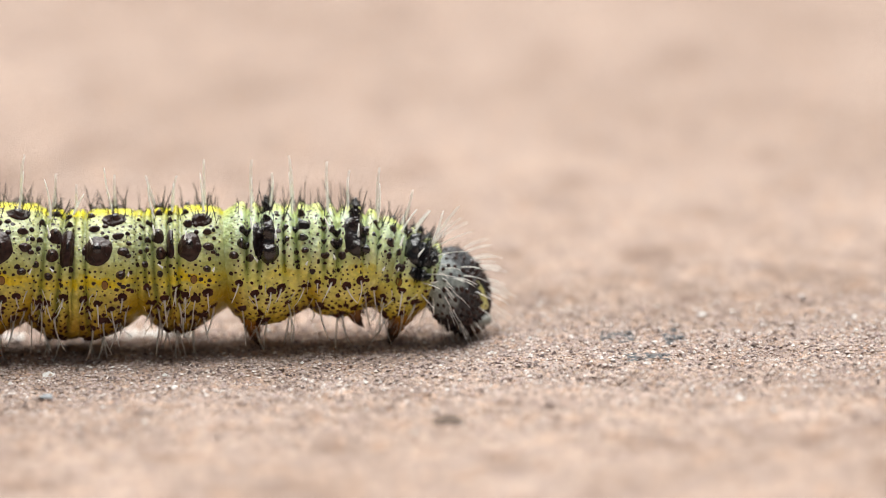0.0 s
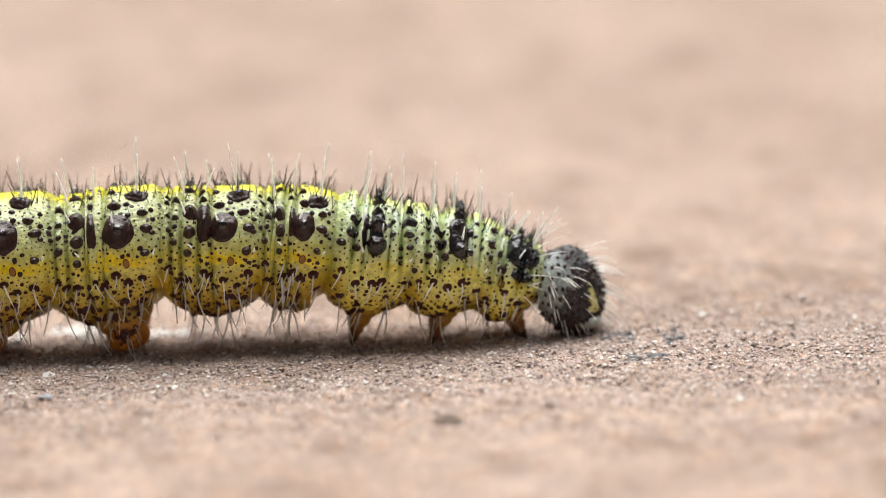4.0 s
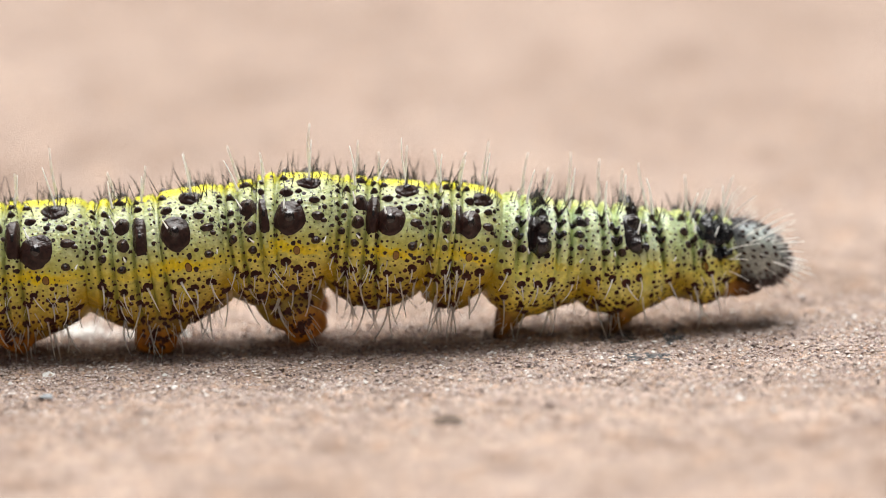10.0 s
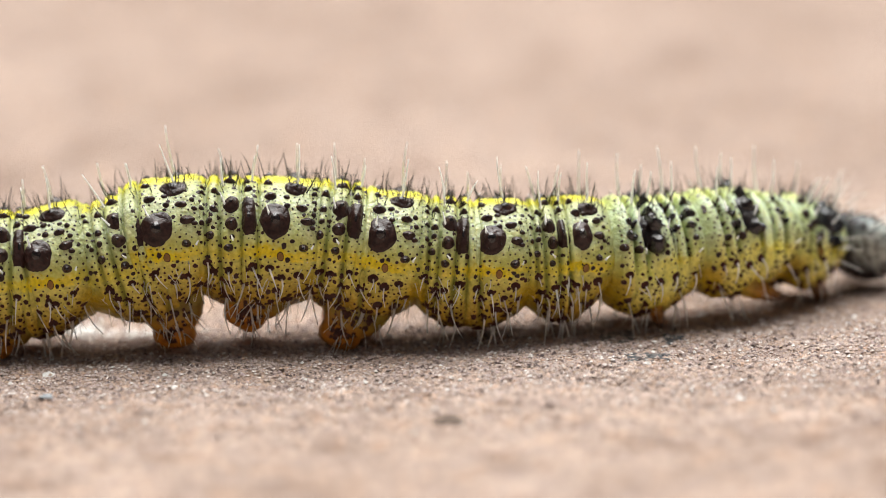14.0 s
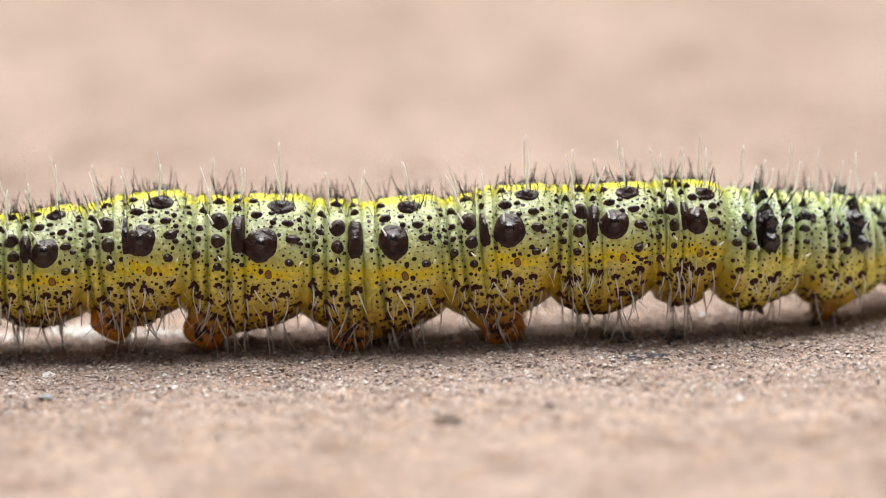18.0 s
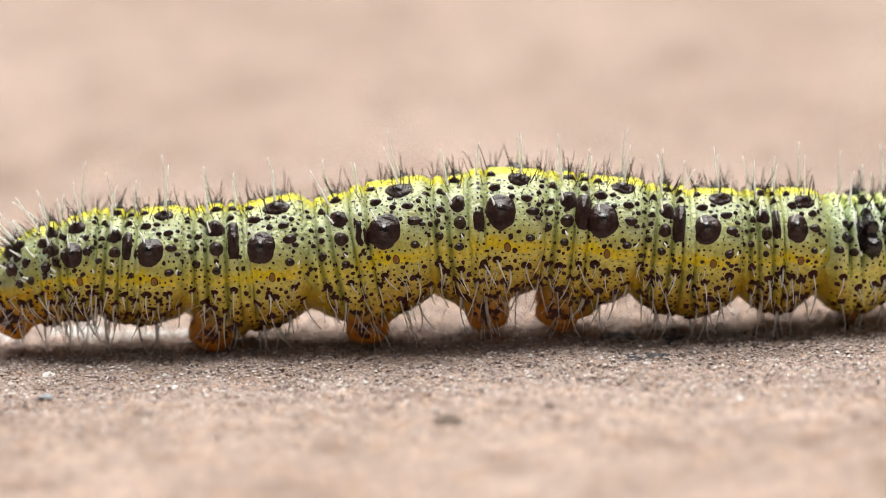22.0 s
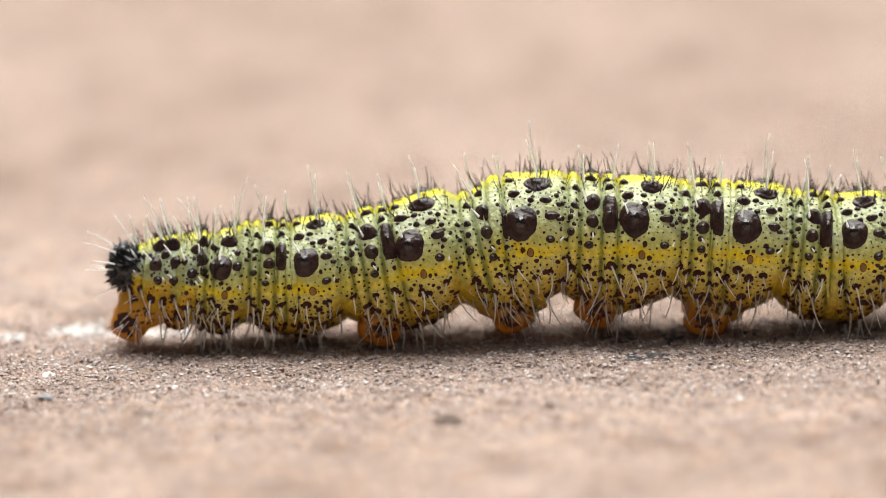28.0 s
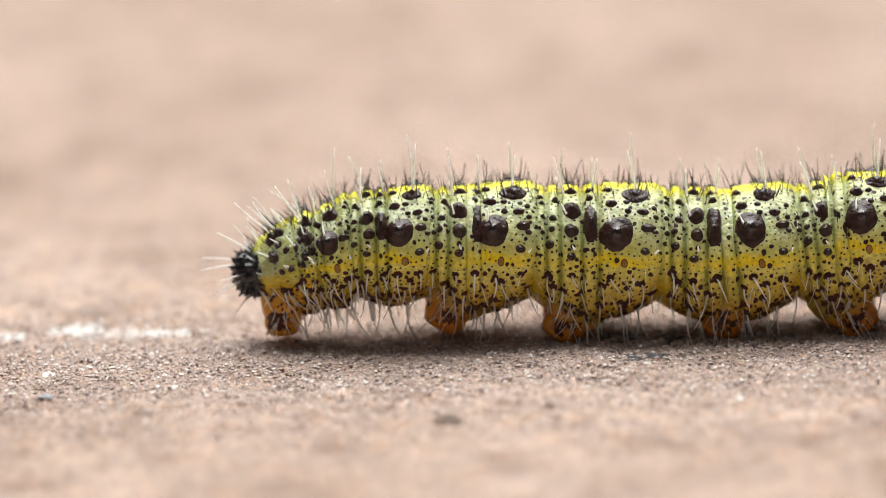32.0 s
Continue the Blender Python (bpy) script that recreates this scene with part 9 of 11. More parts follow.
    walk(leg["T3", "far"], [
        (0, hung(20.43, .885, 1.21, 2.3)), (.5, hung(20.239, .885, 1.076, 16.4)), (1, hung(20.012, .885, 1.056, 26.4)), (1.5, hung(20.095, .885, .899, 42.9)), (2, hung(20.061, .885, .762, 49.9)),
        (2.5, hung(19.803, .885, .763, 46.9)), (3, hung(19.773, .885, .822, 47.5)), (3.5, hung(20.097, .885, .949, 44.2)), (4, hung(20.538, .885, 1.078, 39.1)), (4.5, hung(21.11, .885, 1.184, 27.5)),
        (5, hung(21.557, .885, 1.226, 7)), (5.5, hung(21.734, .885, 1.135, -18.8)), (6, hung(21.361, .885, .944, -41.8)), (6.5, hung(21.134, .885, 1.076, -28.8)), (7, hung(21.029, .885, 1.097, -7.6)),
        (7.5, hung(20.906, .885, 1.049, 18.8)), (8, hung(20.747, .885, .935, 37.4)), (8.5, hung(20.49, .939, .862, 44.7)), (9, hung(20.219, .993, .827, 44.2)), (9.5, hung(20.028, 1.065, .813, 42.1)),
        (10, hung(20.017, 1.136, .78, 41.4)), (10.5, hung(20.206, 1.217, 1.092, 28.6)), (11, hung(20.17, 1.297, 1.344, -2.3)), (11.5, hung(20.517, 1.393, 1.11, -14.9)), (12, hung(20.881, 1.489, .933, -26.4)),
        (12.5, hung(21.252, 1.556, .937, -28)), (13, hung(21.505, 1.626, .938, -32.5)), (13.5, hung(21.276, 1.693, 1.092, -21)), (14, hung(21.26, 1.757, 1.094, -.1)), (14.5, hung(21.119, 1.688, 1.057, 13.5)),
        (15, hung(21.002, 1.613, .989, 28.4)), (15.5, hung(20.907, 1.53, .912, 40.1)), (16, hung(20.791, 1.44, .851, 45.1)), (16.5, hung(20.625, 1.334, .823, 43.5)), (17, hung(20.438, 1.34, .833, 40.3)),
        (17.5, hung(20.715, 1.344, 1.271, 23.4)), (18, hung(20.857, 1.347, 1.617, -6.4)), (18.5, hung(21.04, 1.348, 1.501, -26.3)), (19, hung(21.234, 1.352, 1.243, -40.1)), (19.5, hung(21.217, 1.356, 1.062, -32.3)),
        (20, hung(21.237, 1.36, .923, -30.2)), (20.5, hung(21.222, 1.359, 1.154, -14.9)), (21, hung(21.242, 1.359, 1.072, 7.6)), (21.5, hung(20.963, 1.359, .999, 20.5)), (22, hung(20.717, 1.36, .892, 34.5)),
        (22.5, hung(20.596, 1.36, .997, 39.2)), (23, hung(20.45, 1.36, 1.013, 41.9)), (23.5, hung(20.419, 1.36, 1.271, 19.6)), (24, hung(20.394, 1.36, 1.287, 15.2)), (24.5, hung(20.259, 1.36, 1.295, 10.6)),
        (25, hung(20.18, 1.36, 1.321, 8.9)), (25.5, hung(20.204, 1.36, 1.327, 11.4)), (26, hung(20.614, 1.36, 1.265, 16.2)), (26.5, hung(20.455, 1.36, 1.25, 20.2)), (27, hung(20.27, 1.36, 1.233, 20.6)),
        (27.5, hung(20.126, 1.36, 1.22, 17.1)), (28, hung(20.025, 1.36, 1.212, 12.2)), (28.5, hung(19.959, 1.36, 1.205, 9.1)), (29, hung(19.857, 1.36, 1.204, 10)), (29.5, hung(19.86, 1.36, 1.256, 14.2)),
        (30, hung(20.004, 1.36, 1.26, 18.9)), (30.5, hung(20, 1.36, 1.265, 20.9)), (31, hung(20.127, 1.36, 1.266, 18.8)), (31.5, hung(20.236, 1.36, 1.261, 14.1)), (32, hung(20.254, 1.36, 1.259, 9.9)),
    ])
    walk(leg["T2", "near"], [
        (0, hung(23.701, -.825, 1.629, -11.1)), (.5, hung(23.589, -.825, 1.301, -16.2)), (1, hung(23.506, -.825, 1.062, -18.9)), (1.5, hung(23.607, -.825, 1.117, 1.9)), (2, hung(23.709, -.825, 1.018, 25.4)),
        (2.5, hung(23.220, -.825, .936, 37.6)), (3, hung(22.944, -.825, .815, 47.1)), (3.5, hung(22.989, -.825, .888, 43.7)), (4, hung(23.303, -.825, 1.006, 39.5)), (4.5, hung(23.508, -.825, 1.178, 34.4)),
        (5, hung(23.676, -.825, 1.356, 28)), (5.5, hung(23.619, -.825, 1.486, 20.1)), (6, hung(23.693, -.825, 1.564, 10.5)), (6.5, hung(23.512, -.825, 1.592, -14.3)), (7, hung(23.601, -.825, 1.422, -42.3)),
        (7.5, hung(23.804, -.825, 0.989, -43.0)), (8, hung(23.996, -.825, 0.732, -43.5)), (8.5, hung(24.2, -.71, 0.860, -34.1)), (9, hung(23.955, -.596, 0.975, -13.5)), (9.5, hung(23.911, -.442, 1.018, 23.1)),
        (10, hung(23.933, -.29, .734, 48.8)), (10.5, hung(23.861, -.121, .643, 55)), (11, hung(23.957, .045, .643, 55)), (11.5, hung(24.255, .258, .643, 55)), (12, hung(24.538, .466, .68, 55)),
        (12.5, hung(24.64, .619, 1.146, 40.4)), (13, hung(24.146, .772, 1.631, -4.6)), (13.5, hung(24.224, .905, 1.466, -38.8)), (14, hung(24.730, 1.034, 1.089, -55)), (14.5, hung(24.439, .907, 1.042, -46.7)),
        (15, hung(24.110, .739, 1.063, -33.9)), (15.5, hung(23.914, .576, 1.149, -17.6)), (16, hung(23.99, .399, 1.181, .4)), (16.5, hung(24, .186, 1.101, 16.8)), (17, hung(23.891, .196, .955, 30.2)),
        (17.5, hung(23.692, .207, .798, 44.1)), (18, hung(23.584, .22, .695, 51.6)), (18.5, hung(23.868, .235, .903, 48.5)), (19, hung(24.226, .24, 1.012, 45.2)), (19.5, hung(24.127, .249, .985, 45.2)),
        (20, hung(24.066, .258, .973, 45.2)), (20.5, hung(24.238, .258, 1.241, 19.1)), (21, hung(24.284, .258, 1.208, 19.1)), (21.5, hung(24.004, .258, 1.221, 19.1)), (22, hung(23.887, .258, 1.228, 19.1)),
        (22.5, hung(23.716, .258, 1.257, 19.1)), (23, hung(23.584, .258, 1.262, 19.1)), (23.5, hung(23.513, .258, 1.276, 19.1)), (24, hung(23.506, .258, 1.282, 19.1)), (24.5, hung(23.378, .258, 1.285, 19.1)),
        (25, hung(23.334, .258, 1.294, 19.1)), (25.5, hung(23.364, .258, 1.297, 19.1)), (26, hung(23.681, .258, 1.279, 19.1)), (26.5, hung(23.507, .258, 1.275, 19.1)), (27, hung(23.306, .258, 1.27, 19.1)),
        (27.5, hung(23.149, .258, 1.267, 19.1)), (28, hung(23.039, .258, 1.265, 19.1)), (28.5, hung(22.966, .258, 1.263, 19.1)), (29, hung(22.863, .258, 1.263, 19.1)), (29.5, hung(22.911, .258, 1.28, 19.1)),
        (30, hung(23.057, .258, 1.282, 19.1)), (30.5, hung(23.056, .258, 1.284, 19.1)), (31, hung(23.182, .258, 1.285, 19.1)), (31.5, hung(23.285, .258, 1.284, 19.1)), (32, hung(23.299, .258, 1.284, 19.1)),
    ])
    walk(leg["T2", "far"], [
        (0, hung(23.701, .825, 1.629, -11.1)), (.5, hung(23.589, .825, 1.301, -11.7)), (1, hung(23.506, .825, 1.062, -13)), (1.5, hung(23.607, .825, 1.117, 5.3)), (2, hung(23.709, .825, 1.018, 23.8)),
        (2.5, hung(23.220, .825, .936, 32.3)), (3, hung(22.944, .825, .815, 41.6)), (3.5, hung(22.989, .825, .888, 41.7)), (4, hung(23.303, .825, 1.006, 42.5)), (4.5, hung(23.508, .825, 1.178, 40.3)),
        (5, hung(23.676, .825, 1.356, 32.8)), (5.5, hung(23.619, .825, 1.486, 20.6)), (6, hung(23.693, .825, 1.564, 6.3)), (6.5, hung(23.512, .825, 1.592, -20.3)), (7, hung(23.601, .825, 1.422, -46.0)),
        (7.5, hung(23.804, .825, 0.989, -41.9)), (8, hung(23.996, .825, 0.732, -38.4)), (8.5, hung(24.2, .94, 0.860, -28.3)), (9, hung(23.955, 1.055, 0.975, -11.1)), (9.5, hung(23.911, 1.208, 1.018, 20.5)),
        (10, hung(23.933, 1.36, .734, 43.1)), (10.5, hung(23.861, 1.529, .643, 50)), (11, hung(23.957, 1.696, .643, 54.1)), (11.5, hung(24.255, 1.908, .643, 58.9)), (12, hung(24.538, 2.116, .68, 61)),
        (12.5, hung(24.64, 2.269, 1.146, 44.4)), (13, hung(24.146, 2.422, 1.631, -5.2)), (13.5, hung(24.224, 2.555, 1.466, -43.7)), (14, hung(24.730, 2.684, 1.089, -60.8)), (14.5, hung(24.439, 2.557, 1.042, -49.5)),
        (15, hung(24.110, 2.39, 1.063, -31.7)), (15.5, hung(23.914, 2.226, 1.149, -11.9)), (16, hung(23.99, 2.049, 1.181, 5.6)), (16.5, hung(24, 1.836, 1.101, 18.2)), (17, hung(23.891, 1.846, .955, 26.6)),
        (17.5, hung(23.692, 1.858, .798, 38.2)), (18, hung(23.584, 1.87, .695, 47.2)), (18.5, hung(23.868, 1.885, .903, 48.7)), (19, hung(24.226, 1.89, 1.012, 49.8)), (19.5, hung(24.127, 1.899, .985, 51.1)),
        (20, hung(24.066, 1.908, .973, 48.4)), (20.5, hung(24.238, 1.908, 1.241, 17.4)), (21, hung(24.284, 1.908, 1.208, 13.6)), (21.5, hung(24.004, 1.908, 1.221, 13.6)), (22, hung(23.887, 1.908, 1.228, 17.3)),
        (22.5, hung(23.716, 1.908, 1.257, 22.2)), (23, hung(23.584, 1.908, 1.262, 25)), (23.5, hung(23.513, 1.908, 1.276, 23.8)), (24, hung(23.506, 1.908, 1.282, 19.3)), (24.5, hung(23.378, 1.908, 1.285, 14.8)),
        (25, hung(23.334, 1.908, 1.294, 13.1)), (25.5, hung(23.364, 1.908, 1.297, 15.6)), (26, hung(23.681, 1.908, 1.279, 20.4)), (26.5, hung(23.507, 1.908, 1.275, 24.4)), (27, hung(23.306, 1.908, 1.27, 24.7)),
        (27.5, hung(23.149, 1.908, 1.267, 21.3)), (28, hung(23.039, 1.908, 1.265, 16.3)), (28.5, hung(22.966, 1.908, 1.263, 13.3)), (29, hung(22.863, 1.908, 1.263, 14.2)), (29.5, hung(22.911, 1.908, 1.28, 18.4)),
        (30, hung(23.057, 1.908, 1.282, 23.1)), (30.5, hung(23.056, 1.908, 1.284, 25.1)), (31, hung(23.182, 1.908, 1.285, 23)), (31.5, hung(23.285, 1.908, 1.284, 18.2)), (32, hung(23.299, 1.908, 1.284, 14.1)),
    ])
    walk(leg["T1", "near"], [
        (0, hung(25.656, -.602, 1.092, 41.7)), (.5, hung(25.799, -.602, 1.272, 27.7)), (1, hung(25.905, -.602, 1.594, 7.7)), (1.5, hung(25.947, -.602, 1.573, -14.7)), (2, hung(25.941, -.602, 1.365, -32.2)),
        (2.5, hung(25.676, -.602, 1.199, -34.1)), (3, hung(25.65, -.602, 1.031, -35.6)), (3.5, hung(25.531, -.602, 1.062, -22.7)), (4, hung(25.554, -.602, 1.09, -7.5)), (4.5, hung(25.692, -.602, 1.088, 8.5)),
        (5, hung(25.788, -.602, 1.016, 22.8)), (5.5, hung(25.734, -.602, .915, 34.2)), (6, hung(25.564, -.602, .809, 43.2)), (6.5, hung(25.704, -.602, .982, 34.4)), (7, hung(26.013, -.602, 1.086, 24.9)),
        (7.5, hung(26.466, -.602, 1.325, 0.0)), (8, hung(26.826, -.602, 1.783, -22.0)), (8.5, hung(26.956, -.38, 1.833, -46.0)), (9, hung(26.86, -.158, 1.751, -57.0)), (9.5, hung(26.936, .138, 1.563, -62.0)),
        (10, hung(27.254, .434, 1.396, -64.0)), (10.5, hung(26.854, .767, 1.202, -58.0)), (11, hung(26.857, 1.1, 1.206, -40.0)), (11.5, hung(26.993, 1.507, 1.146, -15.0)), (12, hung(26.888, 1.914, 1.034, 20.2)),
        (12.5, hung(26.586, 2.21, 1.027, 21.2)), (13, hung(26.392, 2.506, 1.025, 21.5)), (13.5, hung(26.547, 2.765, 1.099, 12.3)), (14, hung(26.893, 3.024, 1.1, .6)), (14.5, hung(26.918, 2.87, 1.1, .7)),
        (15, hung(26.534, 2.695, 1.289, .6)), (15.5, hung(26.518, 2.501, 1.36, .5)), (16, hung(26.498, 2.288, 1.364, .5)), (16.5, hung(26.472, 1.997, 1.365, .5)), (17, hung(26.434, 2.02, 1.36, .5)),
        (17.5, hung(26.335, 2.043, 1.365, .5)), (18, hung(26.381, 2.066, 1.386, .5)), (18.5, hung(26.457, 2.089, 1.426, .5)), (19, hung(26.672, 2.112, 1.432, .5)), (19.5, hung(26.548, 2.135, 1.424, .5)),
        (20, hung(26.48, 2.158, 1.421, .5)), (20.5, hung(26.524, 2.158, 1.426, .5)), (21, hung(26.526, 2.158, 1.415, .5)), (21.5, hung(26.26, 2.158, 1.42, .5)), (22, hung(26.138, 2.158, 1.422, .5)),
        (22.5, hung(25.999, 2.158, 1.433, .5)), (23, hung(25.866, 2.158, 1.436, .5)), (23.5, hung(25.797, 2.158, 1.441, .5)), (24, hung(25.79, 2.158, 1.443, .5)), (24.5, hung(25.662, 2.158, 1.445, .5)),
        (25, hung(25.62, 2.158, 1.449, .5)), (25.5, hung(25.651, 2.158, 1.45, .5)), (26, hung(25.966, 2.158, 1.446, .5)), (26.5, hung(25.792, 2.158, 1.446, .5)), (27, hung(25.59, 2.158, 1.445, .5)),
        (27.5, hung(25.433, 2.158, 1.445, .5)), (28, hung(25.323, 2.158, 1.445, .5)), (28.5, hung(25.25, 2.158, 1.445, .5)), (29, hung(25.146, 2.158, 1.446, .5)), (29.5, hung(25.197, 2.158, 1.451, .5)),
        (30, hung(25.342, 2.158, 1.452, .5)), (30.5, hung(25.342, 2.158, 1.454, .5)), (31, hung(25.468, 2.158, 1.455, .5)), (31.5, hung(25.571, 2.158, 1.455, .5)), (32, hung(25.585, 2.158, 1.456, .5)),
    ])
    walk(leg["T1", "far"], [
        (0, hung(25.656, .602, 1.092, 41.7)), (.5, hung(25.799, .602, 1.272, 32.2)), (1, hung(25.905, .602, 1.594, 13.7)), (1.5, hung(25.947, .602, 1.573, -11.3)), (2, hung(25.941, .602, 1.365, -33.8)),
        (2.5, hung(25.676, .602, 1.199, -39.4)), (3, hung(25.65, .602, 1.031, -41.2)), (3.5, hung(25.531, .602, 1.062, -24.7)), (4, hung(25.554, .602, 1.09, -4.6)), (4.5, hung(25.692, .602, 1.088, 14.4)),
        (5, hung(25.788, .602, 1.016, 27.6)), (5.5, hung(25.734, .602, .915, 34.7)), (6, hung(25.564, .602, .809, 39)), (6.5, hung(25.704, .602, .982, 28.4)), (7, hung(26.013, .602, 1.086, 21.2)),
        (7.5, hung(26.466, .602, 1.325, 0.0)), (8, hung(26.826, .602, 1.783, -22.0)), (8.5, hung(26.956, .824, 1.833, -46.0)), (9, hung(26.86, 1.046, 1.751, -57.0)), (9.5, hung(26.936, 1.342, 1.563, -62.0)),
        (10, hung(27.254, 1.638, 1.396, -64.0)), (10.5, hung(26.854, 1.971, 1.202, -58.0)), (11, hung(26.857, 2.304, 1.206, -40.0)), (11.5, hung(26.993, 2.711, 1.146, -15.0)), (12, hung(26.888, 3.118, 1.034, 26.2)),
        (12.5, hung(26.586, 3.414, 1.027, 25.3)), (13, hung(26.392, 3.71, 1.025, 20.8)), (13.5, hung(26.547, 3.969, 1.099, 7.4)), (14, hung(26.893, 4.228, 1.1, -5.2)), (14.5, hung(26.918, 4.073, 1.1, -2.1)),
        (15, hung(26.534, 3.899, 1.289, 2.8)), (15.5, hung(26.518, 3.705, 1.36, 6.2)), (16, hung(26.498, 3.491, 1.364, 5.8)), (16.5, hung(26.472, 3.201, 1.365, 1.9)), (17, hung(26.434, 3.224, 1.36, -3)),
        (17.5, hung(26.335, 3.247, 1.365, -5.4)), (18, hung(26.381, 3.27, 1.386, -3.8)), (18.5, hung(26.457, 3.293, 1.426, .7)), (19, hung(26.672, 3.316, 1.432, 5.2)), (19.5, hung(26.548, 3.339, 1.424, 6.5)),
        (20, hung(26.48, 3.362, 1.421, 3.7)), (20.5, hung(26.524, 3.362, 1.426, -1.2)), (21, hung(26.526, 3.362, 1.415, -4.9)), (21.5, hung(26.26, 3.362, 1.42, -4.9)), (22, hung(26.138, 3.362, 1.422, -1.2)),
        (22.5, hung(25.999, 3.362, 1.433, 3.7)), (23, hung(25.866, 3.362, 1.436, 6.4)), (23.5, hung(25.797, 3.362, 1.441, 5.2)), (24, hung(25.79, 3.362, 1.443, .8)), (24.5, hung(25.662, 3.362, 1.445, -3.8)),
        (25, hung(25.62, 3.362, 1.449, -5.4)), (25.5, hung(25.651, 3.362, 1.45, -3)), (26, hung(25.966, 3.362, 1.446, 1.8)), (26.5, hung(25.792, 3.362, 1.446, 5.8)), (27, hung(25.59, 3.362, 1.445, 6.2)),
        (27.5, hung(25.433, 3.362, 1.445, 2.7)), (28, hung(25.323, 3.362, 1.445, -2.2)), (28.5, hung(25.25, 3.362, 1.445, -5.3)), (29, hung(25.146, 3.362, 1.446, -4.4)), (29.5, hung(25.197, 3.362, 1.451, -.2)),
        (30, hung(25.342, 3.362, 1.452, 4.6)), (30.5, hung(25.342, 3.362, 1.454, 6.5)), (31, hung(25.468, 3.362, 1.455, 4.4)), (31.5, hung(25.571, 3.362, 1.455, -.3)), (32, hung(25.585, 3.362, 1.456, -4.5)),
    ])
    walk(leg["A3", "near"], [
        (0, hung(11.253, -1.07, 1.233, 3.1)), (.5, hung(11.125, -1.07, 1.229, 3.1)), (1, hung(10.787, -1.07, 1.417, 1.7)), (1.5, hung(11.091, -1.07, 1.564, 1.7)), (2, hung(11.512, -1.07, 1.648, 1.7)),
        (2.5, hung(11.906, -1.07, 1.539, -14.5)), (3, hung(12.489, -1.07, 1.264, -26.3)), (3.5, hung(12.546, -1.07, 1.327, -20.5)), (4, hung(12.438, -1.07, 1.344, -13.8)), (4.5, hung(12.269, -1.07, 1.297, -5.9)),
        (5, hung(12.051, -1.07, 1.226, 2.9)), (5.5, hung(11.818, -1.07, 1.149, 12.6)), (6, hung(11.511, -1.07, 1.091, 22.2)), (6.5, hung(11.227, -1.07, 1.01, 31.2)), (7, hung(10.887, -1.07, 1.002, 32)),
        (7.5, hung(10.814, -1.07, 1.146, 32)), (8, hung(10.953, -1.07, 1.447, 32)), (8.5, hung(11.562, -1.07, 1.69, 23.9)), (9, hung(11.957, -1.07, 1.829, 4.5)), (9.5, hung(12.3, -1.07, 1.737, -13.8)),
        (10, hung(12.762, -1.07, 1.421, -28.5)), (10.5, hung(12.687, -1.07, 1.267, -26.5)), (11, hung(12.459, -1.07, 1.104, -24.4)), (11.5, hung(12.221, -1.07, 1.126, -17)), (12, hung(11.977, -1.07, 1.196, -6.5)),
        (12.5, hung(11.617, -1.07, 1.176, .1)), (13, hung(11.387, -1.07, 1.173, 6.3)), (13.5, hung(11.24, -1.07, 1.142, 24)), (14, hung(10.919, -1.07, 1.071, 32)), (14.5, hung(10.958, -1.07, 1.202, 28.8)),
        (15, hung(11.214, -1.07, 1.384, 19.4)), (15.5, hung(11.646, -1.07, 1.54, 8.6)), (16, hung(12.064, -1.07, 1.61, -3.1)), (16.5, hung(12.319, -1.07, 1.516, -14.9)), (17, hung(12.486, -1.07, 1.301, -25.7)),
        (17.5, hung(12.362, -1.07, 1.2, -20.3)), (18, hung(12.221, -1.07, 1.166, -14.8)), (18.5, hung(11.995, -1.07, 1.169, -8.6)), (19, hung(11.713, -1.07, 1.176, -.9)), (19.5, hung(11.362, -1.07, 1.169, 6.3)),
        (20, hung(11.095, -1.07, 1.147, 13)), (20.5, hung(11.045, -1.07, 1.021, 31.9)), (21, hung(10.641, -1.07, 1.002, 32)), (21.5, hung(10.672, -1.07, 1.215, 32)), (22, hung(10.896, -1.07, 1.521, 32)),
        (22.5, hung(11.412, -1.07, 1.627, 23.4)), (23, hung(11.657, -1.07, 1.716, .8)), (23.5, hung(11.897, -1.07, 1.688, -13.4)), (24, hung(12.248, -1.07, 1.445, -25.1)), (24.5, hung(12.212, -1.07, 1.273, -24.6)),
        (25, hung(12.007, -1.07, 1.137, -24.1)), (25.5, hung(11.757, -1.07, 1.217, -17.8)), (26, hung(11.456, -1.07, 1.24, -10.5)), (26.5, hung(11.109, -1.07, 1.193, -2.4)), (27, hung(10.786, -1.07, 1.168, 6.6)),
        (27.5, hung(10.545, -1.07, 1.133, 15.7)), (28, hung(10.289, -1.07, 1.13, 24.5)), (28.5, hung(9.966, -1.07, 1.08, 27.2)), (29, hung(9.741, -1.07, 1.171, 29.5)), (29.5, hung(9.954, -1.07, 1.392, 22.7)),
        (30, hung(10.258, -1.07, 1.523, 14.9)), (30.5, hung(10.429, -1.07, 1.592, -7.9)), (31, hung(10.851, -1.07, 1.362, -26.9)), (31.5, hung(11.091, -1.07, 1.13, -29.2)), (32, hung(11.115, -1.07, 1.006, -31.6)),
    ])
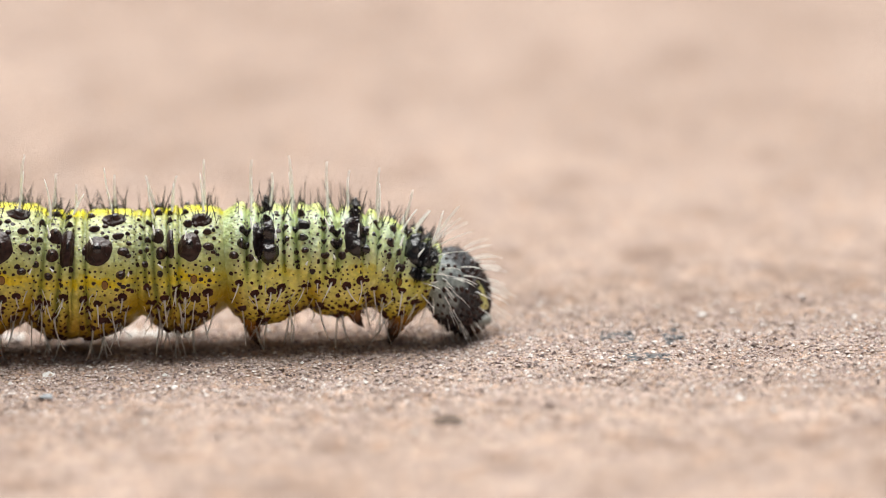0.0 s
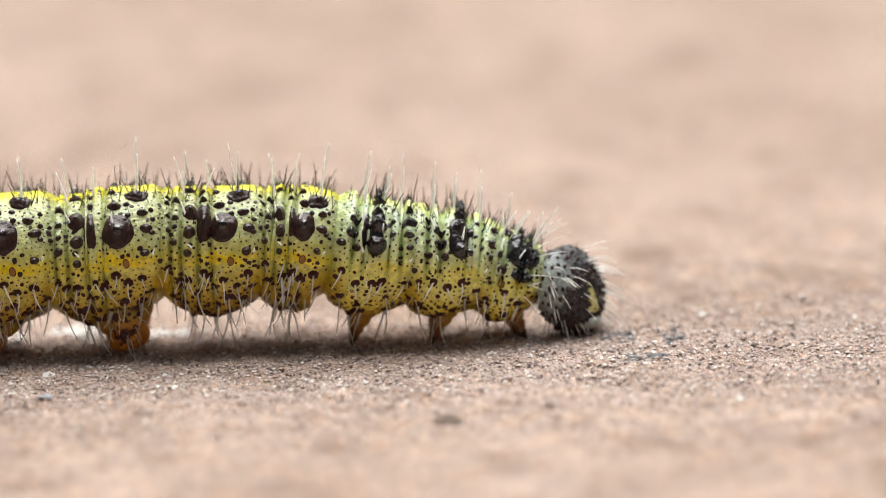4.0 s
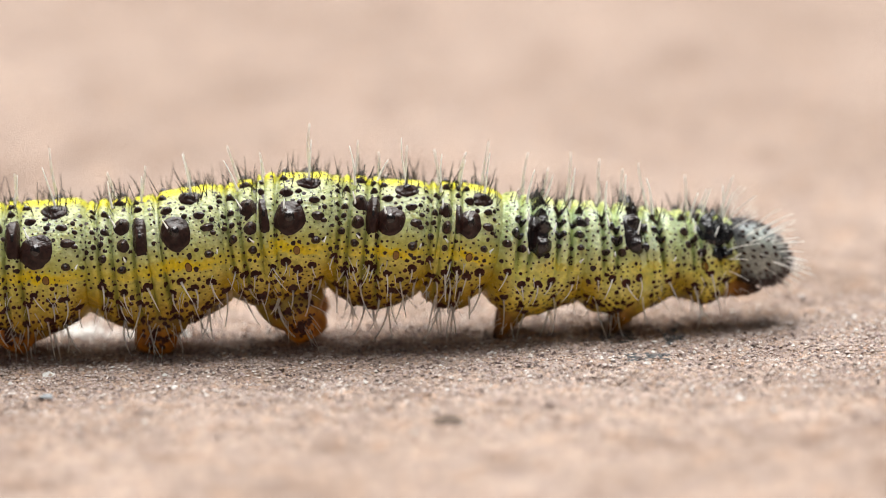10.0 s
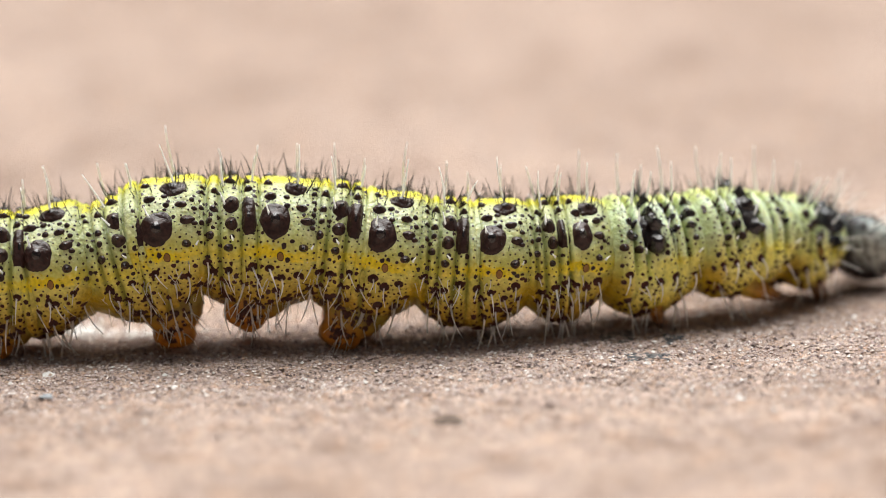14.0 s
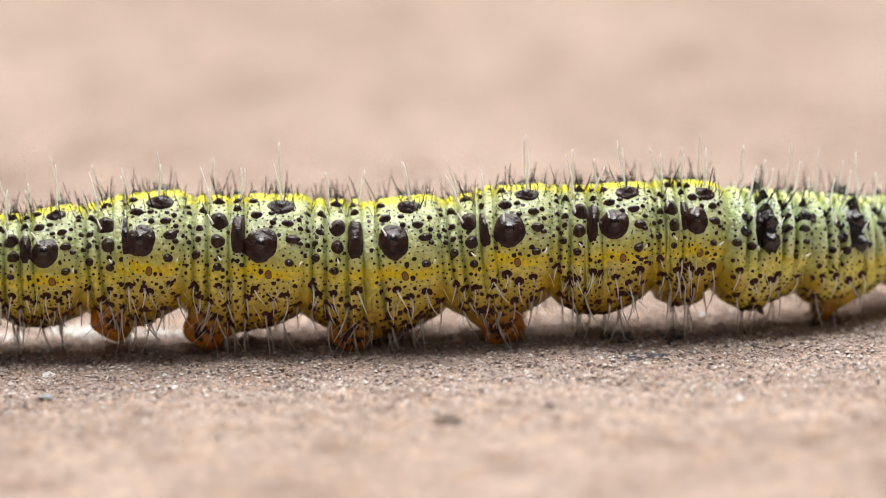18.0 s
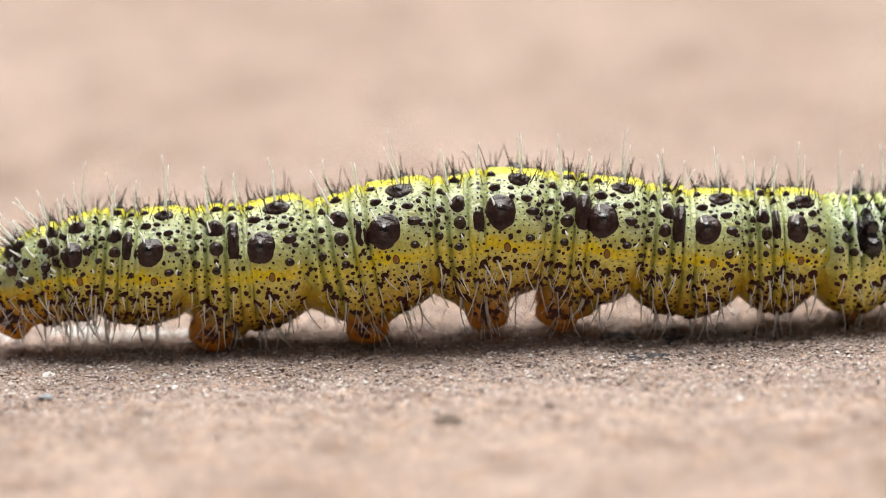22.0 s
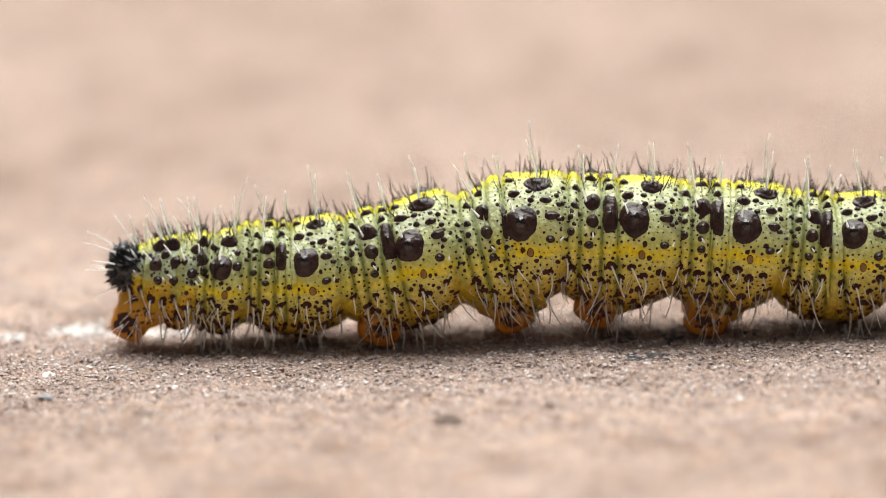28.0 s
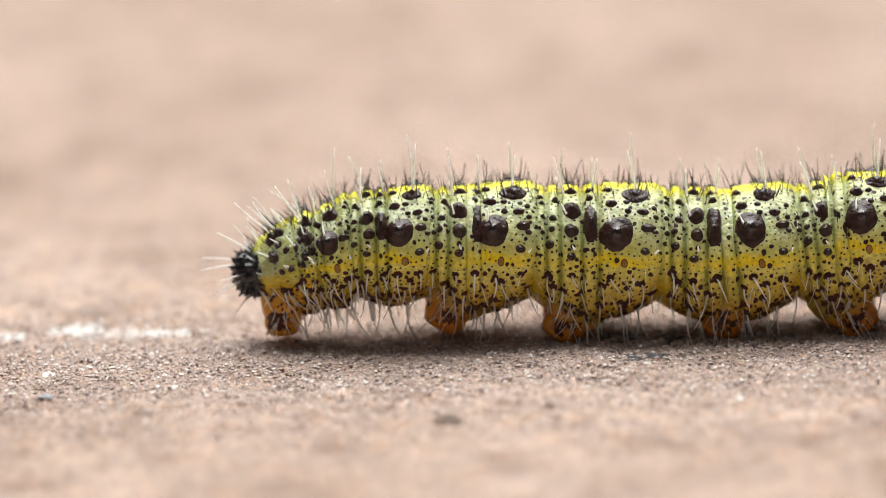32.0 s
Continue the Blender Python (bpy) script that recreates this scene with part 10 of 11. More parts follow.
    walk(leg["A3", "far"], [
        (0, hung(11.253, 1.07, 1.233, 3.1)), (.5, hung(11.125, 1.07, 1.229, 7.6)), (1, hung(10.787, 1.07, 1.417, 7.7)), (1.5, hung(11.091, 1.07, 1.564, 5.1)), (2, hung(11.512, 1.07, 1.648, .2)),
        (2.5, hung(11.906, 1.07, 1.539, -19.9)), (3, hung(12.489, 1.07, 1.264, -31.9)), (3.5, hung(12.546, 1.07, 1.327, -22.5)), (4, hung(12.438, 1.07, 1.344, -10.8)), (4.5, hung(12.269, 1.07, 1.297, -.1)),
        (5, hung(12.051, 1.07, 1.226, 7.7)), (5.5, hung(11.818, 1.07, 1.149, 13)), (6, hung(11.511, 1.07, 1.091, 18)), (6.5, hung(11.227, 1.07, 1.01, 25.2)), (7, hung(10.887, 1.07, 1.002, 28.3)),
        (7.5, hung(10.814, 1.07, 1.146, 33.1)), (8, hung(10.953, 1.07, 1.447, 37.2)), (8.5, hung(11.562, 1.07, 1.69, 29.6)), (9, hung(11.957, 1.07, 1.829, 6.9)), (9.5, hung(12.3, 1.07, 1.737, -16.4)),
        (10, hung(12.762, 1.07, 1.421, -34.3)), (10.5, hung(12.687, 1.07, 1.267, -31.6)), (11, hung(12.459, 1.07, 1.104, -25.3)), (11.5, hung(12.221, 1.07, 1.126, -13.1)), (12, hung(11.977, 1.07, 1.196, -.5)),
        (12.5, hung(11.617, 1.07, 1.176, 4.1)), (13, hung(11.387, 1.07, 1.173, 5.6)), (13.5, hung(11.24, 1.07, 1.142, 19)), (14, hung(10.919, 1.07, 1.071, 26.2)), (14.5, hung(10.958, 1.07, 1.202, 26)),
        (15, hung(11.214, 1.07, 1.384, 21.6)), (15.5, hung(11.646, 1.07, 1.54, 14.2)), (16, hung(12.064, 1.07, 1.61, 2.2)), (16.5, hung(12.319, 1.07, 1.516, -13.5)), (17, hung(12.486, 1.07, 1.301, -29.2)),
        (17.5, hung(12.362, 1.07, 1.2, -26.3)), (18, hung(12.221, 1.07, 1.166, -19.2)), (18.5, hung(11.995, 1.07, 1.169, -8.4)), (19, hung(11.713, 1.07, 1.176, 3.7)), (19.5, hung(11.362, 1.07, 1.169, 12.2)),
        (20, hung(11.095, 1.07, 1.147, 16.2)), (20.5, hung(11.045, 1.07, 1.021, 30.1)), (21, hung(10.641, 1.07, 1.002, 26.5)), (21.5, hung(10.672, 1.07, 1.215, 26.5)), (22, hung(10.896, 1.07, 1.521, 30.2)),
        (22.5, hung(11.412, 1.07, 1.627, 26.6)), (23, hung(11.657, 1.07, 1.716, 6.7)), (23.5, hung(11.897, 1.07, 1.688, -8.7)), (24, hung(12.248, 1.07, 1.445, -24.8)), (24.5, hung(12.212, 1.07, 1.273, -28.9)),
        (25, hung(12.007, 1.07, 1.137, -30)), (25.5, hung(11.757, 1.07, 1.217, -21.3)), (26, hung(11.456, 1.07, 1.24, -9.2)), (26.5, hung(11.109, 1.07, 1.193, 2.9)), (27, hung(10.786, 1.07, 1.168, 12.2)),
        (27.5, hung(10.545, 1.07, 1.133, 17.9)), (28, hung(10.289, 1.07, 1.13, 21.7)), (28.5, hung(9.966, 1.07, 1.08, 21.3)), (29, hung(9.741, 1.07, 1.171, 24.6)), (29.5, hung(9.954, 1.07, 1.392, 22)),
        (30, hung(10.258, 1.07, 1.523, 19)), (30.5, hung(10.429, 1.07, 1.592, -1.9)), (31, hung(10.851, 1.07, 1.362, -23)), (31.5, hung(11.091, 1.07, 1.13, -30)), (32, hung(11.115, 1.07, 1.006, -36.6)),
    ])
    walk(leg["A4", "near"], [
        (0, hung(7.443, -1.089, 1.32, 20)), (.5, hung(7.316, -1.089, 1.319, 20)), (1, hung(6.933, -1.089, 1.352, 20)), (1.5, hung(7.2, -1.089, 1.386, 20)), (2, hung(7.602, -1.089, 1.407, 20)),
        (2.5, hung(7.77, -1.089, 1.43, 20)), (3, hung(7.974, -1.089, 1.427, 20)), (3.5, hung(8.013, -1.089, 1.419, 20)), (4, hung(8.016, -1.089, 1.4, 20)), (4.5, hung(7.948, -1.089, 1.367, 20)),
        (5, hung(7.81, -1.089, 1.333, 20)), (5.5, hung(7.215, -1.089, 1.1, 20.9)), (6, hung(6.702, -1.089, 1.161, 32)), (6.5, hung(6.726, -1.089, 1.32, 32)), (7, hung(7.001, -1.089, 1.597, 32)),
        (7.5, hung(7.467, -1.089, 1.762, 21.8)), (8, hung(7.823, -1.089, 1.929, -1.7)), (8.5, hung(8.135, -1.089, 1.651, -10.8)), (9, hung(8.368, -1.089, 1.149, -17.1)), (9.5, hung(8.15, -1.089, 1.174, -6)),
        (10, hung(8.12, -1.089, 1.164, 8.4)), (10.5, hung(7.928, -1.089, 1.117, 18.4)), (11, hung(7.778, -1.089, 1.038, 28.5)), (11.5, hung(7.491, -1.089, 1.002, 32)), (12, hung(7.108, -1.089, 1.002, 32)),
        (12.5, hung(6.936, -1.089, 1.081, 32)), (13, hung(6.792, -1.089, 1.233, 32)), (13.5, hung(7.121, -1.089, 1.583, 32)), (14, hung(7.737, -1.089, 1.864, 32)), (14.5, hung(8.089, -1.089, 1.919, 32)),
        (15, hung(8.29, -1.089, 1.871, 32)), (15.5, hung(8.437, -1.089, 1.667, 32)), (16, hung(8.523, -1.089, 1.402, 32)), (16.5, hung(8.535, -1.089, 1.172, 32)), (17, hung(8.344, -1.089, 1.021, 30.1)),
        (17.5, hung(7.85, -1.089, 1.002, 32)), (18, hung(7.512, -1.089, 1.002, 32)), (18.5, hung(7.203, -1.089, 1.002, 32)), (19, hung(6.817, -1.089, 1.002, 32)), (19.5, hung(6.552, -1.089, 1.109, 32)),
        (20, hung(6.591, -1.089, 1.226, 32)), (20.5, hung(7.12, -1.089, 1.491, 32)), (21, hung(7.664, -1.089, 1.752, 27.7)), (21.5, hung(7.807, -1.089, 1.83, 7.5)), (22, hung(8.095, -1.089, 1.706, -9.4)),
        (22.5, hung(8.314, -1.089, 1.463, -11.9)), (23, hung(8.324, -1.089, 1.142, -14)), (23.5, hung(8.084, -1.089, 1.179, -5.8)), (24, hung(7.98, -1.089, 1.171, 5.4)), (24.5, hung(7.699, -1.089, 1.145, 13.3)),
        (25, hung(7.336, -1.089, 1.103, 20.5)), (25.5, hung(7.1, -1.089, 1.143, 24.9)), (26, hung(6.871, -1.089, 1.171, 29.4)), (26.5, hung(6.624, -1.089, 1.207, 32)), (27, hung(6.43, -1.089, 1.295, 32)),
        (27.5, hung(6.424, -1.089, 1.44, 32)), (28, hung(6.657, -1.089, 1.628, 32)), (28.5, hung(7.111, -1.089, 1.72, 20.9)), (29, hung(7.19, -1.089, 1.845, -6)), (29.5, hung(7.507, -1.089, 1.625, -13.5)),
        (30, hung(7.775, -1.089, 1.188, -18.4)), (30.5, hung(7.681, -1.089, 1.228, -16.6)), (31, hung(7.493, -1.089, 1.14, -14.5)), (31.5, hung(7.3, -1.089, 1.175, -2.4)), (32, hung(7.085, -1.089, 1.136, 15.1)),
    ])
    walk(leg["A4", "far"], [
        (0, hung(7.443, 1.089, 1.32, 20)), (.5, hung(7.316, 1.089, 1.319, 24.5)), (1, hung(6.933, 1.089, 1.352, 25.9)), (1.5, hung(7.2, 1.089, 1.386, 23.3)), (2, hung(7.602, 1.089, 1.407, 18.4)),
        (2.5, hung(7.77, 1.089, 1.43, 14.6)), (3, hung(7.974, 1.089, 1.427, 14.4)), (3.5, hung(8.013, 1.089, 1.419, 18)), (4, hung(8.016, 1.089, 1.4, 22.9)), (4.5, hung(7.948, 1.089, 1.367, 25.8)),
        (5, hung(7.81, 1.089, 1.333, 24.7)), (5.5, hung(7.215, 1.089, 1.1, 21.4)), (6, hung(6.702, 1.089, 1.161, 27.8)), (6.5, hung(6.726, 1.089, 1.32, 26)), (7, hung(7.001, 1.089, 1.597, 28.3)),
        (7.5, hung(7.467, 1.089, 1.762, 22.9)), (8, hung(7.823, 1.089, 1.929, 3.5)), (8.5, hung(8.135, 1.089, 1.651, -5.1)), (9, hung(8.368, 1.089, 1.149, -14.8)), (9.5, hung(8.15, 1.089, 1.174, -8.5)),
        (10, hung(8.12, 1.089, 1.164, 2.6)), (10.5, hung(7.928, 1.089, 1.117, 13.4)), (11, hung(7.778, 1.089, 1.038, 27.6)), (11.5, hung(7.491, 1.089, 1.002, 35.9)), (12, hung(7.108, 1.089, 1.002, 38)),
        (12.5, hung(6.936, 1.089, 1.081, 36.1)), (13, hung(6.792, 1.089, 1.233, 31.3)), (13.5, hung(7.121, 1.089, 1.583, 27.1)), (14, hung(7.737, 1.089, 1.864, 26.2)), (14.5, hung(8.089, 1.089, 1.919, 29.2)),
        (15, hung(8.29, 1.089, 1.871, 34.2)), (15.5, hung(8.437, 1.089, 1.667, 37.6)), (16, hung(8.523, 1.089, 1.402, 37.3)), (16.5, hung(8.535, 1.089, 1.172, 33.3)), (17, hung(8.344, 1.089, 1.021, 26.6)),
        (17.5, hung(7.85, 1.089, 1.002, 26)), (18, hung(7.512, 1.089, 1.002, 27.6)), (18.5, hung(7.203, 1.089, 1.002, 32.2)), (19, hung(6.817, 1.089, 1.002, 36.6)), (19.5, hung(6.552, 1.089, 1.109, 37.9)),
        (20, hung(6.591, 1.089, 1.226, 35.2)), (20.5, hung(7.12, 1.089, 1.491, 30.3)), (21, hung(7.664, 1.089, 1.752, 22.3)), (21.5, hung(7.807, 1.089, 1.83, 2.1)), (22, hung(8.095, 1.089, 1.706, -11.2)),
        (22.5, hung(8.314, 1.089, 1.463, -8.8)), (23, hung(8.324, 1.089, 1.142, -8.1)), (23.5, hung(8.084, 1.089, 1.179, -1.1)), (24, hung(7.98, 1.089, 1.171, 5.7)), (24.5, hung(7.699, 1.089, 1.145, 8.9)),
        (25, hung(7.336, 1.089, 1.103, 14.6)), (25.5, hung(7.1, 1.089, 1.143, 21.3)), (26, hung(6.871, 1.089, 1.171, 30.7)), (26.5, hung(6.624, 1.089, 1.207, 37.3)), (27, hung(6.43, 1.089, 1.295, 37.6)),
        (27.5, hung(6.424, 1.089, 1.44, 34.2)), (28, hung(6.657, 1.089, 1.628, 29.3)), (28.5, hung(7.111, 1.089, 1.72, 15)), (29, hung(7.19, 1.089, 1.845, -10.9)), (29.5, hung(7.507, 1.089, 1.625, -14.2)),
        (30, hung(7.775, 1.089, 1.188, -14.4)), (30.5, hung(7.681, 1.089, 1.228, -10.6)), (31, hung(7.493, 1.089, 1.14, -10.6)), (31.5, hung(7.3, 1.089, 1.175, -3.2)), (32, hung(7.085, 1.089, 1.136, 10.1)),
    ])
    walk(leg["A5", "near"], [
        (0, hung(3.761, -1.089, 1.311, 28.9)), (.5, hung(3.634, -1.089, 1.311, 28.9)), (1, hung(3.241, -1.089, 1.322, 28.9)), (1.5, hung(3.498, -1.089, 1.334, 28.9)), (2, hung(3.893, -1.089, 1.341, 28.9)),
        (2.5, hung(4.055, -1.089, 1.349, 28.9)), (3, hung(4.259, -1.089, 1.349, 28.9)), (3.5, hung(4.3, -1.089, 1.347, 28.9)), (4, hung(4.308, -1.089, 1.342, 28.9)), (4.5, hung(4.249, -1.089, 1.333, 28.9)),
        (5, hung(4.12, -1.089, 1.322, 28.9)), (5.5, hung(3.575, -1.089, 1.255, 28.9)), (6, hung(3.372, -1.089, 1.259, 28.9)), (6.5, hung(3.357, -1.089, 1.296, 28.9)), (7, hung(3.567, -1.089, 1.359, 28.9)),
        (7.5, hung(3.755, -1.089, 1.403, 28.9)), (8, hung(4.048, -1.089, 1.453, 28.9)), (8.5, hung(4.301, -1.089, 1.458, 28.9)), (9, hung(3.977, -1.089, 1.07, 28.9)), (9.5, hung(3.795, -1.089, 1.029, 29.3)),
        (10, hung(3.614, -1.089, 1.343, 32)), (10.5, hung(3.491, -1.089, 1.373, 32)), (11, hung(3.418, -1.089, 1.369, 32)), (11.5, hung(3.526, -1.089, 1.428, 32)), (12, hung(3.749, -1.089, 1.567, 32)),
        (12.5, hung(4.203, -1.089, 1.596, 32)), (13, hung(4.603, -1.089, 1.739, 24.1)), (13.5, hung(4.737, -1.089, 1.696, 7.3)), (14, hung(4.913, -1.089, 1.382, -4.9)), (14.5, hung(4.735, -1.089, 1.309, 6.8)),
        (15, hung(4.537, -1.089, 1.152, 19.5)), (15.5, hung(4.29, -1.089, 1.002, 32)), (16, hung(3.839, -1.089, 1.002, 32)), (16.5, hung(3.46, -1.089, 1.002, 32)), (17, hung(3.12, -1.089, 1.084, 32)),
        (17.5, hung(2.824, -1.089, 1.167, 32)), (18, hung(2.657, -1.089, 1.281, 32)), (18.5, hung(2.986, -1.089, 1.512, 32)), (19, hung(3.375, -1.089, 1.711, 32)), (19.5, hung(3.774, -1.089, 1.815, 32)),
        (20, hung(3.933, -1.089, 1.839, 11.3)), (20.5, hung(4.17, -1.089, 1.671, -6)), (21, hung(4.374, -1.089, 1.341, -19.4)), (21.5, hung(4.249, -1.089, 1.403, -8.8)), (22, hung(4.177, -1.089, 1.34, 3.2)),
        (22.5, hung(3.969, -1.089, 1.298, 10.6)), (23, hung(3.707, -1.089, 1.269, 19.5)), (23.5, hung(3.431, -1.089, 1.118, 32)), (24, hung(3.162, -1.089, 1.104, 32)), (24.5, hung(2.893, -1.089, 1.129, 32)),
        (25, hung(2.507, -1.089, 1.177, 32)), (25.5, hung(2.563, -1.089, 1.289, 32)), (26, hung(2.823, -1.089, 1.385, 32)), (26.5, hung(3.053, -1.089, 1.509, 26.5)), (27, hung(3.132, -1.089, 1.649, 11.2)),
        (27.5, hung(3.182, -1.089, 1.659, -5.9)), (28, hung(3.312, -1.089, 1.546, -21.9)), (28.5, hung(3.423, -1.089, 1.322, -17.1)), (29, hung(3.434, -1.089, 1.178, -13.6)), (29.5, hung(3.375, -1.089, 1.231, 2.7)),
        (30, hung(3.157, -1.089, 1.103, 20.5)), (30.5, hung(2.84, -1.089, 1.061, 25.9)), (31, hung(2.576, -1.089, 1.047, 30.7)), (31.5, hung(2.285, -1.089, 1.002, 32)), (32, hung(1.915, -1.089, 1.069, 32)),
    ])
    walk(leg["A5", "far"], [
        (0, hung(3.761, 1.089, 1.311, 28.9)), (.5, hung(3.634, 1.089, 1.311, 33.5)), (1, hung(3.241, 1.089, 1.322, 34.9)), (1.5, hung(3.498, 1.089, 1.334, 32.3)), (2, hung(3.893, 1.089, 1.341, 27.4)),
        (2.5, hung(4.055, 1.089, 1.349, 23.6)), (3, hung(4.259, 1.089, 1.349, 23.4)), (3.5, hung(4.3, 1.089, 1.347, 27)), (4, hung(4.308, 1.089, 1.342, 31.9)), (4.5, hung(4.249, 1.089, 1.333, 34.8)),
        (5, hung(4.12, 1.089, 1.322, 33.7)), (5.5, hung(3.575, 1.089, 1.255, 29.4)), (6, hung(3.372, 1.089, 1.259, 24.7)), (6.5, hung(3.357, 1.089, 1.296, 23)), (7, hung(3.567, 1.089, 1.359, 25.2)),
        (7.5, hung(3.755, 1.089, 1.403, 30)), (8, hung(4.048, 1.089, 1.453, 34.1)), (8.5, hung(4.301, 1.089, 1.458, 34.7)), (9, hung(3.977, 1.089, 1.07, 31.3)), (9.5, hung(3.795, 1.089, 1.029, 26.8)),
        (10, hung(3.614, 1.089, 1.343, 26.2)), (10.5, hung(3.491, 1.089, 1.373, 27)), (11, hung(3.418, 1.089, 1.369, 31.1)), (11.5, hung(3.526, 1.089, 1.428, 35.9)), (12, hung(3.749, 1.089, 1.567, 38)),
        (12.5, hung(4.203, 1.089, 1.596, 36.1)), (13, hung(4.603, 1.089, 1.739, 23.4)), (13.5, hung(4.737, 1.089, 1.696, 2.4)), (14, hung(4.913, 1.089, 1.382, -10.7)), (14.5, hung(4.735, 1.089, 1.309, 4.1)),
        (15, hung(4.537, 1.089, 1.152, 21.7)), (15.5, hung(4.29, 1.089, 1.002, 37.6)), (16, hung(3.839, 1.089, 1.002, 37.3)), (16.5, hung(3.46, 1.089, 1.002, 33.3)), (17, hung(3.12, 1.089, 1.084, 28.5)),
        (17.5, hung(2.824, 1.089, 1.167, 26)), (18, hung(2.657, 1.089, 1.281, 27.6)), (18.5, hung(2.986, 1.089, 1.512, 32.2)), (19, hung(3.375, 1.089, 1.711, 36.6)), (19.5, hung(3.774, 1.089, 1.815, 37.9)),
        (20, hung(3.933, 1.089, 1.839, 14.4)), (20.5, hung(4.17, 1.089, 1.671, -7.8)), (21, hung(4.374, 1.089, 1.341, -24.8)), (21.5, hung(4.249, 1.089, 1.403, -14.3)), (22, hung(4.177, 1.089, 1.34, 1.5)),
        (22.5, hung(3.969, 1.089, 1.298, 13.8)), (23, hung(3.707, 1.089, 1.269, 25.4)), (23.5, hung(3.431, 1.089, 1.118, 36.7)), (24, hung(3.162, 1.089, 1.104, 32.2)), (24.5, hung(2.893, 1.089, 1.129, 27.7)),
        (25, hung(2.507, 1.089, 1.177, 26)), (25.5, hung(2.563, 1.089, 1.289, 28.5)), (26, hung(2.823, 1.089, 1.385, 33.3)), (26.5, hung(3.053, 1.089, 1.509, 31.8)), (27, hung(3.132, 1.089, 1.649, 16.8)),
        (27.5, hung(3.182, 1.089, 1.659, -3.7)), (28, hung(3.312, 1.089, 1.546, -24.6)), (28.5, hung(3.423, 1.089, 1.322, -22.9)), (29, hung(3.434, 1.089, 1.178, -18.5)), (29.5, hung(3.375, 1.089, 1.231, 2)),
        (30, hung(3.157, 1.089, 1.103, 24.5)), (30.5, hung(2.84, 1.089, 1.061, 31.9)), (31, hung(2.576, 1.089, 1.047, 34.6)), (31.5, hung(2.285, 1.089, 1.002, 31.1)), (32, hung(1.915, 1.089, 1.069, 27)),
    ])
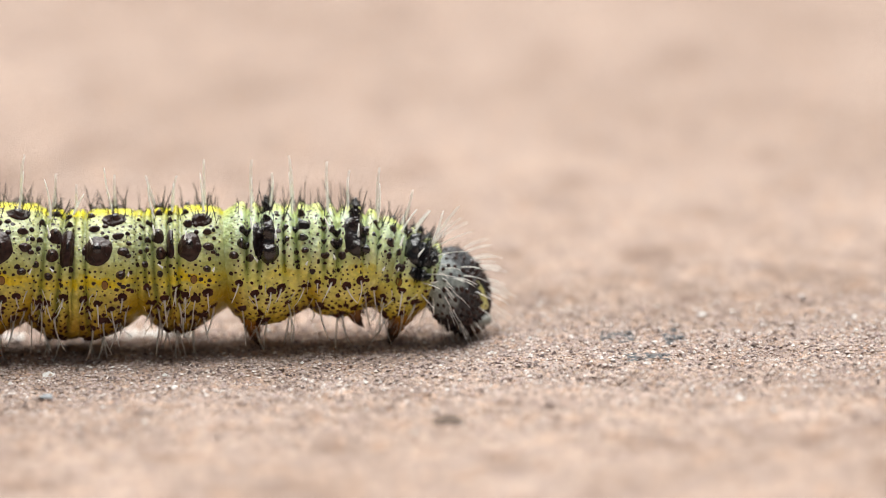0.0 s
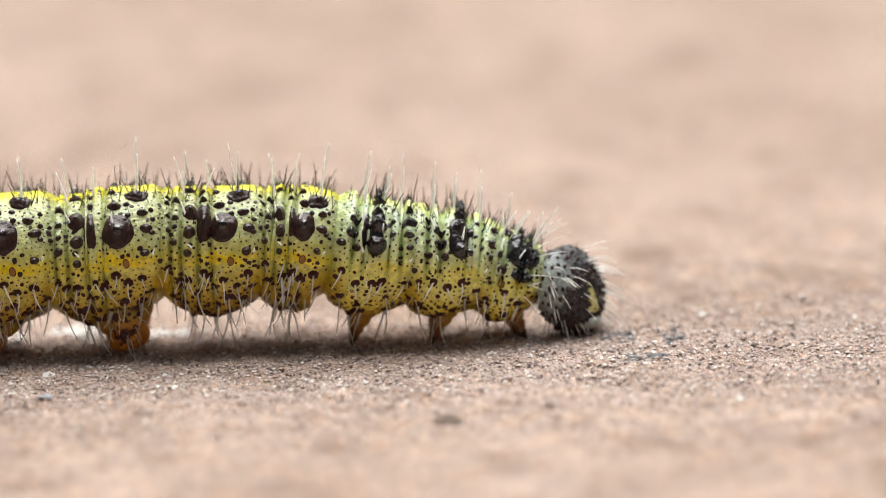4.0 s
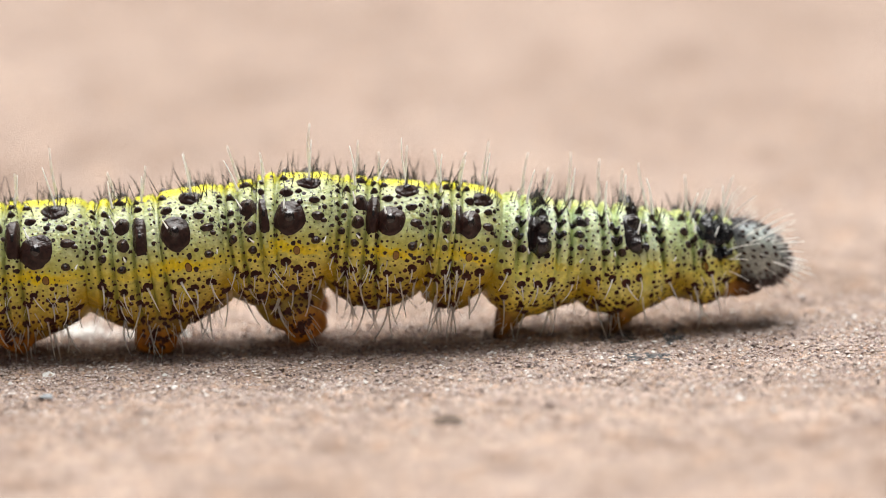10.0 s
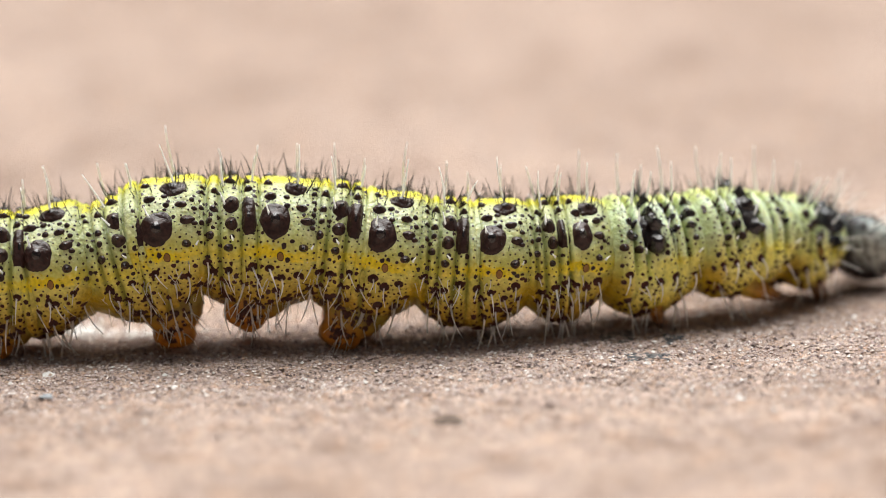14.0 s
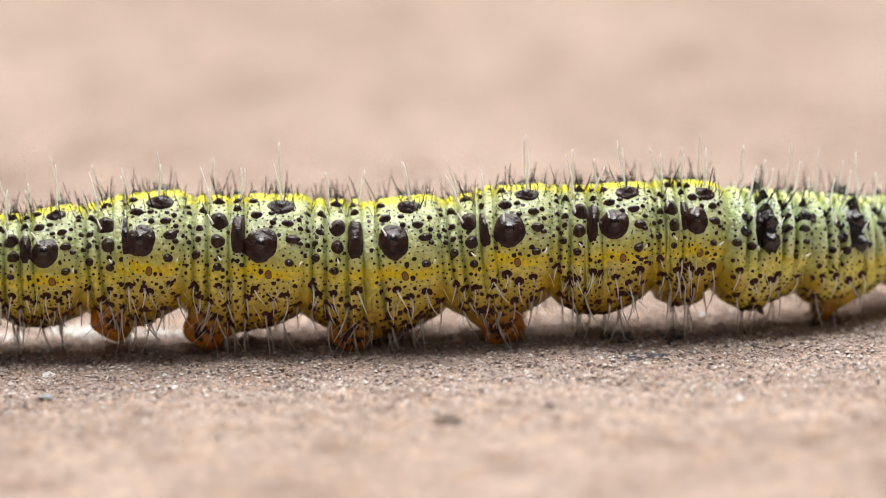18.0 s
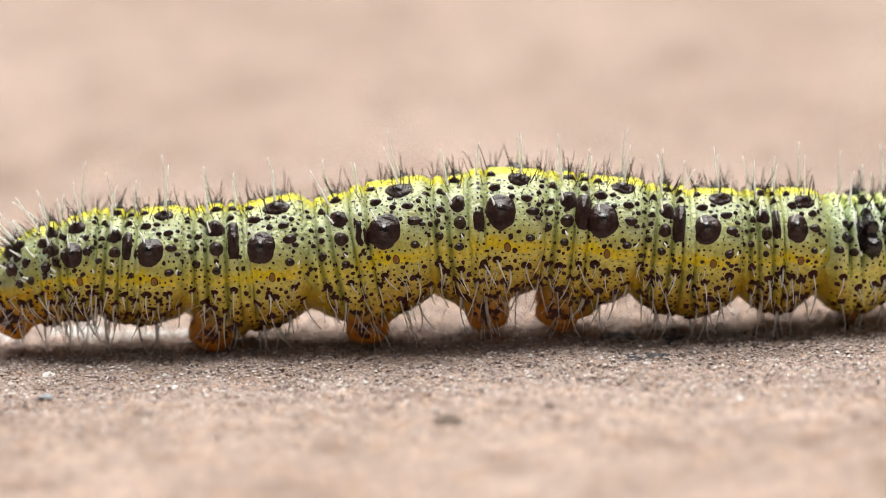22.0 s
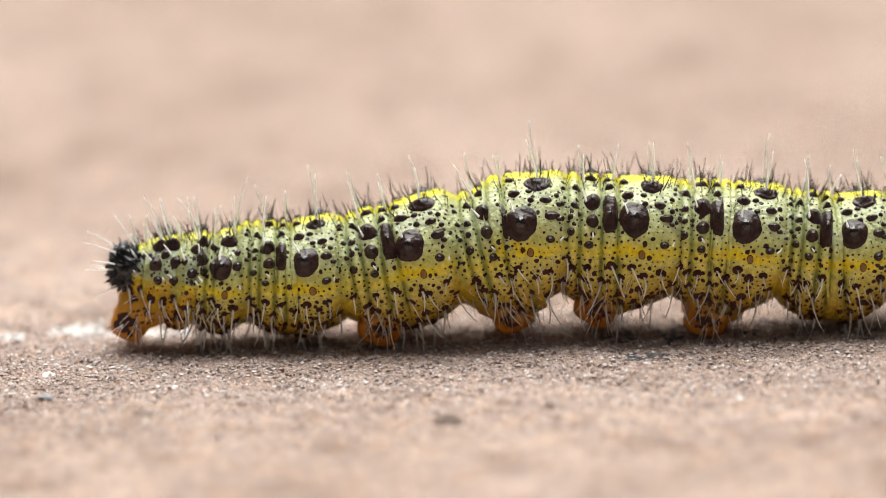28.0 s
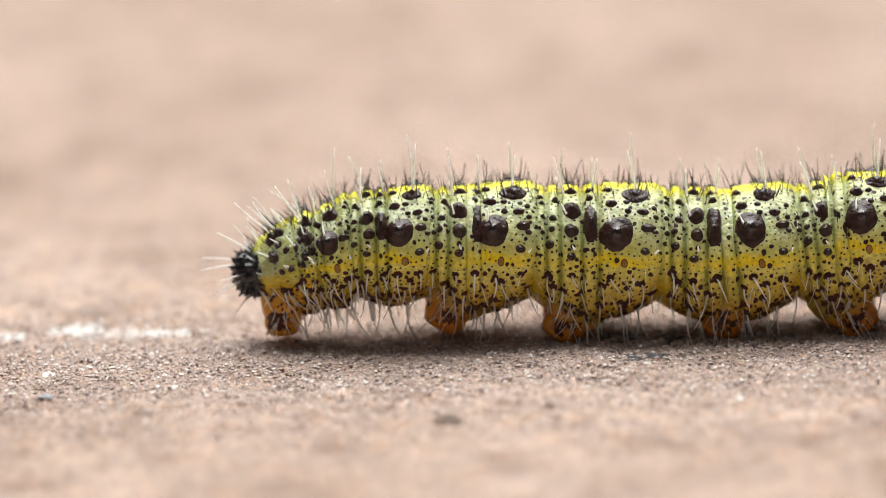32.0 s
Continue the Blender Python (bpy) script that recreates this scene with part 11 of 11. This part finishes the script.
    walk(leg["A6", "near"], [
        (0, hung(-1.355, -1.07, 1.411, 32)), (.5, hung(-1.481, -1.07, 1.413, 32)), (1, hung(-1.877, -1.07, 1.418, 32)), (1.5, hung(-1.621, -1.07, 1.424, 32)), (2, hung(-1.227, -1.07, 1.428, 32)),
        (2.5, hung(-1.067, -1.07, 1.432, 32)), (3, hung(-0.862, -1.07, 1.434, 32)), (3.5, hung(-0.819, -1.07, 1.436, 32)), (4, hung(-0.809, -1.07, 1.436, 32)), (4.5, hung(-0.866, -1.07, 1.435, 32)),
        (5, hung(-0.991, -1.07, 1.434, 32)), (5.5, hung(-1.518, -1.07, 1.415, 32)), (6, hung(-1.722, -1.07, 1.418, 32)), (6.5, hung(-1.746, -1.07, 1.43, 32)), (7, hung(-1.551, -1.07, 1.45, 32)),
        (7.5, hung(-1.373, -1.07, 1.465, 32)), (8, hung(-1.092, -1.07, 1.482, 32)), (8.5, hung(-0.839, -1.07, 1.485, 32)), (9, hung(-1.068, -1.07, 1.396, 32)), (9.5, hung(-1.242, -1.07, 1.381, 32)),
        (10, hung(-1.168, -1.07, 1.398, 32)), (10.5, hung(-1.297, -1.07, 1.402, 32)), (11, hung(-1.369, -1.07, 1.4, 32)), (11.5, hung(-1.305, -1.07, 1.417, 32)), (12, hung(-1.145, -1.07, 1.454, 32)),
        (12.5, hung(-0.93, -1.07, 1.477, 32)), (13, hung(-0.932, -1.07, 1.201, 32)), (13.5, hung(-0.895, -1.07, 1.181, 32)), (14, hung(-0.83, -1.07, 1.137, 32)), (14.5, hung(-1.017, -1.07, 1.111, 32)),
        (15, hung(-1.215, -1.07, 1.076, 32)), (15.5, hung(-1.389, -1.07, 1.049, 32)), (16, hung(-1.626, -1.07, 1.279, 32)), (16.5, hung(-1.543, -1.07, 1.375, 32)), (17, hung(-1.34, -1.07, 1.546, 32)),
        (17.5, hung(-0.969, -1.07, 1.649, 32)), (18, hung(-0.467, -1.07, 1.686, 32)), (18.5, hung(-0.221, -1.07, 1.748, 7.9)), (19, hung(-0.113, -1.07, 1.446, -22.3)), (19.5, hung(0.022, -1.07, 1.386, -13.9)),
        (20, hung(0.094, -1.07, 1.327, -4.1)), (20.5, hung(0.187, -1.07, 1.215, 22.5)), (21, hung(-0.04, -1.07, 1.136, 32)), (21.5, hung(-0.478, -1.07, 1.177, 32)), (22, hung(-0.845, -1.07, 1.162, 32)),
        (22.5, hung(-1.094, -1.07, 1.231, 32)), (23, hung(-1.518, -1.07, 1.198, 32)), (23.5, hung(-1.551, -1.07, 1.265, 32)), (24, hung(-1.436, -1.07, 1.314, 32)), (24.5, hung(-1.271, -1.07, 1.492, 32)),
        (25, hung(-0.909, -1.07, 1.697, 32)), (25.5, hung(-0.636, -1.07, 1.742, 32)), (26, hung(-0.459, -1.07, 1.726, 32)), (26.5, hung(-0.388, -1.07, 1.604, 32)), (27, hung(-0.428, -1.07, 1.452, 29.5)),
        (27.5, hung(-0.535, -1.07, 1.317, 25.1)), (28, hung(-0.775, -1.07, 1.2, 20.4)), (28.5, hung(-1.062, -1.07, 1.069, 30)), (29, hung(-1.39, -1.07, 1.095, 32)), (29.5, hung(-1.744, -1.07, 1.129, 32)),
        (30, hung(-2.167, -1.07, 1.104, 32)), (30.5, hung(-2.389, -1.07, 1.241, 32)), (31, hung(-2.495, -1.07, 1.377, 32)), (31.5, hung(-2.326, -1.07, 1.431, 32)), (32, hung(-2.053, -1.07, 1.568, 32)),
    ])
    walk(leg["A6", "far"], [
        (0, hung(-1.355, 1.07, 1.411, 32)), (.5, hung(-1.481, 1.07, 1.413, 36.5)), (1, hung(-1.877, 1.07, 1.418, 37.9)), (1.5, hung(-1.621, 1.07, 1.424, 35.3)), (2, hung(-1.227, 1.07, 1.428, 30.5)),
        (2.5, hung(-1.067, 1.07, 1.432, 26.6)), (3, hung(-0.862, 1.07, 1.434, 26.4)), (3.5, hung(-0.819, 1.07, 1.436, 30)), (4, hung(-0.809, 1.07, 1.436, 35)), (4.5, hung(-0.866, 1.07, 1.435, 37.9)),
        (5, hung(-0.991, 1.07, 1.434, 36.8)), (5.5, hung(-1.518, 1.07, 1.415, 32.4)), (6, hung(-1.722, 1.07, 1.418, 27.8)), (6.5, hung(-1.746, 1.07, 1.43, 26)), (7, hung(-1.551, 1.07, 1.45, 28.3)),
        (7.5, hung(-1.373, 1.07, 1.465, 33.1)), (8, hung(-1.092, 1.07, 1.482, 37.2)), (8.5, hung(-0.839, 1.07, 1.485, 37.7)), (9, hung(-1.068, 1.07, 1.396, 34.4)), (9.5, hung(-1.242, 1.07, 1.381, 29.4)),
        (10, hung(-1.168, 1.07, 1.398, 26.2)), (10.5, hung(-1.297, 1.07, 1.402, 27)), (11, hung(-1.369, 1.07, 1.4, 31.1)), (11.5, hung(-1.305, 1.07, 1.417, 35.9)), (12, hung(-1.145, 1.07, 1.454, 38)),
        (12.5, hung(-0.93, 1.07, 1.477, 36.1)), (13, hung(-0.932, 1.07, 1.201, 31.3)), (13.5, hung(-0.895, 1.07, 1.181, 27.1)), (14, hung(-0.83, 1.07, 1.137, 26.2)), (14.5, hung(-1.017, 1.07, 1.111, 29.2)),
        (15, hung(-1.215, 1.07, 1.076, 34.2)), (15.5, hung(-1.389, 1.07, 1.049, 37.6)), (16, hung(-1.626, 1.07, 1.279, 37.3)), (16.5, hung(-1.543, 1.07, 1.375, 33.3)), (17, hung(-1.34, 1.07, 1.546, 28.5)),
        (17.5, hung(-0.969, 1.07, 1.649, 26)), (18, hung(-0.467, 1.07, 1.686, 27.6)), (18.5, hung(-0.221, 1.07, 1.748, 8.1)), (19, hung(-0.113, 1.07, 1.446, -17.7)), (19.5, hung(0.022, 1.07, 1.386, -8)),
        (20, hung(0.094, 1.07, 1.327, -.9)), (20.5, hung(0.187, 1.07, 1.215, 20.8)), (21, hung(-0.04, 1.07, 1.136, 26.5)), (21.5, hung(-0.478, 1.07, 1.177, 26.5)), (22, hung(-0.845, 1.07, 1.162, 30.2)),
        (22.5, hung(-1.094, 1.07, 1.231, 35.1)), (23, hung(-1.518, 1.07, 1.198, 37.9)), (23.5, hung(-1.551, 1.07, 1.265, 36.7)), (24, hung(-1.436, 1.07, 1.314, 32.2)), (24.5, hung(-1.271, 1.07, 1.492, 27.7)),
        (25, hung(-0.909, 1.07, 1.697, 26)), (25.5, hung(-0.636, 1.07, 1.742, 28.5)), (26, hung(-0.459, 1.07, 1.726, 33.3)), (26.5, hung(-0.388, 1.07, 1.604, 37.3)), (27, hung(-0.428, 1.07, 1.452, 35.2)),
        (27.5, hung(-0.535, 1.07, 1.317, 27.3)), (28, hung(-0.775, 1.07, 1.2, 17.7)), (28.5, hung(-1.062, 1.07, 1.069, 24.2)), (29, hung(-1.39, 1.07, 1.095, 27.1)), (29.5, hung(-1.744, 1.07, 1.129, 31.3)),
        (30, hung(-2.167, 1.07, 1.104, 36)), (30.5, hung(-2.389, 1.07, 1.241, 38)), (31, hung(-2.495, 1.07, 1.377, 35.9)), (31.5, hung(-2.326, 1.07, 1.431, 31.1)), (32, hung(-2.053, 1.07, 1.568, 27)),
    ])
    walk(leg["A10", "near"], [
        (0, hung(-8.029, -.592, 1.482, 10.5)), (.5, hung(-8.155, -.592, 1.483, 10.5)), (1, hung(-8.552, -.592, 1.484, 10.5)), (1.5, hung(-8.297, -.592, 1.486, 10.5)), (2, hung(-7.904, -.592, 1.487, 10.5)),
        (2.5, hung(-7.745, -.592, 1.488, 10.5)), (3, hung(-7.539, -.592, 1.489, 10.5)), (3.5, hung(-7.497, -.592, 1.49, 10.5)), (4, hung(-7.486, -.592, 1.491, 10.5)), (4.5, hung(-7.541, -.592, 1.492, 10.5)),
        (5, hung(-7.665, -.592, 1.492, 10.5)), (5.5, hung(-8.183, -.592, 1.491, 10.5)), (6, hung(-8.388, -.592, 1.491, 10.5)), (6.5, hung(-8.416, -.592, 1.494, 10.5)), (7, hung(-8.229, -.592, 1.497, 10.5)),
        (7.5, hung(-8.056, -.592, 1.499, 10.5)), (8, hung(-7.781, -.592, 1.502, 10.5)), (8.5, hung(-7.528, -.592, 1.503, 10.5)), (9, hung(-7.719, -.592, 1.493, 10.5)), (9.5, hung(-7.887, -.592, 1.492, 10.5)),
        (10, hung(-7.818, -.592, 1.494, 10.5)), (10.5, hung(-7.949, -.592, 1.495, 10.5)), (11, hung(-8.02, -.592, 1.495, 10.5)), (11.5, hung(-7.963, -.592, 1.498, 10.5)), (12, hung(-7.817, -.592, 1.502, 10.5)),
        (12.5, hung(-7.612, -.592, 1.506, 10.5)), (13, hung(-7.504, -.592, 1.482, 10.5)), (13.5, hung(-7.46, -.592, 1.48, 10.5)), (14, hung(-7.376, -.592, 1.476, 10.5)), (14.5, hung(-7.551, -.592, 1.472, 10.5)),
        (15, hung(-7.734, -.592, 1.467, 10.5)), (15.5, hung(-7.895, -.592, 1.463, 10.5)), (16, hung(-7.981, -.592, 1.463, 10.5)), (16.5, hung(-7.938, -.592, 1.472, 10.5)), (17, hung(-7.762, -.592, 1.519, 10.5)),
        (17.5, hung(-7.638, -.592, 1.514, 10.5)), (18, hung(-7.397, -.592, 1.491, 10.5)), (18.5, hung(-6.574, -.592, 1.288, 10.5)), (19, hung(-7.007, -.592, 1.151, 11.9)), (19.5, hung(-7.197, -.592, 1.15, 12.3)),
        (20, hung(-7.35, -.592, 1.148, 12.7)), (20.5, hung(-7.469, -.592, 1.152, 11.7)), (21, hung(-7.462, -.592, 1.47, 29.1)), (21.5, hung(-7.607, -.592, 1.424, 29.1)), (22, hung(-7.511, -.592, 1.705, 29.1)),
        (22.5, hung(-7.433, -.592, 1.83, 14.7)), (23, hung(-7.363, -.592, 1.603, 1.8)), (23.5, hung(-7.237, -.592, 1.557, 2.3)), (24, hung(-7.131, -.592, 1.45, 2.7)), (24.5, hung(-7.249, -.592, 1.398, 7.7)),
        (25, hung(-7.4, -.592, 1.368, 12.8)), (25.5, hung(-7.674, -.592, 1.371, 15.2)), (26, hung(-7.909, -.592, 1.351, 17.7)), (26.5, hung(-8.276, -.592, 1.313, 20.1)), (27, hung(-8.696, -.592, 1.318, 22.5)),
        (27.5, hung(-9.001, -.592, 1.395, 24.9)), (28, hung(-9.142, -.592, 1.49, 27.3)), (28.5, hung(-9.093, -.592, 1.793, 23.3)), (29, hung(-8.969, -.592, 1.816, 19)), (29.5, hung(-8.664, -.592, 1.949, 14.7)),
        (30, hung(-8.404, -.592, 1.91, 10.4)), (30.5, hung(-8.292, -.592, 1.76, 4.1)), (31, hung(-8.122, -.592, 1.624, -1.9)), (31.5, hung(-7.972, -.592, 1.596, -2.6)), (32, hung(-7.975, -.592, 1.546, -3.2)),
    ])
    walk(leg["A10", "far"], [
        (0, hung(-8.029, .592, 1.482, 10.5)), (.5, hung(-8.155, .592, 1.483, 15)), (1, hung(-8.552, .592, 1.484, 16.4)), (1.5, hung(-8.297, .592, 1.486, 13.8)), (2, hung(-7.904, .592, 1.487, 8.9)),
        (2.5, hung(-7.745, .592, 1.488, 5.1)), (3, hung(-7.539, .592, 1.489, 4.9)), (3.5, hung(-7.497, .592, 1.49, 8.5)), (4, hung(-7.486, .592, 1.491, 13.4)), (4.5, hung(-7.541, .592, 1.492, 16.3)),
        (5, hung(-7.665, .592, 1.492, 15.3)), (5.5, hung(-8.183, .592, 1.491, 10.9)), (6, hung(-8.388, .592, 1.491, 6.3)), (6.5, hung(-8.416, .592, 1.494, 4.5)), (7, hung(-8.229, .592, 1.497, 6.8)),
        (7.5, hung(-8.056, .592, 1.499, 11.6)), (8, hung(-7.781, .592, 1.502, 15.6)), (8.5, hung(-7.528, .592, 1.503, 16.2)), (9, hung(-7.719, .592, 1.493, 12.9)), (9.5, hung(-7.887, .592, 1.492, 7.9)),
        (10, hung(-7.818, .592, 1.494, 4.7)), (10.5, hung(-7.949, .592, 1.495, 5.4)), (11, hung(-8.02, .592, 1.495, 9.6)), (11.5, hung(-7.963, .592, 1.498, 14.3)), (12, hung(-7.817, .592, 1.502, 16.5)),
        (12.5, hung(-7.612, .592, 1.506, 14.5)), (13, hung(-7.504, .592, 1.482, 9.8)), (13.5, hung(-7.46, .592, 1.48, 5.6)), (14, hung(-7.376, .592, 1.476, 4.6)), (14.5, hung(-7.551, .592, 1.472, 7.7)),
        (15, hung(-7.734, .592, 1.467, 12.6)), (15.5, hung(-7.895, .592, 1.463, 16.1)), (16, hung(-7.981, .592, 1.463, 15.7)), (16.5, hung(-7.938, .592, 1.472, 11.8)), (17, hung(-7.762, .592, 1.519, 7)),
        (17.5, hung(-7.638, .592, 1.514, 4.5)), (18, hung(-7.397, .592, 1.491, 6.1)), (18.5, hung(-6.574, .592, 1.288, 10.7)), (19, hung(-7.007, .592, 1.151, 16.5)), (19.5, hung(-7.197, .592, 1.15, 18.2)),
        (20, hung(-7.35, .592, 1.148, 15.9)), (20.5, hung(-7.469, .592, 1.152, 10)), (21, hung(-7.462, .592, 1.47, 23.6)), (21.5, hung(-7.607, .592, 1.424, 23.6)), (22, hung(-7.511, .592, 1.705, 27.3)),
        (22.5, hung(-7.433, .592, 1.83, 17.8)), (23, hung(-7.363, .592, 1.603, 7.7)), (23.5, hung(-7.237, .592, 1.557, 6.9)), (24, hung(-7.131, .592, 1.45, 2.9)), (24.5, hung(-7.249, .592, 1.398, 3.4)),
        (25, hung(-7.4, .592, 1.368, 6.8)), (25.5, hung(-7.674, .592, 1.371, 11.7)), (26, hung(-7.909, .592, 1.351, 19)), (26.5, hung(-8.276, .592, 1.313, 25.4)), (27, hung(-8.696, .592, 1.318, 28.2)),
        (27.5, hung(-9.001, .592, 1.395, 27.1)), (28, hung(-9.142, .592, 1.49, 24.6)), (28.5, hung(-9.093, .592, 1.793, 17.5)), (29, hung(-8.969, .592, 1.816, 14.1)), (29.5, hung(-8.664, .592, 1.949, 14)),
        (30, hung(-8.404, .592, 1.91, 14.4)), (30.5, hung(-8.292, .592, 1.76, 10.1)), (31, hung(-8.122, .592, 1.624, 2)), (31.5, hung(-7.972, .592, 1.596, -3.4)), (32, hung(-7.975, .592, 1.546, -8.2)),
    ])


motions()
